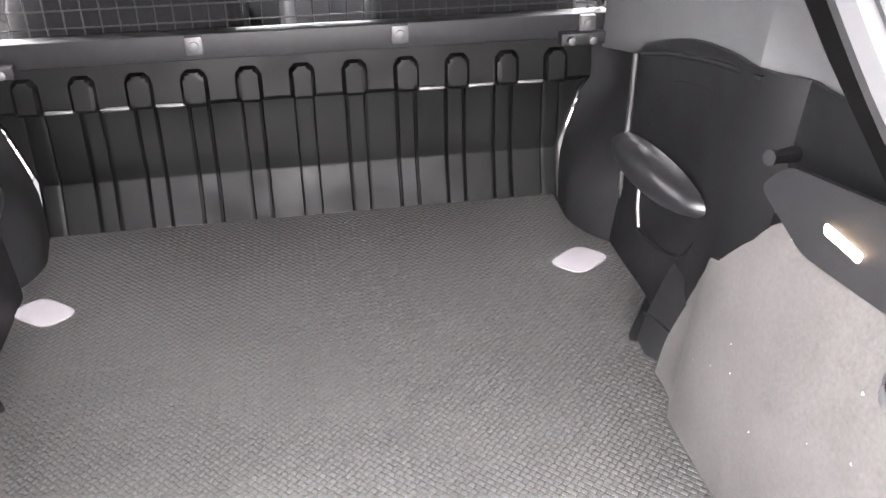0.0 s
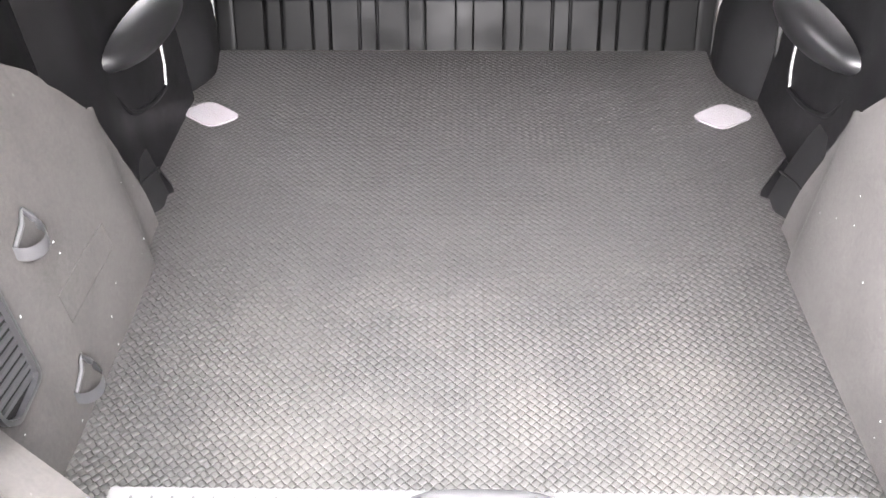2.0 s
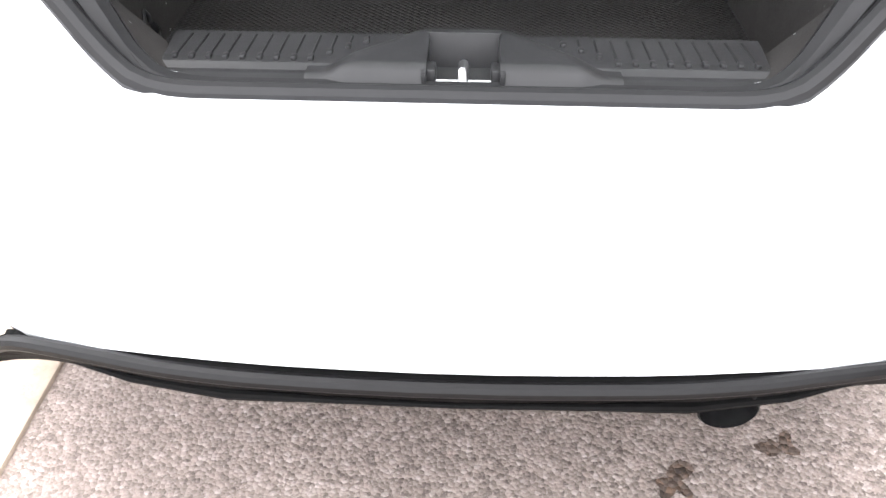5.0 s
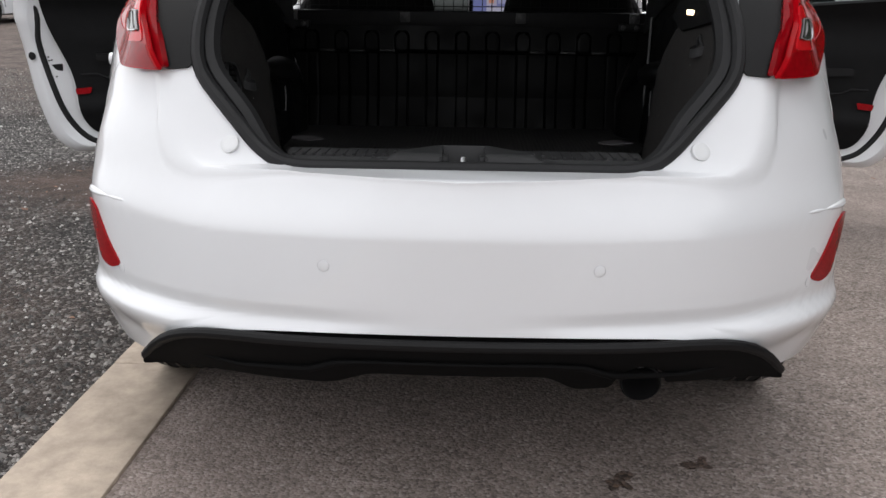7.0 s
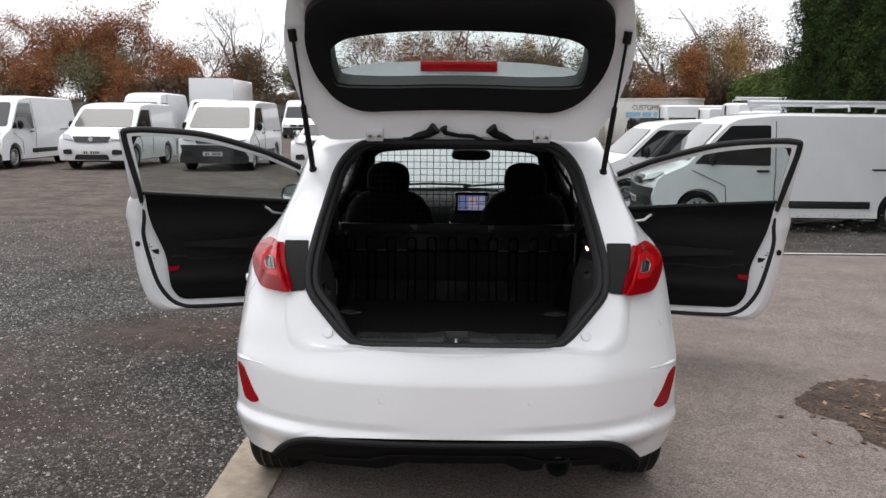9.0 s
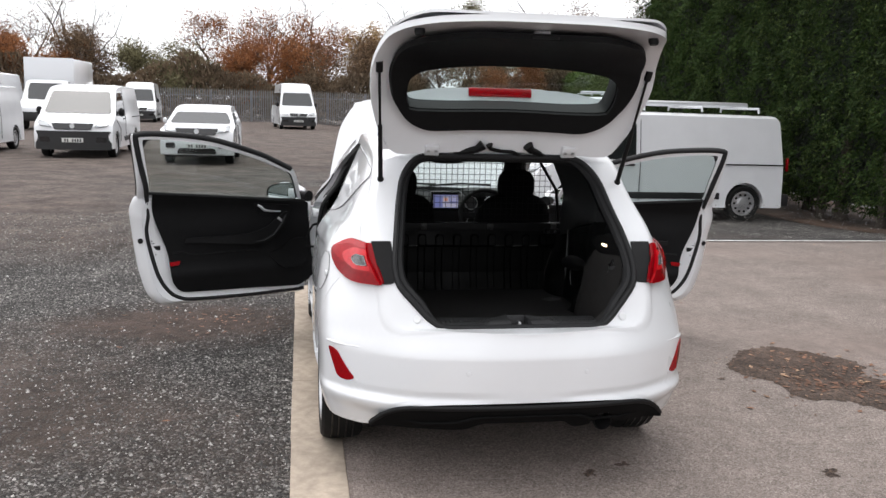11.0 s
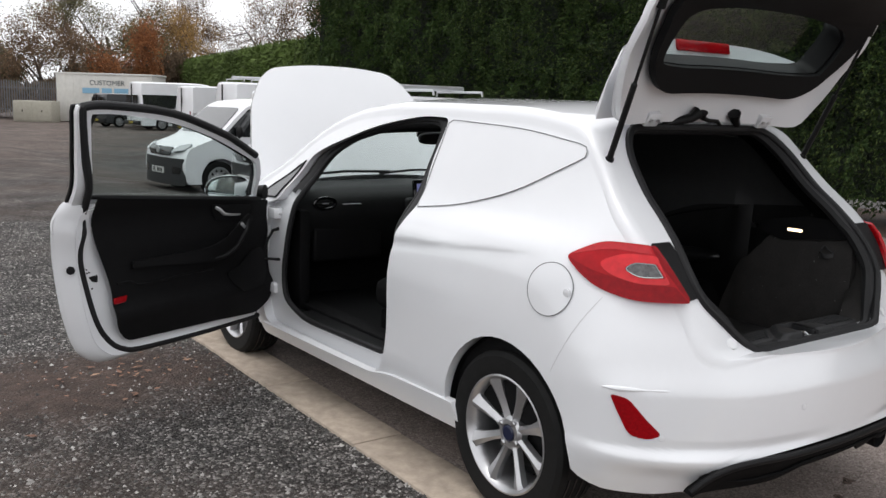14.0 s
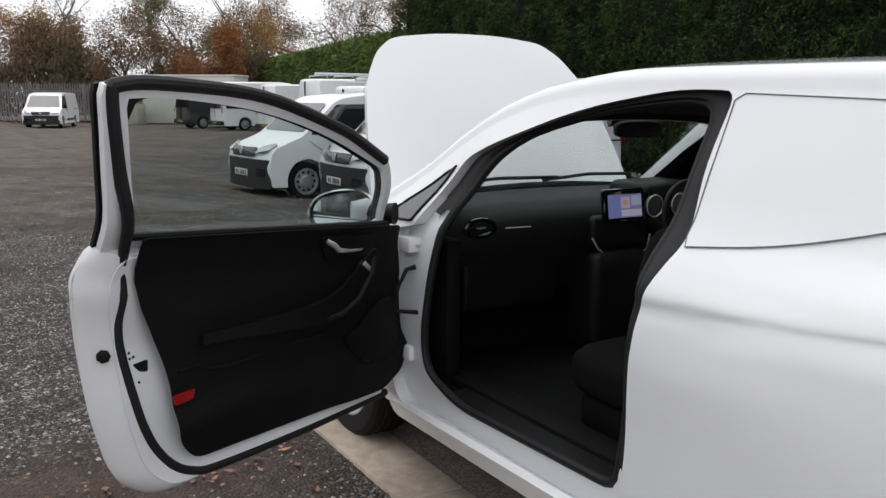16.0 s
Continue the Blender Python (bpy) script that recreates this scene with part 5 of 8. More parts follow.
part("headliner", patch(rounded([(-0.44, 0.86), (0.44, 0.86), (0.42, 2.5), (-0.42, 2.5)], 0.05), lambda x, y: (x, y, TOP(y) - 0.035 * (x / 0.56) ** 2 - 0.075), 0.15, 0.008), HEADLINER, car, "pale grey headliner")
for s in (-1, 1):
    part("quarter_lining", patch(rounded([(0.74, 1.10, 0.04), (1.55, 1.04, 0.04), (1.50, 1.37, 0.05), (0.86, 1.35, 0.06)]), side_map(s, -0.075), 0.08, 0.008), HEADLINER, car, "pale inner panel over the blanked window")

# ---- load mat with woven relief ----
MATBASE = bpy.data.materials.new("basket_weave_rubber")
MATBASE.use_nodes = True
n, l = MATBASE.node_tree.nodes, MATBASE.node_tree.links
b = n["Principled BSDF"]
tc = n.new("ShaderNodeTexCoord")
mp = n.new("ShaderNodeMapping")
mp.inputs["Rotation"].default_value = (0, 0, radians(45))
mp.inputs["Scale"].default_value = (105, 105, 105)
l.new(tc.outputs["Object"], mp.inputs[0])
sep = n.new("ShaderNodeSeparateXYZ")
l.new(mp.outputs[0], sep.inputs[0])


def node_math(op, a, b_=None, c=None):
    q = n.new("ShaderNodeMath")
    q.operation = op
    for i, v in enumerate((a, b_, c)):
        if v is None:
            continue
        if isinstance(v, (int, float)):
            q.inputs[i].default_value = v
        else:
            l.new(v, q.inputs[i])
    return q.outputs[0]


u, v = sep.outputs[0], sep.outputs[1]
par = node_math("MODULO", node_math("ABSOLUTE", node_math("ADD", node_math("FLOOR", u), node_math("FLOOR", v))), 2.0)
fu, fv = (node_math("ABSOLUTE", node_math("SUBTRACT", node_math("FRACT", q), 0.5)) for q in (u, v))


def slat(across, along):
    """A rounded strand: high in its middle, falling off at its sides and a little at its ends."""
    return node_math("SUBTRACT", node_math("SUBTRACT", 1.0, node_math("POWER", node_math("MULTIPLY", across, 2.2), 3.0)), node_math("POWER", node_math("MULTIPLY", along, 1.75), 6.0))


h0, h1 = slat(fu, fv), slat(fv, fu)
weave = node_math("ADD", node_math("MULTIPLY", h0, par), node_math("MULTIPLY", h1, node_math("SUBTRACT", 1.0, par)))
tilt = node_math("ADD", weave, node_math("MULTIPLY", par, 0.3))


def slot_shade(across, along):
    """Shade between two strands, painted in dark, longest in the middle of a crossing."""
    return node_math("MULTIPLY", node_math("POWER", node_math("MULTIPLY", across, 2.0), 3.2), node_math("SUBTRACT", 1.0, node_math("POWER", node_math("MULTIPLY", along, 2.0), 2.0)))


hmix = node_math("SUBTRACT", 1.0, node_math("MULTIPLY", node_math("MAXIMUM", node_math("MULTIPLY", slot_shade(fu, fv), par), node_math("MULTIPLY", slot_shade(fv, fu), node_math("SUBTRACT", 1.0, par))), 0.95))
bp = n.new("ShaderNodeBump")
bp.inputs["Strength"].default_value, bp.inputs["Distance"].default_value = 1.0, 0.0012
l.new(tilt, bp.inputs["Height"])
l.new(bp.outputs[0], b.inputs["Normal"])
ns = n.new("ShaderNodeTexNoise")
ns.inputs["Scale"].default_value, ns.inputs["Detail"].default_value = 5.0, 5.0
l.new(tc.outputs["Object"], ns.inputs["Vector"])
dust = n.new("ShaderNodeMapRange")
dust.inputs[1].default_value, dust.inputs[2].default_value = 0.42, 0.75
l.new(ns.outputs[0], dust.inputs[0])
mx = n.new("ShaderNodeMix")
mx.data_type = "RGBA"
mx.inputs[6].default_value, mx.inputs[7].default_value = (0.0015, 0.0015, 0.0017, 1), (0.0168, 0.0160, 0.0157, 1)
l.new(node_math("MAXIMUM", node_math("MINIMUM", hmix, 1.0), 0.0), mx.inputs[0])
mx2 = n.new("ShaderNodeMix")
mx2.data_type = "RGBA"
mx2.inputs[7].default_value = (0.056, 0.052, 0.047, 1)
# dust trodden in along the loading edge
edge = n.new("ShaderNodeMapRange")
edge.inputs[1].default_value, edge.inputs[2].default_value, edge.inputs[3].default_value, edge.inputs[4].default_value = 0.45, 1.0, 0.42, 0.06
sep2 = n.new("ShaderNodeSeparateXYZ")
l.new(tc.outputs["Object"], sep2.inputs[0])
l.new(sep2.outputs[1], edge.inputs[0])
l.new(node_math("MULTIPLY", dust.outputs[0], edge.outputs[0]), mx2.inputs[0])
l.new(mx.outputs[2], mx2.inputs[6])
l.new(mx2.outputs[2], b.inputs["Base Color"])
b.inputs["Roughness"].default_value = 0.62

MZ = 0.575
MATLINE = rounded([(-0.42, 0.335, 0.02), (0.42, 0.335, 0.02), (0.54, 0.47, 0.04), (0.54, 0.545, 0.01), (0.53, 0.60, 0.01), (0.53, 0.845, 0.005), (0.53, 0.875, 0.005), (0.51, 1.03, 0.005), (0.485, 1.045, 0.005), (0.495, 1.07, 0.01), (0.60, 1.22, 0.03), (0.597, 1.345, 0.03), (0.54, 1.39, 0.05), (0.506, 1.47, 0.06), (0.512, 1.605, 0.015),
                   (-0.562, 1.605, 0.015), (-0.556, 1.48, 0.06), (-0.59, 1.40, 0.05), (-0.64, 1.355, 0.03), (-0.64, 1.22, 0.03), (-0.53, 1.07, 0.01), (-0.52, 1.045, 0.005), (-0.545, 1.03, 0.005), (-0.53, 0.875, 0.005), (-0.51, 0.85, 0.02), (-0.505, 0.60, 0.03), (-0.54, 0.47, 0.04)], n=3)
load_mat = thing("load_mat", "black basket-weave rubber load mat with white corner patches", "mat", pose(0, 0, MZ))
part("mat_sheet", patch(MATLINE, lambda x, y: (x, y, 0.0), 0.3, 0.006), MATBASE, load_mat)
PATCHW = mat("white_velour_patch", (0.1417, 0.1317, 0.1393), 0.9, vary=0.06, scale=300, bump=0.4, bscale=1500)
for cx in (-0.517, 0.482):
    k = 1 if cx < 0 else -1
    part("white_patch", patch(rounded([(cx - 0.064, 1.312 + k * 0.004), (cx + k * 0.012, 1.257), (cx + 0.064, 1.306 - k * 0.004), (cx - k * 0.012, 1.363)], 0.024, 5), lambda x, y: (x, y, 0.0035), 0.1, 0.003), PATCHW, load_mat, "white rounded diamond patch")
part("load_floor", box(-0.66, 0.66, 0.33, 1.66, 0.40, 0.5675), LINING, car, "black load floor")

# ---- bulkhead with ribbed lower panel and wire mesh ----
# paler black: the highlight along edge and rib is put into the colour
WINGEDGE = mat("highlit_black_edge", (0.0088, 0.0088, 0.0092), 0.32, spec=0.5, vary=0.2, scale=60)
bulk = thing("bulkhead", "black ribbed load bulkhead with a wire mesh upper half", "bulkhead", pose(-0.02, 0, MZ - 0.008))


def bulk_y(z):
    """The ribbed panel: a sloping foot, an upright middle and a stepped-out upper strip."""
    foot = 1.597 + 0.036 * min(1.0, z / 0.108)
    return foot + 0.008 * step01((z - 0.108) / 0.15) - 0.024 * step01((z - 0.262) / 0.012) + 0.010 * max(0.0, (z - 0.275) / 0.08)


def bulk_half(z):
    """Half the panel's width: narrow at the foot, splayed above."""
    return 0.544 + 0.058 * max(0.0, min(1.0, (z - 0.118) / 0.165))


NX, NZ = 312, 90
bm = bmesh.new()
grid = []
for j in range(NZ + 1):
    z = 0.355 * j / NZ
    row = []
    for i in range(NX + 1):
        x = -0.602 + 1.204 * i / NX
        x = max(-bulk_half(z), min(bulk_half(z), x))
        ph = (x / 0.105 + 0.5) % 1.0
        groove = 0.0042 * step01(1.25 - abs(abs(ph - 0.5) - 0.1825) / 0.035) * step01((0.285 - z) / 0.02)
        tab = 0.0
        if 0.268 < z < 0.335 and abs(x) < 0.56:
            e = abs(ph - 0.5) * 0.105
            rad = 0.0205
            top = 0.335 - rad
            reach = e if z < top else math.hypot(e, z - top)
            tab = -0.013 * step01((rad + 0.003 - reach) / 0.006)
        row.append(bm.verts.new((x, bulk_y(z) + groove + tab, z)))
    grid.append(row)
for a, b_ in zip(grid, grid[1:]):
    for i in range(NX):
        bm.faces.new((a[i], a[i + 1], b_[i + 1], b_[i]))
bmesh.ops.remove_doubles(bm, verts=bm.verts, dist=2e-5)
bmesh.ops.dissolve_degenerate(bm, edges=bm.edges[:], dist=2e-5)
bmesh.ops.solidify(bm, geom=bm.faces[:], thickness=-0.004)
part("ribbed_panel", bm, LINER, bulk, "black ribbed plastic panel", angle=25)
for s in (-1, 1):
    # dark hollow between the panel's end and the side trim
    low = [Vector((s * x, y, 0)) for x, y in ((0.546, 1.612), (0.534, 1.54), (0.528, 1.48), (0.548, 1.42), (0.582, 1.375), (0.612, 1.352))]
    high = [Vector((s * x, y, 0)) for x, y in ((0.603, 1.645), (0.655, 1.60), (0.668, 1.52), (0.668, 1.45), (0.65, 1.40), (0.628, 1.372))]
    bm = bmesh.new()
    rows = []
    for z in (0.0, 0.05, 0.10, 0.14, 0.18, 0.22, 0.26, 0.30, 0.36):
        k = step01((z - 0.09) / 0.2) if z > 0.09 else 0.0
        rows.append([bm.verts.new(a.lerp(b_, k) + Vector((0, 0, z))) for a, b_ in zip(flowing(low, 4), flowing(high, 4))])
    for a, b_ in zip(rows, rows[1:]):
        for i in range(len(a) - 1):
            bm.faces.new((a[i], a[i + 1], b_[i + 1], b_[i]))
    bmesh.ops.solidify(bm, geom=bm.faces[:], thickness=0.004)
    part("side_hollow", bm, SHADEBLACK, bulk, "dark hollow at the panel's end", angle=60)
    part("panel_edge", tube([(s * bulk_half(z), bulk_y(z) - 0.001, z) for z in (0.0, 0.06, 0.112, 0.118, 0.17, 0.23, 0.275)], 0.0045, n=6), LINER, bulk)
    part("wing_edge", tube(flowing([(s * 0.600, 1.375, 0.40), (s * 0.598, 1.37, 0.26), (s * 0.592, 1.362, 0.16), (s * 0.596, 1.36, 0.12), (s * 0.612, 1.356, 0.06), (s * 0.608, 1.352, 0.0)], 4), 0.0065, n=8), WINGEDGE, bulk, "folded edge with its highlight in the colour")
    part("end_bracket", box(s * 0.60 - 0.07, s * 0.60 + 0.07, 1.60, 1.63, 0.345, 0.37, 0.004), DARKMETAL, bulk)
    for k in range(3):
        part("bracket_bolt", moved(lathe([(0.009, 0), (0.009, 0.012), (0.005, 0.014)], 8), pose(s * (0.55 + k * 0.045), 1.60, 0.357, 0, 0, -90)), CLIP, bulk)
for k in range(3):
    for s in (-1, 1):
        x = s * (0.262 + 0.105 * k)
        part("bright_clip", moved(box(-0.027, 0.027, -0.012, 0.004, -0.004, 0.004, 0.0025), pose(x, 1.622, 0.266, -25)), CLIP, bulk, "bright clip under the slot")
rail = part("cross_rail", box(-0.64, 0.64, 1.625, 1.665, 0.352, 0.405, 0.006), DARKMETAL, bulk, "dark steel cross rail")
for x in (-0.59, -0.20, 0.20, 0.59):
    pl = part("rail_plate", box(x - 0.017, x + 0.017, 1.616, 1.63, 0.366, 0.402, 0.003), CLIP, bulk, "bright bolted plate")
    part("rail_bolt", moved(lathe([(0.010, 0), (0.010, 0.006), (0.005, 0.008)], 12), pose(x, 1.617, 0.384, 0, 0, -90)), CLIP, pl)
MESHTOP = 0.80


def mesh_half(z):
    return halfwidth(1.66, z + MZ) - 0.095


frame_pts = [(-0.63, 1.66, 0.41), (-mesh_half(0.6), 1.66, 0.6), (-mesh_half(MESHTOP) + 0.03, 1.66, MESHTOP - 0.02), (-0.42, 1.66, MESHTOP + 0.01), (0.42, 1.66, MESHTOP + 0.01), (mesh_half(MESHTOP) - 0.03, 1.66, MESHTOP - 0.02), (mesh_half(0.6), 1.66, 0.6), (0.63, 1.66, 0.41)]
part("mesh_frame", tube(frame_pts, 0.009, n=8), DARKMETAL, bulk, "black tubular mesh frame")
for k in range(12):
    z = 0.42 + 0.0335 * k
    h = mesh_half(z) if z < MESHTOP else 0.42
    part("mesh_wire", tube([(-h, 1.658, z), (h, 1.658, z)], 0.0017, n=5), DARKMETAL, bulk)
for k in range(37):
    x = -0.603 + 0.0335 * k
    zt = MESHTOP + 0.005
    while zt > 0.5 and mesh_half(zt) < abs(x):
        zt -= 0.01
    part("mesh_wire", tube([(x, 1.662, 0.40), (x, 1.662, zt)], 0.0017, n=5), DARKMETAL, bulk)

# ---- load sides: felt panels, black quarter trims ----
def felt(s):
    def m(y, z):
        o = (0.492 if s > 0 else 0.518) + 0.10 * (z - MZ) + 0.024 * step01((y - 0.83) / 0.06) + 0.03 * step01((z - 0.9) / 0.12)
        return (s * o, y, z)
    return m


FELT = rounded([(0.38, 0.572, 0.03), (0.955, 0.566, 0.01), (0.95, 0.64, 0.05), (0.91, 0.745, 0.08), (0.85, 0.835, 0.08), (0.775, 0.92, 0.08), (0.69, 0.985, 0.06), (0.44, 1.05, 0.04), (0.36, 0.92, 0.04), (0.355, 0.75, 0.05)])
HOOKDARK = mat("dark_grey_vent", (0.0144, 0.0144, 0.0152), 0.45, spec=0.4, vary=0.1, scale=60)
HOOK = mat("grey_hook", (0.0288, 0.0288, 0.0304), 0.55, spec=0.3, vary=0.1, scale=60)
for s in (-1, 1):
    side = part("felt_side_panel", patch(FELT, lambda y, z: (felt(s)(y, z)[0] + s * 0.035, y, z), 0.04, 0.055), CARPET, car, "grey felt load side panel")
    # felt ledge sweeping round the corner to the boot seal
    bm = bmesh.new()
    rows = []
    for i in range(25):
        t = i / 24
        zr = 0.714 + 0.382 * t ** 1.25
        xr = min(0.352 + (zr - 0.714) * 1.08, 0.538)
        yr = boot_face(xr, zr) + 0.016
        p = Vector((s * xr, max(0.198, yr), zr + 0.004))
        reach = 0.115 - 0.03 * t
        q = Vector((s * min(xr + 0.012 * t, felt(1)(0.42, zr)[0] + 0.01), p.y + reach, zr - 0.012 - 0.035 * math.sin(math.pi * t)))
        m = p.lerp(q, 0.5) + Vector((0, 0, 0.006))
        d = Vector((q.x + s * 0.012, q.y + 0.012, max(MZ - 0.01, q.z - 0.16)))
        rows.append([bm.verts.new(w) for w in (p, m, q, d)])
    for a, b_ in zip(rows, rows[1:]):
        for j in range(3):
            bm.faces.new((a[j], a[j + 1], b_[j + 1], b_[j]))
    bmesh.ops.solidify(bm, geom=bm.faces[:], thickness=0.004)
    part("corner_felt", bm, CARPET, car, "grey felt corner by the boot seal", angle=50)
    # strap-like hooks: a cupped band hung from two slanting arms
    for y, z in ((0.592, 0.83), (0.566, 0.620))[:1 if s > 0 else 2]:
        if s > 0:
            y, z = (0.47, 0.93)
        o = Vector(felt(s)(y, z)) - Vector((s * 0.021, 0, 0))
        bm = bmesh.new()
        cols = []
        for k in range(13):
            a = math.pi * k / 12
            out, along = 0.022 * math.sin(a), -0.029 * math.cos(a)
            dip = -0.009 * math.sin(a)
            cols.append([bm.verts.new(o + Vector((-s * out, along, dip + h))) for h in (-0.011, 0.008)])
        for a, b_ in zip(cols, cols[1:]):
            bm.faces.new((a[0], b_[0], b_[1], a[1]))
        bmesh.ops.solidify(bm, geom=bm.faces[:], thickness=0.003)
        hk = part("bag_hook", bm, HOOK, car, "grey plastic bag hook", angle=50)
        part("hook_arm", tube([o + Vector((0, 0.029, 0.004)), o + Vector((-s * 0.003, 0.020, 0.018)), o + Vector((0, 0.014, 0.030))], [0.004, 0.0035, 0.002], n=8), HOOK, hk)
        part("hook_arm", tube([o + Vector((-s * 0.001, -0.025, 0.004)), o + Vector((-s * 0.003, 0.0, 0.018)), o + Vector((0, 0.012, 0.029))], [0.003, 0.003, 0.002], n=8), HOOK, hk)
# vent and stitched outline on the left panel
VENT = rounded([(0.403, 0.722, 0.012), (0.424, 0.703, 0.008), (0.492, 0.708, 0.012), (0.498, 0.858, 0.012), (0.478, 0.884, 0.01), (0.425, 0.892, 0.015), (0.400, 0.85, 0.02)])


def on_vent(o):
    return lambda y, z: (felt(-1)(y, z)[0] + 0.02 + o, y, z)


vent = part("side_vent", ring(VENT, [(0.448 + (p[0] - 0.448) * 0.89, 0.797 + (p[1] - 0.797) * 0.94) for p in VENT], (0.448, 0.797), on_vent(0.006), 0.008), HOOKDARK, car, "dark slatted vent")
part("vent_backing", patch(VENT, on_vent(0.002), 0.05, 0.002), SHADEBLACK, vent)
for k in range(14):
    z = 0.717 + 0.0122 * k
    p, q = on_vent(0.004)(0.408, z + 0.008), on_vent(0.004)(0.490, z - 0.002)
    part("vent_slat", tube([p, q], 0.0042, n=6), HOOKDARK, vent)
lab = [(0.60, 0.688), (0.60, 0.732), (0.68, 0.732), (0.755, 0.728), (0.755, 0.684), (0.68, 0.686)]
part("pressed_outline", tube([(felt(-1)(*p)[0] + 0.0206, *p) for p in lab], 0.0009, closed=True, n=6), CARPET, car)
# boot lamp, lit
LAMPGLOW = glow("warm_boot_lamp", (1.0, 0.74, 0.48), 3.5)
part("boot_lamp", moved(box(-0.006, 0.006, -0.035, 0.035, -0.017, 0.017, 0.004), pose(0.526, 0.628, 0.992, 0, -8, 0)), LAMPGLOW, car, "small lit boot lamp")
part("lamp_panel", patch(rounded([(0.40, 0.99, 0.02), (0.68, 0.955, 0.02), (0.80, 0.985, 0.02), (0.76, 1.03, 0.02), (0.45, 1.09, 0.02)]), lambda y, z: (0.532 + 0.15 * (z - 1.0), y, z), 0.05, 0.012), TRIM, car, "dark lamp panel")
part("parcel_peg", tube([(0.61, 0.88, 0.985), (0.572, 0.862, 0.992), (0.56, 0.858, 0.994)], [0.012, 0.009, 0.011], n=10), TRIM, car, "dark parcel shelf peg")


def quarter(s):
    def m(y, z):
        o = 0.575 + 0.07 * (z - MZ) - 0.055 * step01((1.05 - y) / 0.2) + 0.075 * step01((0.99 - y) / 0.08)
        return (s * o, y, z)
    return m


PAD = mat("satin_black_pad", (0.0056, 0.0056, 0.006), 0.34, vary=0.15, scale=18, spec=0.55, bump=0.1, bscale=700)
POCKETSHADE = mat("pocket_shade_black", (0.0018, 0.0018, 0.0019), 0.8, vary=0.2, scale=30, spec=0.06)
# grey base puts the light falling on this black plastic into its colour
PILLAR = mat("lit_pillar_trim", (0.0336, 0.0344, 0.0352), 0.55, spec=0.35, vary=0.08, scale=25, bump=0.2, bscale=1200)
SPEAKER = mat("speaker_mesh_grey", (0.0068, 0.0068, 0.0072), 0.75, vary=0.6, scale=300, spec=0.15, bump=0.5, bscale=500)
for s in (-1, 1):
    q = quarter(s)
    part("quarter_trim", patch(rounded([(0.80, 0.57, 0.02), (1.375, 0.57, 0.02), (1.385, 0.98, 0.03), (1.20, 1.05, 0.1), (0.62, 1.10, 0.04), (0.66, 0.95, 0.05)]), q, 0.05, 0.01), SHEEN, car, "black moulded quarter trim")
    part("pillar_trim", patch(rounded([(0.50, 1.03, 0.02), (0.95, 1.035, 0.1), (1.18, 1.005, 0.1), (1.62, 0.90, 0.02), (1.62, 1.395, 0.03), (0.92, 1.375, 0.06), (0.70, 1.26, 0.05)]), lambda y, z: (s * min(abs(q(y, z)[0]) + 0.012, halfwidth(y, z) - 0.078), y, z), 0.05, 0.008), PILLAR, car, "smooth upper pillar trim, light painted in as grey")

    def on(y, z, o):
        p = q(y, z)
        return (p[0] - s * o, y, z)
    # a lens-shaped pad standing out over a flat patch painted as pocket shade
    part("armrest_pad", patch([(1.22 + 0.192 * math.cos(a * math.pi / 24), 0.803 + 0.041 * math.sin(a * math.pi / 24) - 0.018 * math.cos(a * math.pi / 24)) for a in range(48)], lambda y, z: on(y, z, 0.004 + 0.056 * math.sqrt(max(0.0, 1 - ((y - 1.22) / 0.193) ** 2 - ((z - 0.803 + 0.094 * (y - 1.22)) / 0.0415) ** 2)) ** 0.8), 0.012, 0.003), PAD, car, "black moulded armrest", angle=60)
    part("speaker_mesh", patch(rounded([(1.305, 0.862, 0.02), (1.228, 0.955, 0.02), (1.105, 0.985, 0.015), (1.10, 0.962, 0.015), (1.15, 0.858, 0.02)]), lambda y, z: on(y, z, 0.004), 0.05, 0.004), SPEAKER, car, "fine grey speaker mesh")
    part("speaker_surround", tube([on(*p, 0.006) for p in around(rounded([(1.318, 0.858), (1.232, 0.965), (1.10, 0.996), (1.088, 0.965), (1.145, 0.848)], 0.03), (1.19, 0.91), 48)], 0.0045, closed=True, n=6), SHADEBLACK, car)
    part("belt_line", tube(flowing([on(1.39, 0.958, 0.006), on(1.28, 0.995, 0.008), on(1.173, 1.021, 0.008), on(1.07, 1.042, 0.008), on(0.966, 1.058, 0.006)], 4), 0.006, n=8), SHADEBLACK, car)
    part("pocket_shade", patch(rounded([(1.37, 0.765, 0.02), (1.06, 0.79, 0.02), (1.08, 0.712, 0.02), (1.14, 0.687, 0.02), (1.255, 0.668, 0.01), (1.35, 0.70, 0.03)]), lambda y, z: on(y, z, 0.002), 0.05, 0.003), POCKETSHADE, car, "dark patch painted as shade under the armrest")
    part("pocket_rib", tube([on(1.285, 0.745, 0.010), on(1.27, 0.705, 0.012), on(1.252, 0.669, 0.010)], 0.0045, n=8), WINGEDGE, car)
    part("pocket_edge", tube(flowing([on(1.252, 0.669, 0.010), on(1.19, 0.676, 0.012), on(1.137, 0.688, 0.012), on(1.08, 0.712, 0.010), on(1.05, 0.76, 0.006)], 4), 0.005, n=8), SHEEN, car)
    # curved seat-catch strip running down to the mat
    dx = 0.03 if s < 0 else 0.0
    fore = flowing([(0.582 + dx * 0.5, 1.085, 0.715), (0.566 + dx * 0.6, 1.098, 0.672), (0.538 + dx * 0.8, 1.085, 0.622), (0.512 + dx, 1.06, 0.59), (0.494 + dx, 1.037, 0.568)], 4)
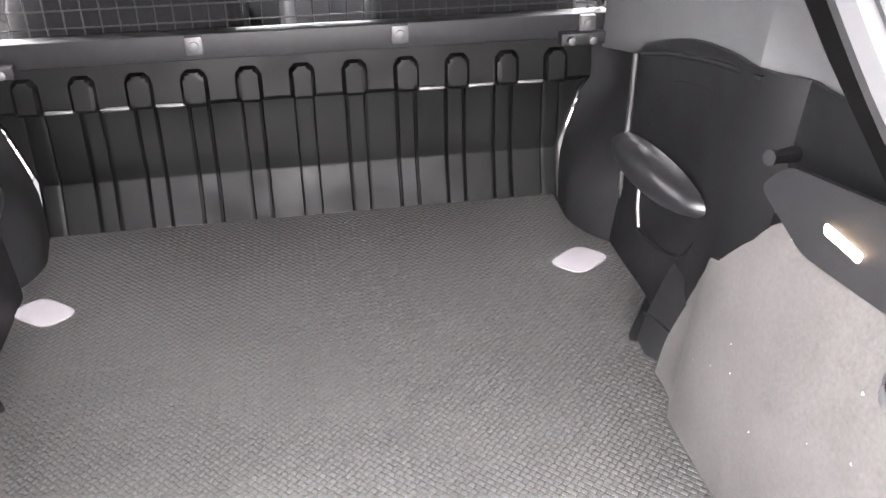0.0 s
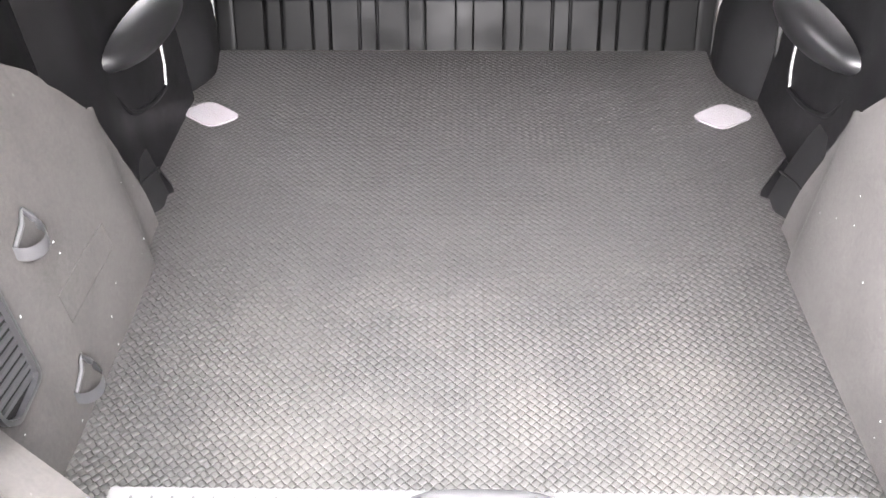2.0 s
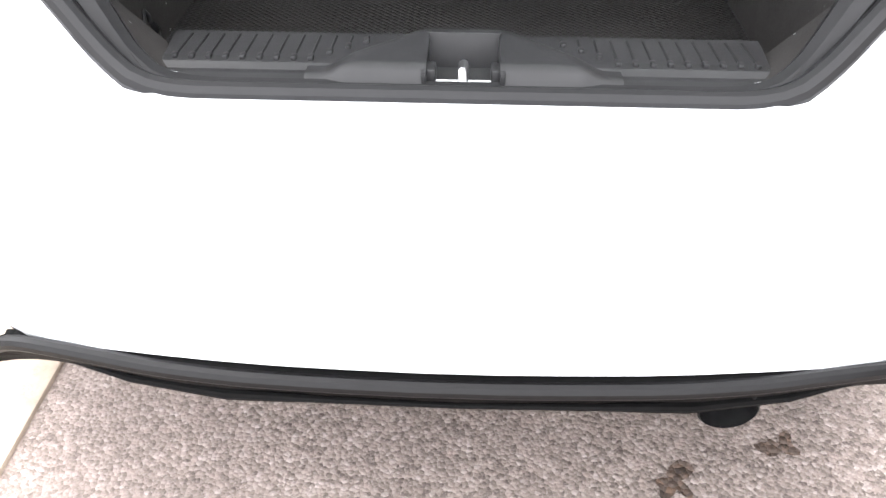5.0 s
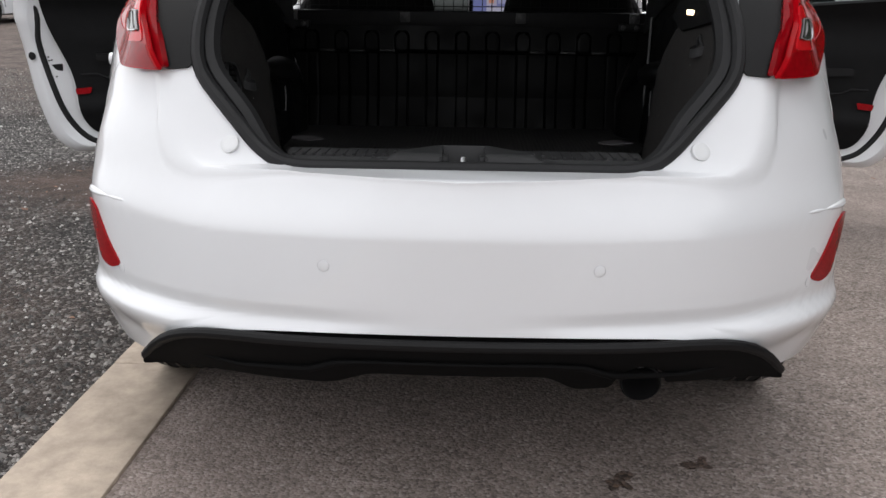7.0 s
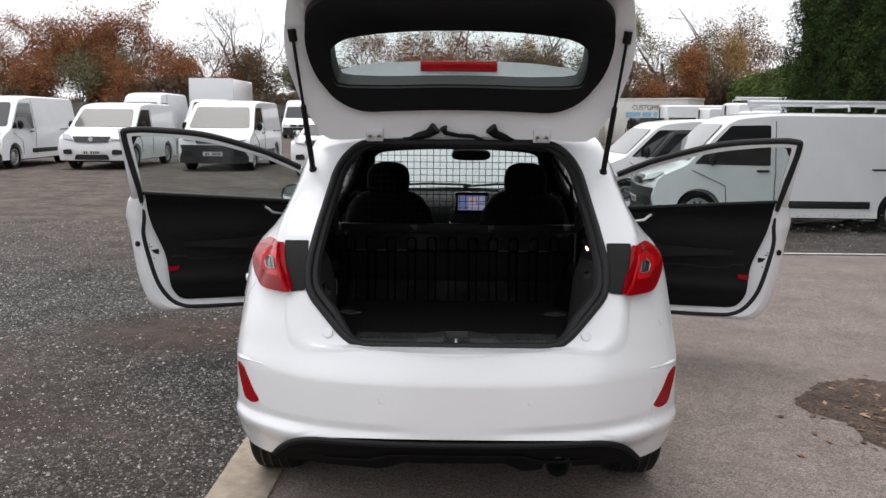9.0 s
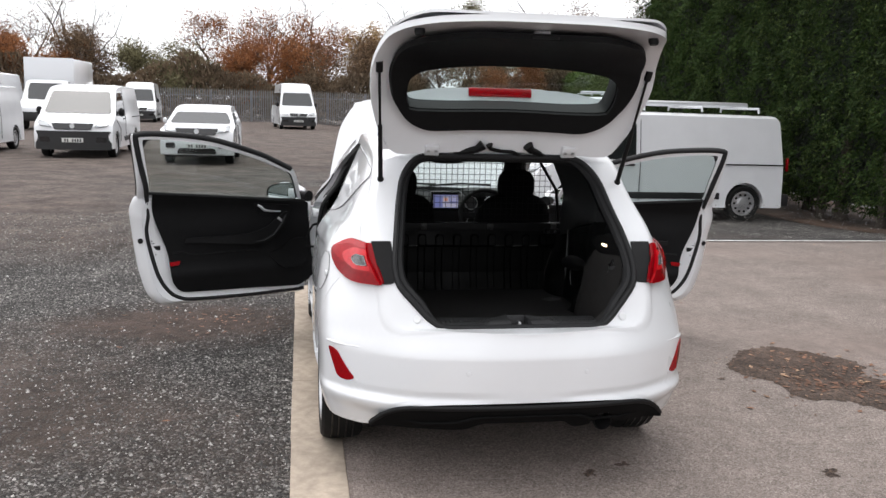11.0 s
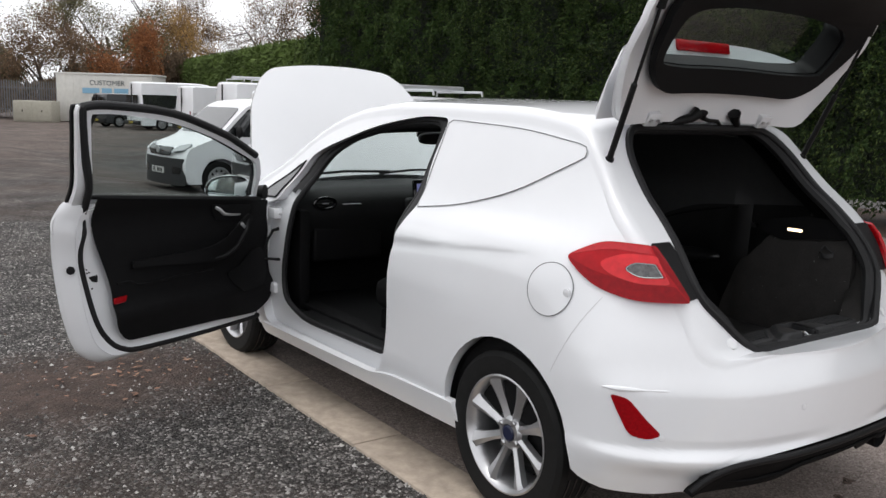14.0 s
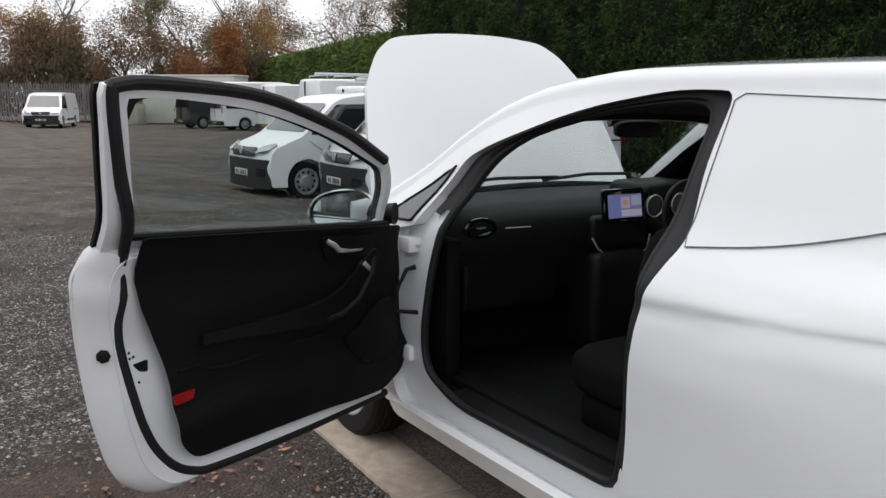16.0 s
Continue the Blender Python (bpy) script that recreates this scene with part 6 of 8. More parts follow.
    aft = flowing([(0.600 + dx * 0.5, 1.03, 0.725), (0.586 + dx * 0.6, 1.0, 0.672), (0.562 + dx * 0.8, 0.985, 0.63), (0.530 + dx, 0.97, 0.59), (0.512 + dx, 0.965, 0.568)], 4)
    bm = bmesh.new()
    rows = [[bm.verts.new((s * w.x, w.y, w.z)) for w in (a + Vector((0.02, 0.006, -0.004)), a, a.lerp(b_, 0.5) + Vector((-0.006, 0, 0.008)), b_, b_ + Vector((0.03, -0.012, 0.0)))] for a, b_ in zip(fore, aft)]
    for a, b_ in zip(rows, rows[1:]):
        for j in range(4):
            bm.faces.new((a[j], a[j + 1], b_[j + 1], b_[j]))
    bmesh.ops.solidify(bm, geom=bm.faces[:], thickness=0.003)
    part("seat_catch", bm, SHADEBLACK, car, "black seat catch moulding", angle=50)
    k = 10
    part("catch_groove", tube([(s * (w.x - 0.004), w.y, w.z + 0.003) for w in (fore[k], fore[k].lerp(aft[k], 0.5) + Vector((-0.003, 0, 0.007)), aft[k])], 0.0025, n=6), SHADEBLACK, car)

# ---- sill scuff plate with ribs and latch ----
SILL = mat("grey_sill_plastic", (0.0192, 0.0192, 0.02032), 0.48, spec=0.36, vary=0.1, scale=40, bump=0.2, bscale=900)


def topped(me, z):
    """The mesh raised or lowered until its highest point lies at z."""
    me.transform(Matrix.Translation((0, 0, z - max(v.co.z for v in me.vertices))))
    return me


def sill_sheet(bm):
    """The plate with its latch pocket cut through to the front, its top at sill height."""
    return topped(cut(as_mesh(bm), box(-0.043, 0.043, 0.15, 0.312, 0.60, 0.80)), 0.7225)


sill = part("sill_plate", sill_sheet(patch(rounded([(-0.362, 0.262, 0.01), (-0.366, 0.21, 0.01), (-0.15, 0.195, 0.05), (0.15, 0.195, 0.05), (0.366, 0.21, 0.01), (0.362, 0.262, 0.01), (0.368, 0.335, 0.01), (-0.368, 0.335, 0.01)]), lambda x, y: (x, y, 0.7225 - 0.006 * step01((0.252 - y) / 0.012) - 0.016 * step01((0.222 - y) / 0.03) - 0.03 * step01((y - 0.326) / 0.012)), 0.011, 0.012)), SILL, car, "grey plastic boot sill plate")
part("sill_inner_wall", box(-0.37, 0.37, 0.33, 0.35, 0.50, 0.70, 0.005), SILL, sill)
for s in (-1, 1):
    for k in range(12):
        x = s * (0.347 - 0.0205 * k)
        y0 = 0.258 if k < 9 else 0.258 + 0.017 * (k - 8)
        part("sill_slit", tube([(x, y0, 0.7222), (x * 0.99, 0.322, 0.7222)], [0.0018, 0.0018], n=6), SEAL, sill)
        part("sill_nub", moved(box(-0.0034, 0.0034, -0.006, 0.006, -0.003, 0.003, 0.0015), pose(x, y0 - 0.002, 0.7235)), SILL, sill)


def hump_edge(y):
    """Half width of the latch housing where it meets the plate; it splays towards the bumper."""
    return float(np.interp(y, [0.19, 0.254, 0.322, 0.335], [0.178, 0.162, 0.088, 0.074]))


bm = bmesh.new()
xs = [-0.185 + 0.0071 * i for i in range(20)] + [-0.043, -0.03, -0.015, 0.0, 0.015, 0.03, 0.043] + [0.0501 + 0.0071 * i for i in range(20)]
ys = [0.197, 0.203, 0.210, 0.218, 0.228, 0.238, 0.248, 0.258, 0.268, 0.278, 0.288, 0.298, 0.306, 0.312, 0.318, 0.325, 0.334]
grid = [[bm.verts.new((x, y, 0.7195 + 0.0155 * step01((hump_edge(y) - abs(x)) / 0.042) - 0.028 * step01((0.216 - y) / 0.02) - 0.012 * step01((y - 0.322) / 0.014))) for x in xs] for y in ys]
for a, b_ in zip(grid, grid[1:]):
    for i in range(len(xs) - 1):
        if not (abs(a[i].co.x + a[i + 1].co.x) < 0.085 and b_[i].co.y < 0.3125):
            bm.faces.new((a[i], a[i + 1], b_[i + 1], b_[i]))
bmesh.ops.solidify(bm, geom=bm.faces[:], thickness=0.006)
part("latch_housing", topped(finish(bm, 50), 0.735), SILL, sill, "raised latch housing")
part("latch_back", moved(box(-0.045, 0.045, -0.004, 0.004, -0.06, 0.0), pose(0, 0.312, 0.735, -14)), SILL, sill)
part("latch_floor", moved(box(-0.052, 0.052, -0.056, 0.058, -0.006, 0.004), pose(0, 0.258, 0.682, 12)), SILL, sill)
for s in (-1, 1):
    part("latch_wall", box(s * 0.0455 - 0.003, s * 0.0455 + 0.003, 0.204, 0.314, 0.68, 0.731, 0.001), SILL, sill)
    part("latch_cheek", box(s * 0.038 - 0.006, s * 0.038 + 0.006, 0.214, 0.240, 0.69, 0.730, 0.003), SILL, sill)
part("latch_striker", tube([(0.0, 0.215, 0.675), (0.0, 0.218, 0.715), (0.0, 0.228, 0.722), (0.0, 0.258, 0.718), (0.0, 0.262, 0.675)], 0.006, n=8), STEEL, sill, "steel latch striker")

# ---- cabin: seats, dash, wheel ----
def soft_block(x0, x1, y0, y1, z0, z1, r, lean=0.0):
    bm = box(x0, x1, y0, y1, z0, z1, r, segs=4)
    for w in bm.verts:
        w.co.y += lean * (w.co.z - z0)
    return bm


def cushion(c, r, power=3.2, lean=0.0):
    """A plump pad: a rounded block about centre c with half sizes r."""
    bm = bmesh.new()
    bmesh.ops.create_uvsphere(bm, u_segments=32, v_segments=20, radius=1)
    for w in bm.verts:
        k = (abs(w.co.x) ** power + abs(w.co.y) ** power + abs(w.co.z) ** power) ** (-1 / power)
        w.co = Vector((c[0] + w.co.x * k * r[0], c[1] + w.co.y * k * r[1] + lean * w.co.z * k * r[2], c[2] + w.co.z * k * r[2]))
    return bm


for x in (-0.36, 0.36):
    seat = part("front_seat", cushion((x, 1.775, 0.86), (0.225, 0.075, 0.275), 3.6, -0.08), FABRIC, car, "black fabric front seat", angle=60)
    part("seat_base", cushion((x, 1.98, 0.55), (0.235, 0.25, 0.085), 4.0), FABRIC, seat, angle=60)
    part("seat_runner", box(x - 0.2, x + 0.2, 1.8, 2.15, 0.37, 0.48, 0.02), BLACK, seat)
    for s in (-1, 1):
        part("seat_bolster", cushion((x + s * 0.19, 1.82, 0.82), (0.05, 0.085, 0.23), 2.6, -0.08), FABRIC, seat, angle=60)
        part("headrest_post", tube([(x + s * 0.05, 1.755, 1.08), (x + s * 0.05, 1.75, 1.17)], 0.007), SATIN, seat)
    part("headrest", cushion((x, 1.755, 1.185), (0.112, 0.06, 0.098), 2.9, -0.05), FABRIC, seat, "black padded headrest", angle=60)
DASHTOP = mat("dash_soft_black", (0.0075, 0.008, 0.0083), 0.6, vary=0.12, scale=30, bump=0.3, bscale=1500, spec=0.25)
bm = bmesh.new()
prof = rounded([(2.84, 0.62, 0.04), (2.78, 0.74, 0.05), (2.735, 0.86, 0.04), (2.745, 0.95, 0.05), (2.83, 1.005, 0.07), (3.13, 1.02, 0.04), (3.15, 0.62, 0.02)])
rows = []
for i in range(21):
    x = -0.70 + 0.07 * i
    sag = 0.03 * (abs(x) / 0.7) ** 4
    rows.append([bm.verts.new((x, y + (0.05 * (abs(x) / 0.7) ** 3 if y < 3.0 else 0), z - sag)) for y, z in prof])
for a, b_ in zip(rows, rows[1:]):
    for j in range(len(prof)):
        k = (j + 1) % len(prof)
        bm.faces.new((a[j], a[k], b_[k], b_[j]))
bm.faces.new(rows[0])
bm.faces.new(rows[-1][::-1])
dash = part("dashboard", bm, DASHTOP, car, "black soft-touch dashboard", angle=50)
part("console", soft_block(-0.06, 0.24, 2.66, 2.86, 0.40, 0.80, 0.05), BLACK, dash, "black centre console")
part("binnacle", soft_block(0.27, 0.58, 2.74, 3.0, 0.97, 1.055, 0.04), BLACK, dash, "black instrument hood")
for x, r in ((0.29, 0.045), (0.43, 0.045)):
    part("dial", moved(lathe([(r, 0), (r, 0.006)], 28), pose(x, 2.72, 0.965, 0, 0, 90)), mat("dial_face", (0.05, 0.05, 0.052), 0.3), dash)
    part("dial_ring", tube([(x + r * math.cos(a * math.pi / 16), 2.713, 0.965 + r * math.sin(a * math.pi / 16)) for a in range(32)], 0.003, closed=True, n=6), SATIN, dash)
scr = part("touchscreen", moved(box(-0.11, 0.11, -0.012, 0.012, -0.068, 0.068, 0.012), pose(0.10, 2.70, 0.98, -8)), GLOSSBLACK, dash, "gloss black touchscreen")
part("screen_picture", moved(box(-0.088, 0.088, -0.0005, 0.0005, -0.048, 0.045), pose(0.10, 2.6866, 0.98, -8)), glow("screen_light", (0.20, 0.21, 0.42), 0.36), scr, "lit screen picture")
for k, (x0, x1, z0, z1, c) in enumerate(((-0.085, -0.03, -0.04, 0.035, (0.10, 0.14, 0.55)), (-0.022, 0.025, -0.01, 0.035, (0.55, 0.5, 0.65)), (0.032, 0.085, 0.0, 0.038, (0.45, 0.45, 0.75)), (-0.022, 0.085, -0.042, -0.016, (0.62, 0.6, 0.78)), (-0.012, 0.012, 0.002, 0.022, (0.8, 0.25, 0.1)))):
    part("screen_tile", moved(box(x0, x1, -0.0005, 0.0005, z0, z1), pose(0.10, 2.6850 - 0.0003 * k, 0.98, -8)), glow("tile_light", [0.6 * q + 0.12 for q in c], 0.36), scr)
part("screen_hood", soft_block(-0.04, 0.26, 2.71, 2.84, 0.80, 0.94, 0.03), BLACK, dash)
for x in (-0.54, 0.04, 0.19, 0.62):
    vt = part("air_vent", tube([(x + 0.065 * math.cos(a * math.pi / 12), 2.738 + 0.05 * (abs(x) / 0.7) ** 3, (0.925 if abs(x) > 0.3 else 0.83) + 0.03 * math.sin(a * math.pi / 12)) for a in range(24)], 0.009, closed=True, n=8), GLOSSBLACK, dash, "black air vent")
    for k in range(3):
        part("vent_blade", box(x - 0.055, x + 0.055, 2.738 + 0.05 * (abs(x) / 0.7) ** 3, 2.748 + 0.05 * (abs(x) / 0.7) ** 3, (0.908 if abs(x) > 0.3 else 0.813) + k * 0.016, (0.911 if abs(x) > 0.3 else 0.816) + k * 0.016), BLACK, vt)
    part("vent_tab", box(x - 0.018, x + 0.018, 2.728 + 0.05 * (abs(x) / 0.7) ** 3, 2.738 + 0.05 * (abs(x) / 0.7) ** 3, (0.923 if abs(x) > 0.3 else 0.828), (0.928 if abs(x) > 0.3 else 0.833), 0.001), SATIN, vt)
part("bright_strip", tube([(-0.44, 2.742, 0.92), (-0.33, 2.734, 0.92)], 0.0022, n=6), SATIN, dash)
part("heater_surround", tube([(-0.04, 2.715, 0.855), (-0.02, 2.705, 0.815), (0.01, 2.70, 0.79), (0.05, 2.70, 0.78), (0.20, 2.70, 0.778), (0.245, 2.705, 0.79), (0.27, 2.715, 0.85)], 0.0045, n=8), SATIN, dash, "satin silver heater surround")
for k in range(3):
    part("heater_knob", moved(lathe([(0.02, 0), (0.018, 0.02)], 18), pose(0.05 + k * 0.055, 2.71, 0.74, 0, 0, -90)), BLACK, dash)
part("glove_lid", soft_block(-0.60, -0.16, 2.775, 2.84, 0.60, 0.79, 0.02), BLACK, dash)
wheel_c = Matrix.Translation((0.36, 2.53, 0.90)) @ Matrix.Rotation(radians(68), 4, "X")
sw = part("steering_wheel", moved(tube([(0.182 * math.cos(a * math.pi / 24), 0.182 * math.sin(a * math.pi / 24), 0) for a in range(48)], 0.015, closed=True, n=10), wheel_c), BLACK, car, "black leather steering wheel")
part("wheel_boss", moved(soft_block(-0.085, 0.085, -0.06, 0.06, -0.03, 0.02, 0.02), wheel_c), BLACK, sw)
for a in (0, 180, 270):
    part("wheel_spoke", moved(box(0.05, 0.175, -0.02, 0.02, -0.012, 0.008, 0.005), wheel_c @ Matrix.Rotation(radians(a), 4, "Z")), SATIN if a == 270 else BLACK, sw)
part("steering_column", tube([wheel_c @ Vector((0, 0, -0.02)), (0.36, 2.80, 0.80)], 0.04), BLACK, sw)
part("rear_view_mirror", cushion((0.09, 2.62, 1.285), (0.12, 0.025, 0.034), 3.5), BLACK, car, "black rear-view mirror")
part("mirror_stem", tube([(0.08, 2.64, 1.29), (0.04, 2.66, 1.325), (0.0, 2.68, 1.33)], [0.018, 0.025, 0.04], n=10), BLACK, car)
part("cabin_floor", box(-0.70, 0.70, 1.64, 3.05, 0.35, 0.378), LINING, car, "black carpeted cabin floor")
part("firewall", box(-0.68, 0.68, 3.0, 3.08, 0.36, 0.90), LINING, car, "black firewall lining")
for s in (-1, 1):
    part("kick_panel", box(min(s * 0.66, s * 0.72), max(s * 0.66, s * 0.72), 2.70, 3.05, 0.36, 0.90, 0.01), LINING, car, "black kick panel")
    part("sill_carpet", box(min(s * 0.60, s * 0.70), max(s * 0.60, s * 0.70), 1.66, 2.75, 0.37, 0.40, 0.008), LINING, car)
part("parcel_tunnel", box(-0.10, 0.10, 1.75, 2.4, 0.37, 0.55, 0.03), BLACK, car)
# added block that hides the bright ground beyond the far doorway
part("footwell_blocker", box(0.60, 0.655, 2.38, 2.86, 0.37, 0.64, 0.02), BLACK, car)

# ---- ground ----
def step(a, b, x):
    t = max(0.0, min(1.0, (x - a) / (b - a)))
    return t * t * (3 - 2 * t)


def lie(x, y):
    """Height of the yard: it falls away a little ahead and to the right."""
    return -0.31 * step(0.2, 4.0, x) * step(6.0, 11.5, y)


GRAVEL = stony("worn_gravel_tarmac", (0.003, 0.003, 0.0032), (0.035, 0.0322, 0.0305), (0.52, 0.49, 0.465), 0.0135, 1.0, (0.070, 0.051, 0.042), 0.018, ((0.145, 0.115, 0.101), 4.5, 11.0), 0.42, ((0.072, 0.050, 0.041), (-1.75, 3.15, 0.0), (1.1, 0.62, 1.0)))
ASPHALT = stony("brown_grey_asphalt", (0.075, 0.060, 0.053), (0.20, 0.166, 0.149), (0.44, 0.39, 0.36), 0.0075, 0.9, (0.225, 0.18, 0.16), 0.0022)
CONCRETE = mat("kerb_concrete", (0.40, 0.335, 0.272), 0.9, vary=0.2, scale=18, blotch=0.15, bump=0.4, bscale=160, bdist=0.002, spec=0.2)
LINE = mat("worn_line_paint", (0.72, 0.71, 0.69), 0.8, vary=0.2, scale=12, blotch=0.2)
WET = stony("damp_litter", (0.012, 0.010, 0.009), (0.075, 0.056, 0.047), (0.20, 0.13, 0.09), 0.012, 1.0, (0.10, 0.07, 0.056), 0.006, None, 0.4)
LEAFBROWN = mat("fallen_leaf", (0.17, 0.085, 0.052), 0.8, vary=0.75, scale=9, blotch=0.5, speck=(14, 0.72, (0.42, 0.27, 0.17)))

bm = bmesh.new()
edges_x = [-900, -200, -80, -40, -24, -16, -12, -8, -5, -3, -1.5, -0.5, 0.5, 1.5, 2.5, 3.5, 4.5, 5.5, 7, 9, 12, 16, 24, 40, 80, 200, 900]
edges_y = [-900, -200, -60, -25, -12, -6, -3, 0, 2, 4, 5, 6, 6.5, 7.2, 8, 9, 10, 11, 12, 13, 15, 18, 22, 28, 36, 48, 70, 120, 300, 900]
grid = [[bm.verts.new((x, y, lie(x, y))) for x in edges_x] for y in edges_y]
for a, b in zip(grid, grid[1:]):
    for i in range(len(a) - 1):
        bm.faces.new((a[i], a[i + 1], b[i + 1], b[i]))
tagged(part("ground", bm, GRAVEL), "dark worn gravel and tarmac yard", "ground", kind="structure")
apron = rounded([(-0.95, -9.0), (9.6, -9.0), (9.6, 7.28), (-0.72, 7.28)], 0.01, 1)
tagged(part("pavement", patch(apron, lambda x, y: (x, y, lie(x, y) + 0.006), 0.7), ASPHALT), "brownish asphalt parking apron", "pavement", kind="structure")
tagged(part("parking_line", patch([(1.2, 7.24), (7.4, 7.16), (7.4, 7.25), (1.2, 7.33)], lambda x, y: (x, y, lie(x, y) + 0.02), 0.25), LINE), "worn white painted bay line", "line", kind="structure")


def blob(cx, cy, rx, ry, seed, n=60, rough=0.35):
    rnd = random.Random(seed)
    ph = [rnd.uniform(0, 6.28) for _ in range(6)]
    return [(cx + rx * (1 + rough * sum(math.sin((k + 2) * a + ph[k]) / (k + 2) for k in range(6))) * math.cos(a) + rnd.uniform(-0.04, 0.04) * rx, cy + rnd.uniform(-0.04, 0.04) * ry + ry * (1 + rough * sum(math.sin((k + 2) * a + ph[k]) / (k + 2) for k in range(6))) * math.sin(a)) for a in [2 * math.pi * i / n for i in range(n)]]


tagged(part("damp_patch", patch(blob(2.36, 1.50, 0.50, 0.60, 5, 160, 0.34), lambda x, y: (x, y, 0.0085), 0.3), WET), "dark damp stain on the asphalt", "stain", kind="structure")
for i, (x, y, r) in enumerate(((0.36, 0.22, 0.03), (0.55, 0.30, 0.026), (0.52, -0.1, 0.03), (1.5, 0.1, 0.04), (0.9, -0.5, 0.03))):
    tagged(part("oil_spot", patch(blob(x, y, r, r, 20 + i, 24, 0.8), lambda u, v: (u, v, 0.0085), 0.1), WET), "small dark oil spot", "stain", kind="structure")

# kerb of concrete lengths along the car's side
kerb = tagged(new("kerb"), "flush concrete edging along the asphalt", "kerb", kind="structure")
stone = finish(box(-0.125, 0.125, -0.453, 0.453, -0.1, 0.016, 0.006))
stone.materials.append(CONCRETE)
for i in range(14):
    ob = new("kerb_stone", stone)
    ob.parent = kerb
    ob.matrix_basis = pose(-0.876 + 0.014 * (-7.9 + 0.912 * i) + 0.002 * math.sin(i * 2.3), -7.9 + 0.912 * i, 0.002 * math.sin(i * 1.7), 0, 0, -0.8 + 0.25 * math.sin(i * 3.1))

# loose stones and fallen leaves
rnd = random.Random(3)
verts, faces = [], []


def pebble(x, y, z, r, squash=0.6):
    a, k = rnd.uniform(0, 6.28), len(verts)
    for j in range(4):
        verts.append((x + r * math.cos(a + j * 1.57) * rnd.uniform(0.7, 1.2), y + r * math.sin(a + j * 1.57) * rnd.uniform(0.7, 1.2), z - 0.001))
    verts.append((x + rnd.uniform(-0.3, 0.3) * r, y + rnd.uniform(-0.3, 0.3) * r, z + r * squash))
    faces.extend([(k, k + 1, k + 4), (k + 1, k + 2, k + 4), (k + 2, k + 3, k + 4), (k + 3, k, k + 4)])


for _ in range(95000):
    d = rnd.random() ** 1.3
    y = -2.5 + 12 * rnd.random() ** 1.3
    x = -1.0 + 0.014 * y - 5.5 * d
    if ((x + 1.75) / 0.95) ** 2 + ((y - 3.15) / 0.5) ** 2 < rnd.uniform(0.5, 1.6) and rnd.random() < 0.85:
        continue
    pebble(x, y, 0.0, rnd.uniform(0.0035, 0.0095) * (1 if rnd.random() < 0.88 else 1.7), 0.8)
for _ in range(4000):
    pebble(rnd.uniform(0.5, 9), 7.35 + 5 * rnd.random() ** 1.5, 0.0, rnd.uniform(0.005, 0.014))
me = bpy.data.meshes.new("stones")
me.from_pydata(verts, [], faces)
STONE = mat("grey_chippings", (0.135, 0.128, 0.122), 0.9, vary=0.8, scale=60, blotch=0.3, speck=(45, 0.80, (0.52, 0.50, 0.47)))
sn_, sl_ = STONE.node_tree.nodes, STONE.node_tree.links
lone = sn_.new("ShaderNodeNewGeometry").outputs["Random Per Island"]
tone = sn_.new("ShaderNodeValToRGB")
for at, c in ((0.45, (0.055, 0.052, 0.050, 1)), (0.75, (0.17, 0.16, 0.15, 1)), (0.92, (0.38, 0.365, 0.345, 1))):
    tone.color_ramp.elements.new(at).color = c
tone.color_ramp.elements[0].color, tone.color_ramp.elements[-1].color = (0.018, 0.017, 0.0165, 1), (0.62, 0.60, 0.57, 1)
sl_.new(lone, tone.inputs[0])
blend = sn_.new("ShaderNodeMix")
blend.data_type, blend.inputs[0].default_value = "RGBA", 0.8
stone_bsdf = sn_["Principled BSDF"]
sl_.new(stone_bsdf.inputs["Base Color"].links[0].from_socket, blend.inputs[6])
sl_.new(tone.outputs[0], blend.inputs[7])
sl_.new(blend.outputs[2], stone_bsdf.inputs["Base Color"])
tagged(part("loose_chippings", me, STONE), "scattered pale grey stone chippings", "gravel", kind="stuff")
verts, faces = [], []
for _ in range(900):
    if rnd.random() < 0.4:
        x, y = 2.38 + rnd.gauss(0, 0.26), 1.46 + rnd.gauss(0, 0.27)
    elif rnd.random() < 0.22:
        x, y = -1.5 + rnd.gauss(0, 0.4), 3.2 + rnd.gauss(0, 0.22)
    elif rnd.random() < 0.5:
        x, y = rnd.uniform(5.5, 8.5), rnd.uniform(-3, 7)
    else:
        x, y = rnd.uniform(-6, 6), rnd.uniform(-2, 12)
    if -0.95 < x < 0.95 and 0 < y < 4.2:
        continue
    a, r, k, z = rnd.uniform(0, 6.28), rnd.choice((0.008, 0.011, 0.015, 0.02, 0.028)), len(verts), lie(x, y) + 0.012
    c, sn = math.cos(a), math.sin(a)
    for u, v, w in ((-1, 0, 0), (-0.2, 0.5, 0.15), (1, 0, 0.3), (-0.2, -0.5, 0.12)):
        verts.append((x + r * (u * c - v * sn), y + r * (u * sn + v * c), z + r * w * rnd.uniform(0.3, 1)))
    faces.append((k, k + 1, k + 2, k + 3))
me = bpy.data.meshes.new("leaves")
me.from_pydata(verts, [], faces)
tagged(part("fallen_leaves", me, LEAFBROWN), "scattered brown fallen leaves", "leaves", kind="stuff")


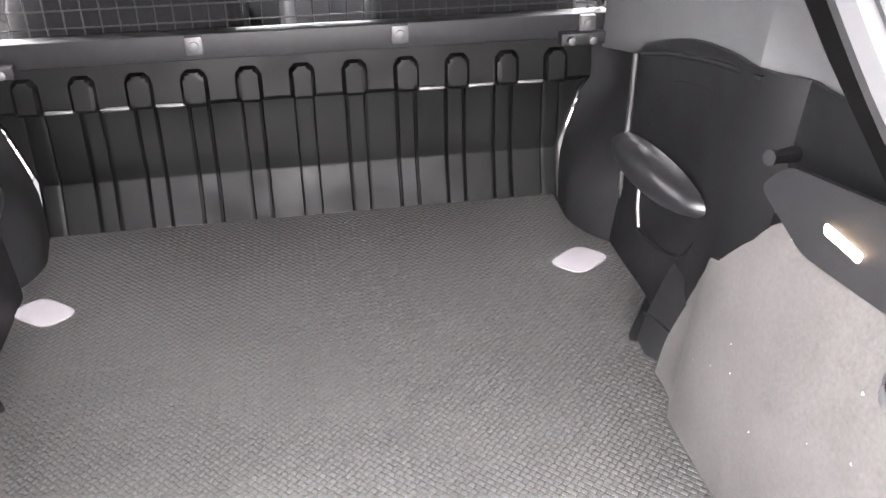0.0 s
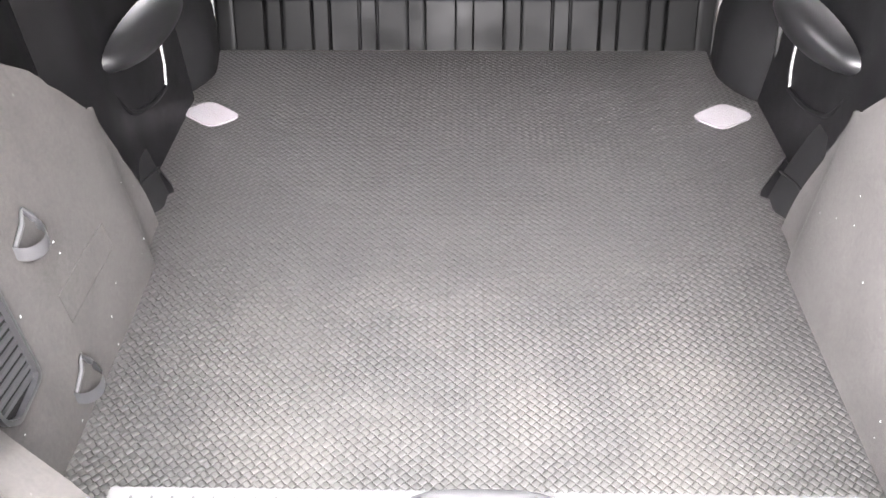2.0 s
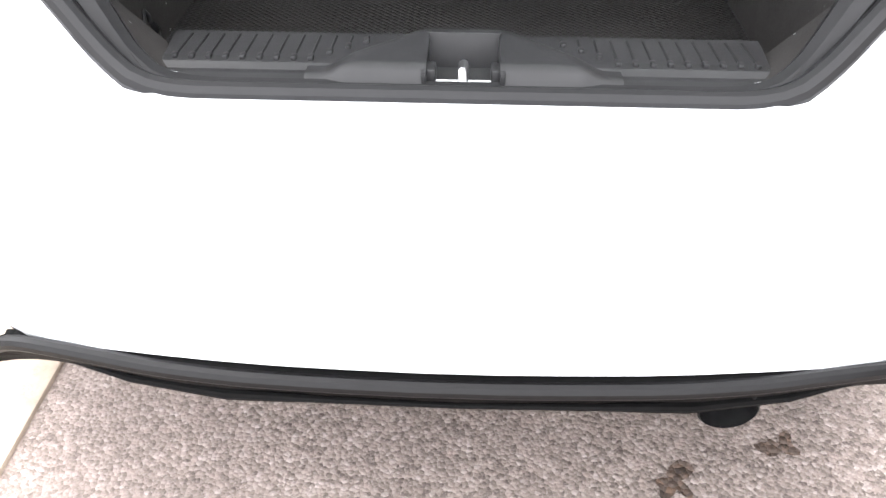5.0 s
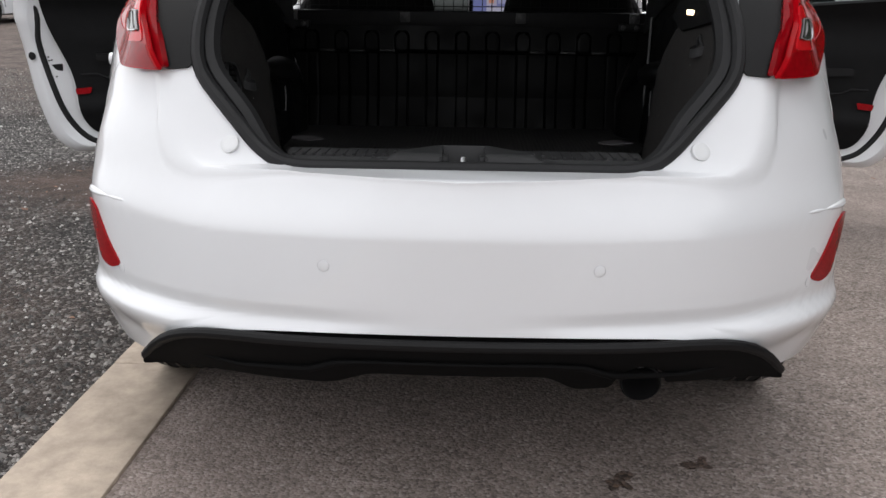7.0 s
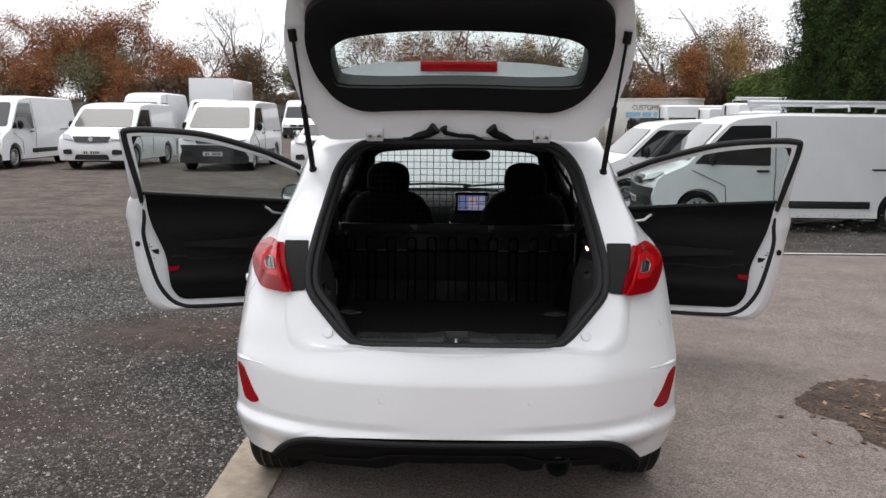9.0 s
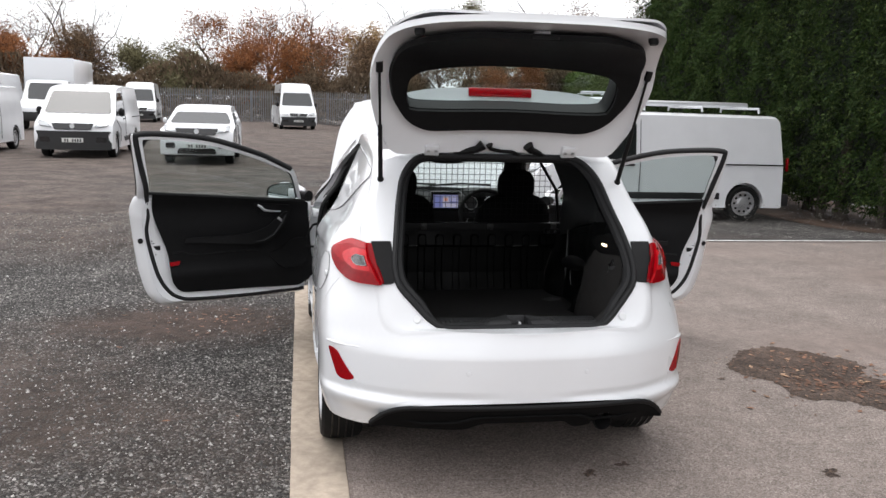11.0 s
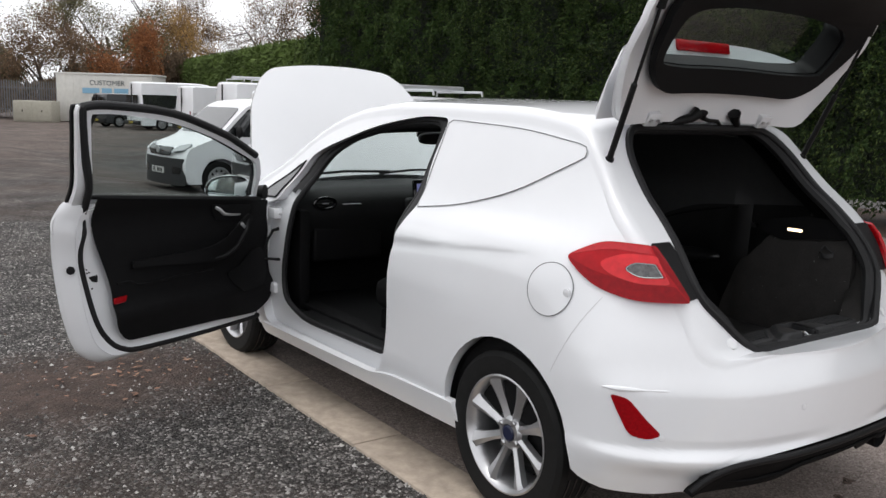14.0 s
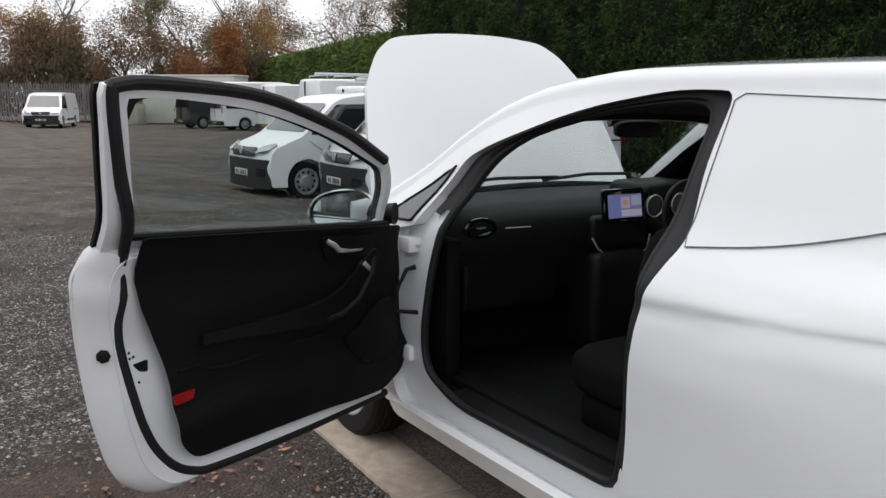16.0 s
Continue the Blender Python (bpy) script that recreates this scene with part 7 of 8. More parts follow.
# ---- parked vans ----
VANTYRE = RUBBER
VANTRIM = mat("grey_black_bumper", (0.013, 0.013, 0.014), 0.6, vary=0.15, scale=10)
VANRIM = mat("steel_wheel", (0.38, 0.38, 0.39), 0.45, metal=0.5)
HEADLAMP = mat("headlamp_glass", (0.42, 0.44, 0.45), 0.12, metal=0.5, coat=1.0)
PLATE = mat("number_plate_white", (0.6, 0.6, 0.58), 0.5)
PLATEY = mat("number_plate_yellow", (0.55, 0.42, 0.05), 0.5)
INKBAR = mat("plate_bar", (0.02, 0.02, 0.02), 0.5)
DARKPAINT = mat("black_van_paint", (0.025, 0.025, 0.027), 0.3, coat=0.8)


def hull(side, width, tumble, waist, bow=0.05):
    """A vehicle body: the side outline (y, z) swept across, leaning in above the waist and bowed at both ends."""
    bm = bmesh.new()
    ys = [p[0] for p in side]
    y0, y1 = min(ys), max(ys)
    rows = []
    for f in (-1, -0.985, -0.94, -0.8, -0.45, 0, 0.45, 0.8, 0.94, 0.985, 1):
        edge = max(0, (abs(f) - 0.9) / 0.1)
        row = []
        for y, z in side:
            w = width / 2 * (1 - tumble * max(0, z - waist))
            pull = 1 - 0.03 * edge
            yy = (y - (y0 + y1) / 2) * (1 - bow * f * f * abs(2 * (y - (y0 + y1) / 2) / (y1 - y0)) ** 3) + (y0 + y1) / 2
            zz = waist + (z - waist) * (1 - 0.045 * edge * (1 if z > waist else 0.25)) - (0.012 * f * f if z > waist + 0.3 else 0)
            row.append(bm.verts.new((f * w * (1 if abs(f) < 0.99 else 1.0), yy * 1.0, zz)))
        rows.append(row)
    n = len(side)
    for a, b in zip(rows, rows[1:]):
        for j in range(n):
            bm.faces.new((a[j], a[(j + 1) % n], b[(j + 1) % n], b[j]))
    bm.faces.new(rows[0])
    bm.faces.new(rows[-1][::-1])
    return bm


def van(label, at, length=4.9, width=1.92, height=1.92, nose=0.62, screen=0.75, bonnet_z=1.08, roof_round=0.12, paint=None, dark_bumper=True, rear_glass=False, side_glass=False, lamps="front", rack=False, wheel_r=0.325, category="van", name="panel_van", wheelbase=0.62, overhang=0.86, tum=0.14):
    """A van on its own origin: front towards +y, standing on z = 0."""
    paint = paint or VANWHITE
    v = thing(name, label, category, at)
    L, H, waist = length / 2, height, min(1.0, bonnet_z)
    g = 0.24
    side = rounded([(-L, g, 0.05), (L - 0.06, g, 0.05), (L, 0.55, 0.1), (L - 0.06, 0.86, 0.15), (L - nose, bonnet_z, 0.12), (L - nose - screen, H - 0.08, 0.2), (L - nose - screen - 0.7, H, 0.3), (-L + 0.12, H - 0.02, roof_round), (-L + 0.02, 1.0, 0.3)], n=4)
    fy, ry = L - overhang, L - overhang - wheelbase * length
    bmv = hull(side, width, tum, waist)
    cuts = []
    arches = bmesh.new()
    for y in (fy, ry):
        for s in (-1, 1):
            merge(arches, moved(lathe([(wheel_r + 0.045, 0.0), (wheel_r + 0.045, 0.3)], 28), pose(s * (width / 2 - 0.1) - 0.15, y, wheel_r + 0.01)))
    me = cut(as_mesh(bmv), arches)
    part("body", smooth_mesh(me, 35), paint, v)

    def wide(z):
        return width / 2 * (1 - tum * max(0, z - waist))

    def flat(outline, s, mat_, nm, off=0.004, th=0.012, lab=""):
        return part(nm, patch(rounded(outline, 0.04), lambda y, z: (s * (wide(z) + off), y, z), 0.25, th), mat_, v, lab)

    ws0, ws1 = L - nose, L - nose - screen
    belt = bonnet_z + 0.02
    # glazing
    def bowed(y, f):
        return y * (1 - 0.05 * f * f * abs(y / L) ** 3)

    def front_y(z):
        best = -L
        for (ya, za), (yb, zb) in zip(side, side[1:] + side[:1]):
            if min(za, zb) <= z <= max(za, zb) and abs(zb - za) > 1e-6:
                best = max(best, ya + (yb - ya) * (z - za) / (zb - za))
        return best
    zt = min(H - 0.20, bonnet_z + 0.78)
    part("windscreen", patch(rounded([(-wide(belt) * 0.88, belt + 0.05), (wide(belt) * 0.88, belt + 0.05), (wide(zt) * 0.84, zt), (-wide(zt) * 0.84, zt)], 0.08), lambda x, z: (x, bowed(front_y(z), x / wide(z)) + 0.012, z + 0.002), 0.08, 0.014), DARKGLASS, v, "dark windscreen")
    for s in (-1, 1):
        flat([(front_y(belt) - 0.14, belt + 0.0), (front_y(zt) - 0.10, zt - 0.02), (ws1 - 0.62, zt - 0.01), (ws1 - 0.62, belt - 0.02)], s, DARKGLASS, "cab_window")
        part("door_seam", tube([(s * (wide(z) + 0.002), ws1 - 0.70, z) for z in (0.36, 0.7, 1.0, 1.3, H - 0.14)], 0.006, n=5), BLACK, v)
        part("door_seam", tube([(s * (wide(z) + 0.002), y, z) for y, z in ((fy - 0.45, 0.4), (fy - 0.42, 0.75), (ws0 - 0.12, 1.0))], 0.006, n=5), BLACK, v)
        part("door_handle", box(s * wide(0.95) - 0.02, s * wide(0.95) + 0.02, ws1 - 0.60, ws1 - 0.40, 0.98, 1.015, 0.01), BLACK, v, "black door handle")
        if not side_glass and length > 4.5:
            part("slide_rail", box(s * (wide(1.05) - 0.01), s * (wide(1.05) + 0.006), -L + 0.12, -L + 1.35, 1.02, 1.045, 0.004) if s > 0 else box(s * (wide(1.05) + 0.006), s * (wide(1.05) - 0.01), -L + 0.12, -L + 1.35, 1.02, 1.045, 0.004), BLACK, v)
            part("side_moulding", box(min(s * (wide(0.5) - 0.01), s * (wide(0.5) + 0.018)), max(s * (wide(0.5) - 0.01), s * (wide(0.5) + 0.018)), ry + 0.5, fy - 0.95, 0.40, 0.52, 0.012), VANTRIM, v, "dark side moulding")
        if side_glass:
            flat([(ws1 - 0.80, zt), (ws1 - 1.9, zt), (ws1 - 1.9, belt + 0.05), (ws1 - 0.80, belt)], s, DARKGLASS, "side_window")
            flat([(ws1 - 2.0, zt), (-L + 0.25, zt), (-L + 0.25, belt + 0.05), (ws1 - 2.0, belt + 0.05)], s, DARKGLASS, "side_window")
        mh = bmesh.new()
        bmesh.ops.create_icosphere(mh, subdivisions=2, radius=1)
        for q in mh.verts:
            q.co = Vector((q.co.x * 0.085, q.co.y * 0.06, q.co.z * 0.12)) * (0.7 if category == "car" else 1.0)
        part("door_mirror", moved(mh, pose(s * (wide(belt) + (0.05 if category == "car" else 0.09)), ws0 - 0.42, belt + 0.09)), paint if category == "car" else BLACK, v, "small door mirror")
        part("headlamp", patch(rounded([(0.52, 0.80), (0.86, 0.86), (0.88, 0.98), (0.60, 0.92)], 0.04), lambda x, z: (s * x * width / 1.92, bowed(L, x / 0.96) + 0.012 - max(0, z - 0.84) * 1.25 - 0.05 * (x / 0.9) ** 8, z), 0.06, 0.04), HEADLAMP, v, "clear headlamp")
        part("fog_lamp_bezel", patch(rounded([(0.55, 0.42), (0.82, 0.42), (0.82, 0.54), (0.58, 0.56)], 0.05), lambda x, z: (s * x * width / 1.92, bowed(L, x / 0.96) + 0.022 - 0.03 * (x / 0.9) ** 6, z), 0.1, 0.02), GLOSSBLACK, v)
        part("tail_lamp", box(min(s * (wide(1.0) - 0.11), s * (wide(1.0) - 0.06)), max(s * (wide(1.0) - 0.11), s * (wide(1.0) - 0.06)), -L + 0.0, -L + 0.05, 0.92, 1.16, 0.02), DARKRED, v, "red tail lamp")
    part("grille", patch(rounded([(-0.44, 0.74), (0.44, 0.74), (0.52, 0.90), (-0.52, 0.90)], 0.03), lambda x, z: (x, bowed(L, 2 * x / width) + 0.004 - max(0, z - 0.84) * 0.6, z), 0.1, 0.02), GLOSSBLACK, v, "black grille")
    part("badge", moved(lathe([(0.06, -0.004), (0.06, 0.01)], 20), pose(0, L + 0.008, 0.83, 0, 0, 90)), SATIN, v, "plain silver badge")
    bump_h = 0.70 if dark_bumper else 0.42
    if not dark_bumper:
        part("lower_grille", patch(rounded([(-0.48, 0.28), (0.48, 0.28), (0.42, 0.42), (-0.42, 0.42)], 0.05), lambda x, z: (x, bowed(L, 2 * x / width) + 0.008, z), 0.08, 0.012), GLOSSBLACK, v, "black lower grille")
    else:
        part("front_bumper", patch(rounded([(-wide(0.5) * 0.97, 0.22), (wide(0.5) * 0.97, 0.22), (wide(0.5) * 0.97, bump_h), (-wide(0.5) * 0.97, bump_h)], 0.06), lambda x, z: (x, bowed(L, 2 * x / width) + 0.012 - 0.05 * (abs(2 * x) / width) ** 8, z), 0.08, 0.05), VANTRIM, v, "dark plastic front bumper")
    part("rear_bumper", box(-wide(0.5) * 0.96, wide(0.5) * 0.96, -L - 0.04, -L + 0.10, 0.28, 0.50, 0.03), VANTRIM, v, "dark rear bumper")
    for yy, m_ in ((L + 0.022, PLATE), (-L - 0.05, PLATEY)):
        z = 0.47 if yy > 0 else 0.40
        pl = part("number_plate", box(-0.26, 0.26, yy - 0.008, yy + 0.008, z - 0.055, z + 0.055, 0.004), m_, v, "number plate with unreadable dark bars")
        for k in range(7):
            if k != 4:
                part("plate_bar", box(-0.215 + k * 0.062, -0.175 + k * 0.062, (yy + 0.006 if yy > 0 else yy - 0.011), (yy + 0.011 if yy > 0 else yy - 0.006), z - 0.036, z + 0.036), INKBAR, pl)
    part("rear_seam", box(-0.006, 0.006, -L - 0.004, -L + 0.06, 0.5, H - 0.12), BLACK, v)
    if rear_glass:
        for s in (-1, 1):
            part("rear_window", patch(rounded([(0.10, 1.15), (wide(1.2) * 0.80, 1.15), (wide(zt) * 0.80, zt - 0.03), (0.10, zt - 0.03)], 0.05), lambda x, z: (s * x, -L + 0.016 + 0.1 * (z - 1.0) / max(0.5, H - 1.1) - 0.03, z), 0.2, 0.03), DARKGLASS, v, "dark rear window")
    if rack:
        for k in range(3):
            y = -L + 0.6 + k * 1.1
            part("roof_bar", tube([(-wide(H) * 0.9, y, H + 0.02), (-wide(H) * 0.88, y, H + 0.10), (wide(H) * 0.88, y, H + 0.10), (wide(H) * 0.9, y, H + 0.02)], 0.022, n=8), SATIN, v, "silver roof bar")
        part("pipe_tube", tube([(0.3, -L + 0.3, H + 0.16), (0.3, -L + 3.0, H + 0.16)], 0.055, n=10), SATIN, v, "silver roof pipe carrier")
    part("underside", box(-wide(0.4) * 0.8, wide(0.4) * 0.8, -L + 0.3, L - 0.3, 0.20, 0.42, 0.05), BLACK, v)
    w0 = None
    for y in (fy, ry):
        for s in (-1, 1):
            w = part("tyre", moved(lathe([(wheel_r - 0.10, -0.09), (wheel_r - 0.03, -0.105), (wheel_r, -0.08), (wheel_r + 0.004, 0), (wheel_r, 0.08), (wheel_r - 0.03, 0.105), (wheel_r - 0.10, 0.09)], 32, loop=True), pose(s * (width / 2 - 0.135), y, wheel_r)), VANTYRE, v, "black tyre")
            hubc = part("wheel_disc", moved(lathe([(wheel_r - 0.105, -0.05), (wheel_r - 0.10, 0.085), (wheel_r - 0.125, 0.088), (wheel_r - 0.14, 0.05), (0.11, 0.06), (0.08, 0.085), (0.03, 0.088)], 28), pose(s * (width / 2 - 0.135), y, wheel_r, 0, 0, 0 if s > 0 else 180)), VANRIM, v, "grey steel wheel")
            for k in range(10):
                a = k * math.pi / 5
                part("wheel_hole", moved(lathe([(0.022, -0.004), (0.022, 0.004)], 8), pose(s * (width / 2 - 0.135 + 0.062), y + 0.155 * wheel_r / 0.325 * math.cos(a), wheel_r + 0.155 * wheel_r / 0.325 * math.sin(a))), GLOSSBLACK, hubc)
    return v


def stand(x, y, heading):
    return pose(x, y, lie(x, y), 0, 0, heading)


van("white panel van parked side-on with sliding rails", stand(5.6, 12.3, 89), 4.96, 1.92, 1.94, wheelbase=0.655, rack=True)
van("small white panel van with a dark grey bumper", stand(4.55, 14.8, 94), 4.25, 1.83, 1.82, nose=0.7, screen=0.7, bonnet_z=1.08, wheelbase=0.63, overhang=0.78)
van("small white panel van facing the yard, parked in a row", stand(-9.75, 22.8, 180), 4.4, 1.86, 1.84, nose=0.75, dark_bumper=False, wheelbase=0.62)
van("white panel van with a dark bumper, parked in a row", stand(-6.45, 22.8, 180), 4.6, 1.92, 1.92, wheelbase=0.65)
van("long white panel van parked at the end of the row", stand(-12.95, 22.6, 180), 5.0, 1.98, 2.0, wheelbase=0.6)
van("tall white panel van parked behind the row", stand(-14.3, 39.0, 180), 5.4, 2.0, 2.5, bonnet_z=1.25, wheelbase=0.62)
van("tall white panel van with a dark bumper by the fence", stand(-10.3, 56.5, 184), 5.4, 2.05, 2.5, bonnet_z=1.25, wheelbase=0.62)
van("white minibus with dark windows by the fence", stand(-0.7, 49.5, 186), 5.6, 2.05, 2.6, bonnet_z=1.25, side_glass=True, wheelbase=0.62)
van("white panel van with a black bumper by the fence", stand(4.4, 54.5, 160), 5.0, 1.95, 1.97, wheelbase=0.62)
van("small white hatchback parked in the yard", stand(-3.2, 20.8, 180), 4.04, 1.74, 1.47, nose=1.0, screen=0.85, tum=0.42, bonnet_z=0.93, dark_bumper=False, side_glass=False, wheelbase=0.617, category="car", name="hatchback")
van("black panel van seen from behind", stand(12.8, 50.5, -80), 4.6, 1.9, 1.9, paint=DARKPAINT, rear_glass=True, wheelbase=0.62)
van("tall white minibus with dark windows seen from behind", stand(14.1, 46.5, -85), 5.6, 2.05, 2.55, side_glass=True, rear_glass=True, wheelbase=0.62)
van("tall white panel van seen from behind", stand(14.3, 40.0, -85), 5.2, 2.0, 2.35, wheelbase=0.62)
van("long tall white panel van seen from behind", stand(13.2, 32.0, -85), 5.4, 2.05, 2.45, wheelbase=0.62, rack=True)
van("white panel van with roof bars in the bay row", stand(11.5, 25.0, -85), 5.2, 2.0, 2.1, wheelbase=0.62, rack=True)

# box lorry behind the row
lorry = thing("box_lorry", "white box-bodied lorry with a tall load box", "lorry", stand(-11.7, 40.5, 180))
part("load_box", box(-1.05, 1.05, -3.2, 0.9, 0.75, 3.2, 0.06), VANWHITE, lorry, "white load box")
part("box_rim", box(-1.07, 1.07, 0.86, 0.92, 0.72, 3.22, 0.02), SATIN, lorry)
part("cab", hull(rounded([(0.9, 0.5, 0.05), (2.5, 0.5, 0.1), (2.5, 1.0, 0.15), (1.9, 1.3, 0.12), (1.3, 2.2, 0.2), (0.9, 2.25, 0.1)], n=4), 1.95, 0.1, 1.2), VANWHITE, lorry, "white cab")
part("windscreen", patch(rounded([(-0.8, 1.36), (0.8, 1.36), (0.7, 2.08), (-0.7, 2.08)], 0.08), lambda x, z: (x, 1.9 - 0.6 * (z - 1.3) / 0.9 + 0.03 - 0.06 * x * x, z), 0.2, 0.02), DARKGLASS, lorry)
part("bumper", box(-0.95, 0.95, 2.35, 2.56, 0.4, 0.8, 0.04), VANTRIM, lorry)
part("chassis", box(-0.5, 0.5, -3.0, 2.0, 0.45, 0.78, 0.03), BLACK, lorry)
for y in (1.9, -1.9):
    for s in (-1, 1):
        part("tyre", moved(lathe([(0.2, -0.1), (0.3, -0.11), (0.34, 0), (0.3, 0.11), (0.2, 0.1)], 28), pose(s * 0.85, y, 0.34)), RUBBER, lorry)

# ---- yard store, cabinet, fence ----
CREAM = mat("cream_cabin_paint", (0.62, 0.61, 0.57), 0.6, vary=0.06, scale=4, blotch=0.08)
BEIGE = mat("beige_cabinet", (0.42, 0.40, 0.33), 0.7, vary=0.08, scale=5, blotch=0.1)
SIGNBLUE = mat("sign_blue", (0.22, 0.42, 0.58), 0.6)
SIGNDARK = mat("sign_dark", (0.03, 0.05, 0.06), 0.6)
CAB = stand(13.6, 58.0, -38)
cabin = thing("site_cabin", "cream site cabin with a customer sign", "cabin", CAB)
part("shell", box(-3.1, 3.1, -1.25, 1.25, 0.05, 3.05, 0.03), CREAM, cabin)
part("roof_edge", box(-3.15, 3.15, -1.3, 1.3, 3.02, 3.14, 0.03), CREAM, cabin)
for k in range(13):
    part("wall_rib", box(-3.0 + k * 0.5, -2.97 + k * 0.5, -1.262, -1.25, 0.1, 3.0), CREAM, cabin)
curve = bpy.data.curves.new("sign_text", "FONT")
curve.body, curve.size, curve.align_x = "CUSTOMER", 0.44, "CENTER"
tmp = new("text_tmp", curve)
bpy.context.view_layer.update()
tme = bpy.data.meshes.new_from_object(tmp.evaluated_get(bpy.context.evaluated_depsgraph_get()))
bpy.data.objects.remove(tmp)
tme.transform(pose(0.2, -1.272, 2.38, 90, 0, 0))
part("sign_lettering", tme, SIGNDARK, cabin, "dark capital lettering")
for k, (x0, x1) in enumerate(((-1.4, -0.3), (-0.15, 0.5), (0.65, 1.6))):
    part("sign_band", box(x0, x1, -1.275, -1.265, 1.85, 2.2), SIGNBLUE, cabin, "pale blue sign band")
cabinet = thing("steel_cabinet", "beige steel utility cabinet on the ground", "cabinet", stand(9.0, 58.0, -36))
part("carcass", box(-1.2, 1.2, -0.6, 0.6, 0.0, 1.3, 0.03), BEIGE, cabinet)
for x in (-0.6, 0.6):
    dr = part("door", box(x - 0.57, x + 0.57, -0.63, -0.60, 0.08, 1.24, 0.01), BEIGE, cabinet)
    part("handle", box(x - 0.02, x + 0.02, -0.66, -0.63, 0.6, 0.75, 0.005), DARKMETAL, dr)

PALISADE = mat("galvanised_fence", (0.20, 0.20, 0.20), 0.6, metal=0.3, vary=0.2, scale=3)
pale = bmesh.new()
for pts in ([(-0.035, 0), (0.035, 0), (0.035, 2.25), (0, 2.4), (-0.035, 2.25)],):
    merge(pale, prism(pts, "y", -0.008, 0.008))
pale_me = finish(pale)
pale_me.materials.append(PALISADE)


def fence(x0, y0, x1, y1, gap=0.155):
    f = tagged(new("palisade_fence"), "grey galvanised palisade fence round the yard", "fence", kind="structure")
    d = Vector((x1 - x0, y1 - y0))
    n, a = int(d.length / gap), math.degrees(math.atan2(d.y, d.x))
    f.matrix_basis = pose(x0, y0, -0.1, 0, 0, a)
    for z in (0.45, 1.85):
        part("rail", box(0, d.length, 0.02, 0.06, z, z + 0.06), PALISADE, f)
    for k in range(int(d.length / 2.75) + 1):
        part("fence_post", box(k * 2.75 - 0.05, k * 2.75 + 0.05, 0.06, 0.14, 0, 2.3), PALISADE, f)
    for k in range(min(n, 290)):
        ob = new("pale", pale_me)
        ob.parent = f
        ob.matrix_basis = pose(k * gap, 0, 0)


fence(-62, 57.5, -20, 59.5)
fence(-20, 59.5, 16.0, 63.0)

# ---- hedges and trees ----
# pale specks put highlights on the leaf tips into the colour
HEDGE = mat("conifer_green", (0.022, 0.042, 0.0105), 0.75, vary=0.6, scale=1.8, blotch=0.35, spec=0.15, speck=(34, 0.72, (0.10, 0.13, 0.035)))
HEDGE2 = mat("clipped_hedge_green", (0.085, 0.125, 0.030), 0.75, vary=0.4, scale=2.0, blotch=0.25, spec=0.25)
# the core's near-black green paints in the shade deep inside the hedges
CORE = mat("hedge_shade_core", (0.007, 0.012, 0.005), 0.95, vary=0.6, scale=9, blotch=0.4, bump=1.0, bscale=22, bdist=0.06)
BARK = mat("dark_bark", (0.05, 0.04, 0.032), 0.9, vary=0.3, scale=20, bump=0.6, bscale=60, bdist=0.01)


def foliage(name, centre_fn, count, size, seed, material, label, category, up=0.4):
    """Many small leaf blades; centre_fn(rnd) gives a place and an outward direction."""
    r = np.random.RandomState(seed)
    rr = random.Random(seed)
    vs, fs = np.zeros((count * 3, 3)), np.arange(count * 3).reshape(-1, 3)
    for i in range(count):
        p, o = centre_fn(rr)
        s = size * (0.5 + rr.random())
        d = Vector((o[0] + rr.gauss(0, 0.45), o[1] + rr.gauss(0, 0.45), o[2] + rr.gauss(up, 0.45))).normalized()
        w = d.cross(Vector((rr.gauss(0, 1), rr.gauss(0, 1), rr.gauss(0, 1)))).normalized()
        a = Vector(p)
        vs[i * 3], vs[i * 3 + 1], vs[i * 3 + 2] = a - w * s * 0.30, a + w * s * 0.30, a + d * s * 1.8
    me = bpy.data.meshes.new(name)
    me.from_pydata(vs.tolist(), [], fs.tolist())
    ob = part(name, me, material)
    return tagged(ob, label, category, kind="stuff")


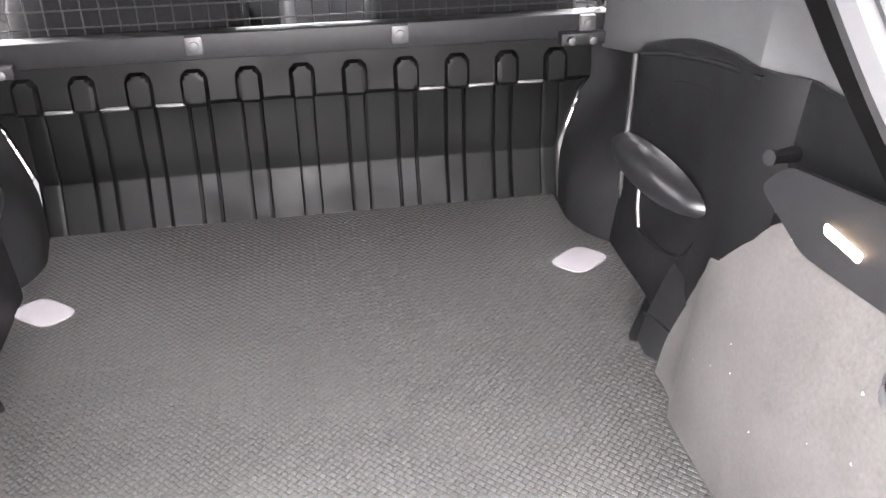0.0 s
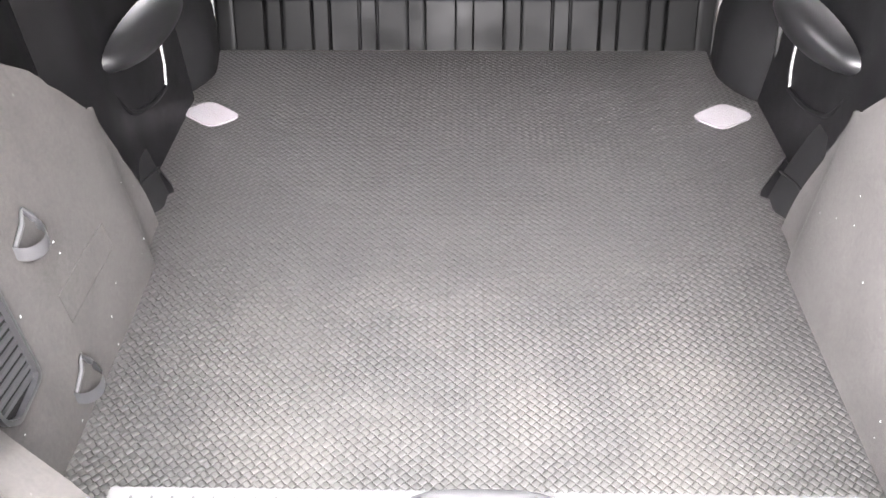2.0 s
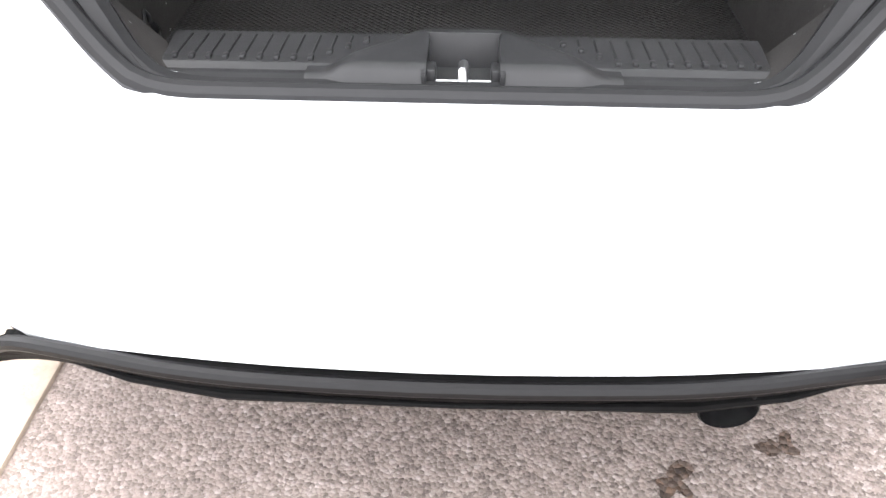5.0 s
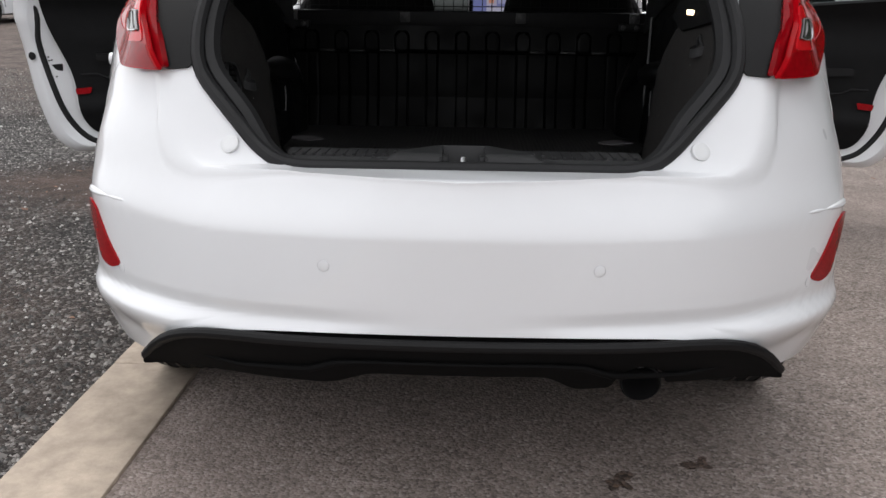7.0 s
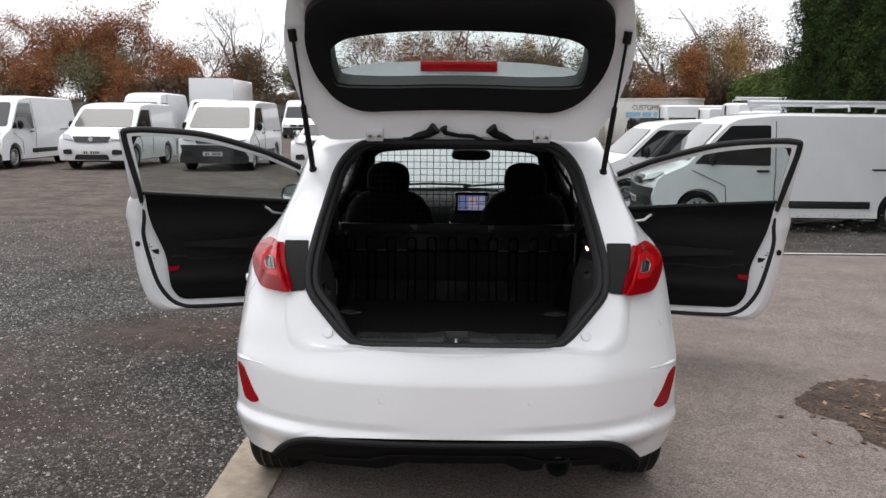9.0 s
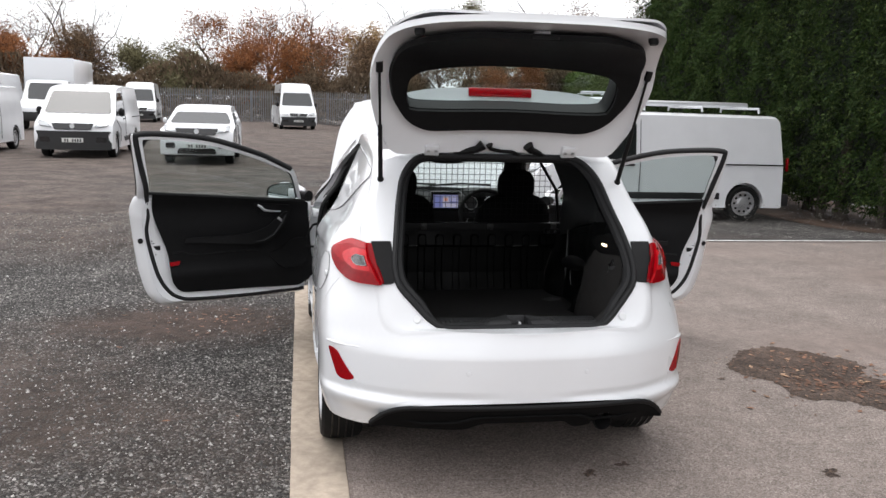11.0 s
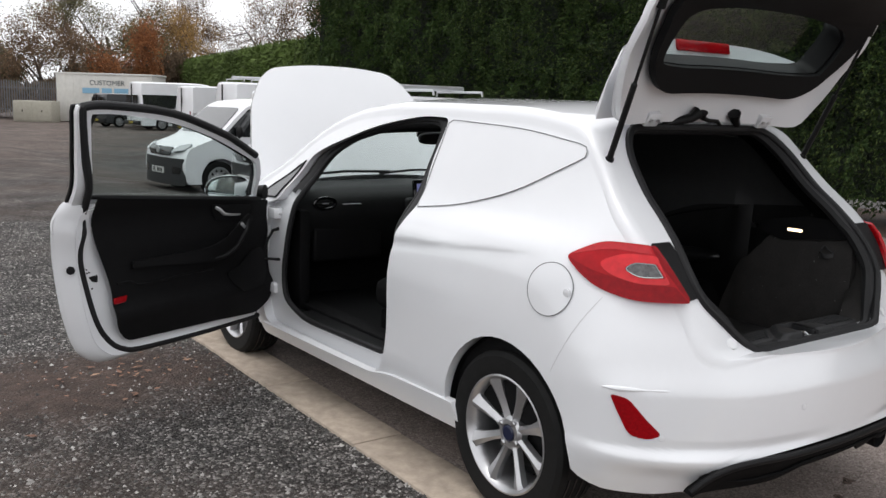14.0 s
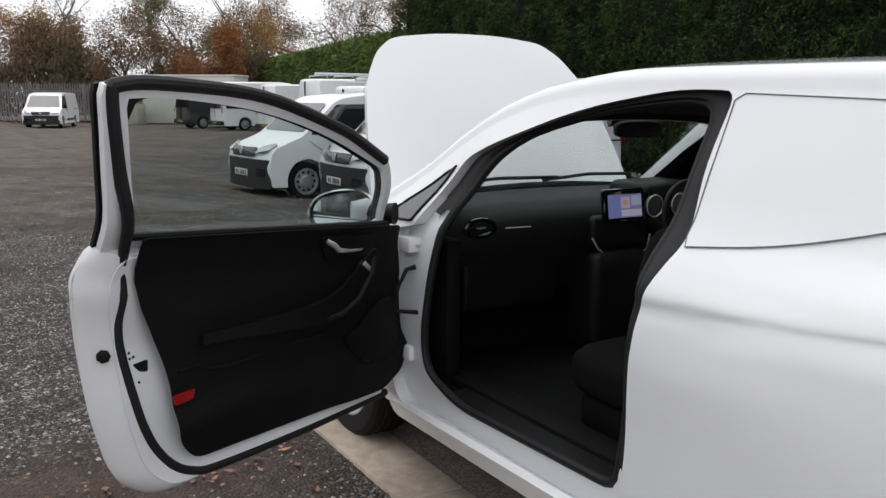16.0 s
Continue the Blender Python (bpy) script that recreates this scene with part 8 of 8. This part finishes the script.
def wall_hedge(a, b, height, depth, base, seed, count, size, material, name, label, lump=0.35, top_lump=0.5, hollow=0.0):
    """A hedge from a to b: dark core and a ragged coat of leaf blades."""
    a, b = Vector((*a, 0)), Vector((*b, 0))
    d, L = (b - a).normalized(), (b - a).length
    nrm = Vector((-d.y, d.x, 0))

    def hgt(t):
        return height + top_lump * (noise.noise((t * 0.35, seed, 0)) + 0.5 * noise.noise((t * 1.3, seed, 5)))

    def face(t, z):
        return lump * (noise.noise((t * 0.7, z * 0.6, seed + 3)) + 0.6 * noise.noise((t * 2.1, z * 1.6, seed + 9))) - 0.25 * max(0, (z - height * 0.6) / height)
    bmc = bmesh.new()
    nn = max(4, int(L / 0.7))
    rows = []
    for i in range(nn + 1):
        t = L * i / nn
        p = a + d * t
        h = hgt(t) - 0.25
        prof = [(-depth / 2 + 0.42, base + 0.15), (-depth / 2 + 0.40, h * 0.6), (-depth / 2 + 0.62, h * 0.93), (0, h), (depth / 2 - 0.62, h * 0.93), (depth / 2 - 0.40, h * 0.6), (depth / 2 - 0.42, base + 0.15)]
        rows.append([bmc.verts.new(p + nrm * (u + (face(t, z) * (1 if u > 0 else -1) * 0.8 if 0.3 < z < h * 0.97 else 0)) + Vector((0, 0, z + lie(p.x, p.y)))) for u, z in prof])
    for q, w in zip(rows, rows[1:]):
        for j in range(len(q)):
            bmc.faces.new((q[j], q[(j + 1) % len(q)], w[(j + 1) % len(q)], w[j]))
    bmc.faces.new(rows[0])
    bmc.faces.new(rows[-1][::-1])
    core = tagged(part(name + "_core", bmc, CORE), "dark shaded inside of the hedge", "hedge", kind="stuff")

    def pick(rr):
        t = rr.random() * L
        h = hgt(t)
        p = a + d * t
        if rr.random() < 0.16:
            u = rr.uniform(-depth / 2, depth / 2)
            return p + nrm * u + Vector((0, 0, h - 0.15 * abs(u) + rr.uniform(-0.1, 0.12) + lie(p.x, p.y))), (0, 0, 1)
        sd = -1 if rr.random() < 0.86 else 1
        z = base + (h - base) * rr.random() ** 0.9
        rag = 0.25 * noise.noise((t * 3.0, z * 3.0, seed + 20))
        u = depth / 2 + face(t, z) + rr.uniform(-0.16, 0.10) + rag * 0.5 - (0.25 if z < base + 0.2 else 0)
        # sprays stand out, hollows between them fall back into shade
        k = noise.noise((t * 1.9, z * 1.7, seed + 40)) + 0.7 * noise.noise((t * 4.6, z * 4.0, seed + 50))
        u += hollow * max(-1.0, min(0.35, k * 1.6))
        return p + nrm * u * sd + Vector((0, 0, z + lie(p.x, p.y))), (nrm.x * sd * 0.4, nrm.y * sd * 0.4, -0.1)
    foliage(name, pick, count, size, seed, material, label, "hedge", up=-0.25)


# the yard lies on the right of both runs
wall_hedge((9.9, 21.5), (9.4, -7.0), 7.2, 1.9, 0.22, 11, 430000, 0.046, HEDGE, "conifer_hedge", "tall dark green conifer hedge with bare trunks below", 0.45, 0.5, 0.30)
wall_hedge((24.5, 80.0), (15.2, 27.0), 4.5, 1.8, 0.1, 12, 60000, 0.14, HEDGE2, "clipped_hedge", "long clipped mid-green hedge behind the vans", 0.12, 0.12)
rnd = random.Random(8)
for k in range(30):
    y = -6.5 + k * 0.93 + rnd.uniform(-0.4, 0.4)
    x = 9.3 + rnd.uniform(-0.35, 0.25)
    h, r = rnd.uniform(1.3, 1.7), rnd.uniform(0.035, 0.12)
    z0 = lie(x, y) - 0.03
    lean = rnd.uniform(-0.12, 0.12)
    tagged(part("hedge_trunk", tube([(x, y, z0), (x + lean * 0.2, y + lean * 0.3, z0 + 0.12), (x + lean * 0.6, y + lean, z0 + 0.6), (x + lean, y + lean * 1.4, z0 + h)], [r * 1.5, r * 1.1, r, r * 0.8], n=9), BARK), "bare brown conifer trunk under the hedge", "trunk", "hedge trunks")
tagged(part("hedge_bank", patch(rounded([(7.9, -7.5), (11.2, -7.5), (11.4, 21.8), (8.3, 21.8)], 0.2), lambda x, y: (x, y, lie(x, y) + 0.013 + 0.05 * max(0.0, noise.noise((x * 1.5, y * 1.5, 2))) * step(7.9, 8.6, x)), 0.4), mat("leaf_litter", (0.058, 0.033, 0.020), 0.95, vary=0.5, scale=25, blotch=0.4, bump=1.0, bscale=40, bdist=0.02)), "brown leaf litter under the hedge", "soil", kind="structure")
tagged(part("far_verge", patch(rounded([(11.2, -12), (60, -12), (60, 21.8), (11.2, 21.8)], 0.2), lambda x, y: (x, y, lie(x, y) + 0.03), 4), mat("pale_hardstanding", (0.085, 0.08, 0.073), 0.9, vary=0.35, scale=6, blotch=0.4)), "pale hardstanding beyond the hedge", "pavement", kind="structure")


# far bark, paler than BARK: distance haze put into the colour
TWIG = mat("grey_brown_twigs", (0.085, 0.07, 0.058), 0.9, vary=0.3, scale=20)


def tree(x, y, height, spread, seed, tint, leafy, label, trunk=0.16):
    """Tapered trunk, forking limbs, and a crown of small leaf blades."""
    rr = random.Random(seed)
    tr = thing("tree", label, "tree", pose(x, y, -0.1), "trees beyond the fence")
    tips = []
    bm = bmesh.new()

    def limb(p, d, length, r, depth):
        pts, rad = [p], [r]
        q, dd = p.copy(), d.copy()
        for k in range(4):
            dd = (dd + Vector((rr.gauss(0, 0.13), rr.gauss(0, 0.13), rr.gauss(0.05, 0.08)))).normalized()
            q = q + dd * length / 4
            pts.append(q.copy())
            rad.append(r * (1 - 0.16 * (k + 1)))
        tube(pts if depth < 4 else pts[::2], rad if depth < 4 else rad[::2], n=(7, 5, 5, 4, 3, 3)[depth], bm=bm)
        tips.extend(pts[2:] if 2 <= depth <= 4 else [])
        if depth < 5:
            for k in range(rr.randint(3, 4) if depth < 3 else (3 if depth < 4 else 4)):
                b = pts[rr.randint(1, 4)]
                side = dd.cross(Vector((rr.gauss(0, 1), rr.gauss(0, 1), rr.gauss(0, 1)))).normalized()
                nd = (dd * rr.uniform(0.5, 0.9) + side * rr.uniform(0.45, 0.8) * spread).normalized()
                limb(b, nd, length * rr.uniform(0.55, 0.78), max(r * 0.42, 0.010), depth + 1)
    limb(Vector((0, 0, 0)), Vector((0, 0, 1)), height * 0.40, trunk * height / 8, 0)
    part("trunk", bm, TWIG, tr, "bare branching trunk", angle=60)
    if leafy:
        n = len(tips)
        count = int(leafy * 1.8)
        vs, fs = [], []
        for i in range(count):
            c = tips[rr.randrange(n)] + Vector((rr.gauss(0, 0.42), rr.gauss(0, 0.42), rr.gauss(-0.05, 0.4)))
            s = rr.uniform(0.035, 0.085)
            u = Vector((rr.gauss(0, 1), rr.gauss(0, 1), rr.gauss(0, 1))).normalized() * s
            w = u.cross(Vector((rr.gauss(0, 1), rr.gauss(0, 1), rr.gauss(0, 1)))).normalized() * s * 0.7
            k = len(vs)
            vs.extend((c - u, c + w, c + u, c - w))
            fs.append((k, k + 1, k + 2, k + 3))
        me = bpy.data.meshes.new("crown")
        me.from_pydata([tuple(q) for q in vs], [], fs)
        part("crown", me, tint, tr, "loose crown of small leaves")
    return tr


# leaf colours lightened to carry the haze over the distance
RUST = mat("rust_autumn_leaf", (0.27, 0.112, 0.045), 0.8, vary=0.45, scale=1.2, blotch=0.3, spec=0.2)
OCHRE = mat("ochre_autumn_leaf", (0.36, 0.225, 0.085), 0.8, vary=0.45, scale=1.2, blotch=0.3, spec=0.2)
BROWN = mat("brown_autumn_leaf", (0.185, 0.122, 0.075), 0.8, vary=0.45, scale=1.2, blotch=0.3, spec=0.2)
OLIVE = mat("olive_leaf", (0.17, 0.155, 0.085), 0.8, vary=0.45, scale=1.2, blotch=0.3, spec=0.2)
# trees stand in two ragged rows beyond the fence
TREES = []
tr = random.Random(21)
for k in range(27):
    x = -58 + 3.3 * k + tr.uniform(-1, 1)
    tint = tr.choice((RUST, RUST, BROWN, OLIVE)) if x < 4 else tr.choice((BROWN, BROWN, BROWN, OLIVE, RUST))
    TREES.append((x, 66 + tr.uniform(-1, 3), tr.uniform(6.5, 10.5), tint, 8000))
TREES += [(-31, 71, 14, RUST, 12000), (-26.5, 72, 15.5, RUST, 13000), (-18.0, 70, 14, RUST, 0), (-22.5, 76, 13, BROWN, 1500), (-39, 72, 15, RUST, 10000), (-8, 74, 13, RUST, 7000), (1.5, 74, 14, RUST, 9000), (-3, 76, 15, BROWN, 0), (6.5, 70, 9, OCHRE, 8000), (9, 78, 16, BROWN, 0), (14, 72, 13, OLIVE, 9000), (18.5, 76, 16, BROWN, 0), (23, 74, 14, BROWN, 9000), (28, 70, 14, OCHRE, 9000), (32, 72, 15, BROWN, 8000), (30, 58, 13, BROWN, 8000), (34, 50, 12, RUST, 7000), (33, 64, 15, BROWN, 0), (37, 42, 12, BROWN, 7000), (26, 84, 18, BROWN, 0)]
for i, (x, y, h, tint, leaves) in enumerate(TREES):
    kind = {RUST: "rust-orange", OCHRE: "ochre", BROWN: "brown", OLIVE: "olive-green"}[tint]
    tree(x, y, h, 1.0, 40 + i, tint, leaves, f"{kind} autumn tree beyond the fence" if leaves else "bare leafless tree beyond the fence")

# low scrub along the fence
BRAMBLE = mat("brown_scrub", (0.19, 0.14, 0.095), 0.85, vary=0.5, scale=1.5, blotch=0.4, spec=0.2)


def scrub_place(rr):
    x = rr.uniform(-62, 36)
    y = 64.0 + 0.05 * x + abs(rr.gauss(0, 2.2)) - max(0, x - 26) * 1.2
    h = 3.2 + 2.4 * noise.noise((x * 0.16, 3.3, 0)) + 1.2 * noise.noise((x * 0.6, 1.3, 0)) + max(0, x - 8) * 0.06
    return (x, y, max(0.1, h * rr.random() ** 0.7)), (0, -0.5, 0.5)


foliage("scrub", scrub_place, 95000, 0.19, 77, BRAMBLE, "brown autumn scrub beyond the fence", "scrub")
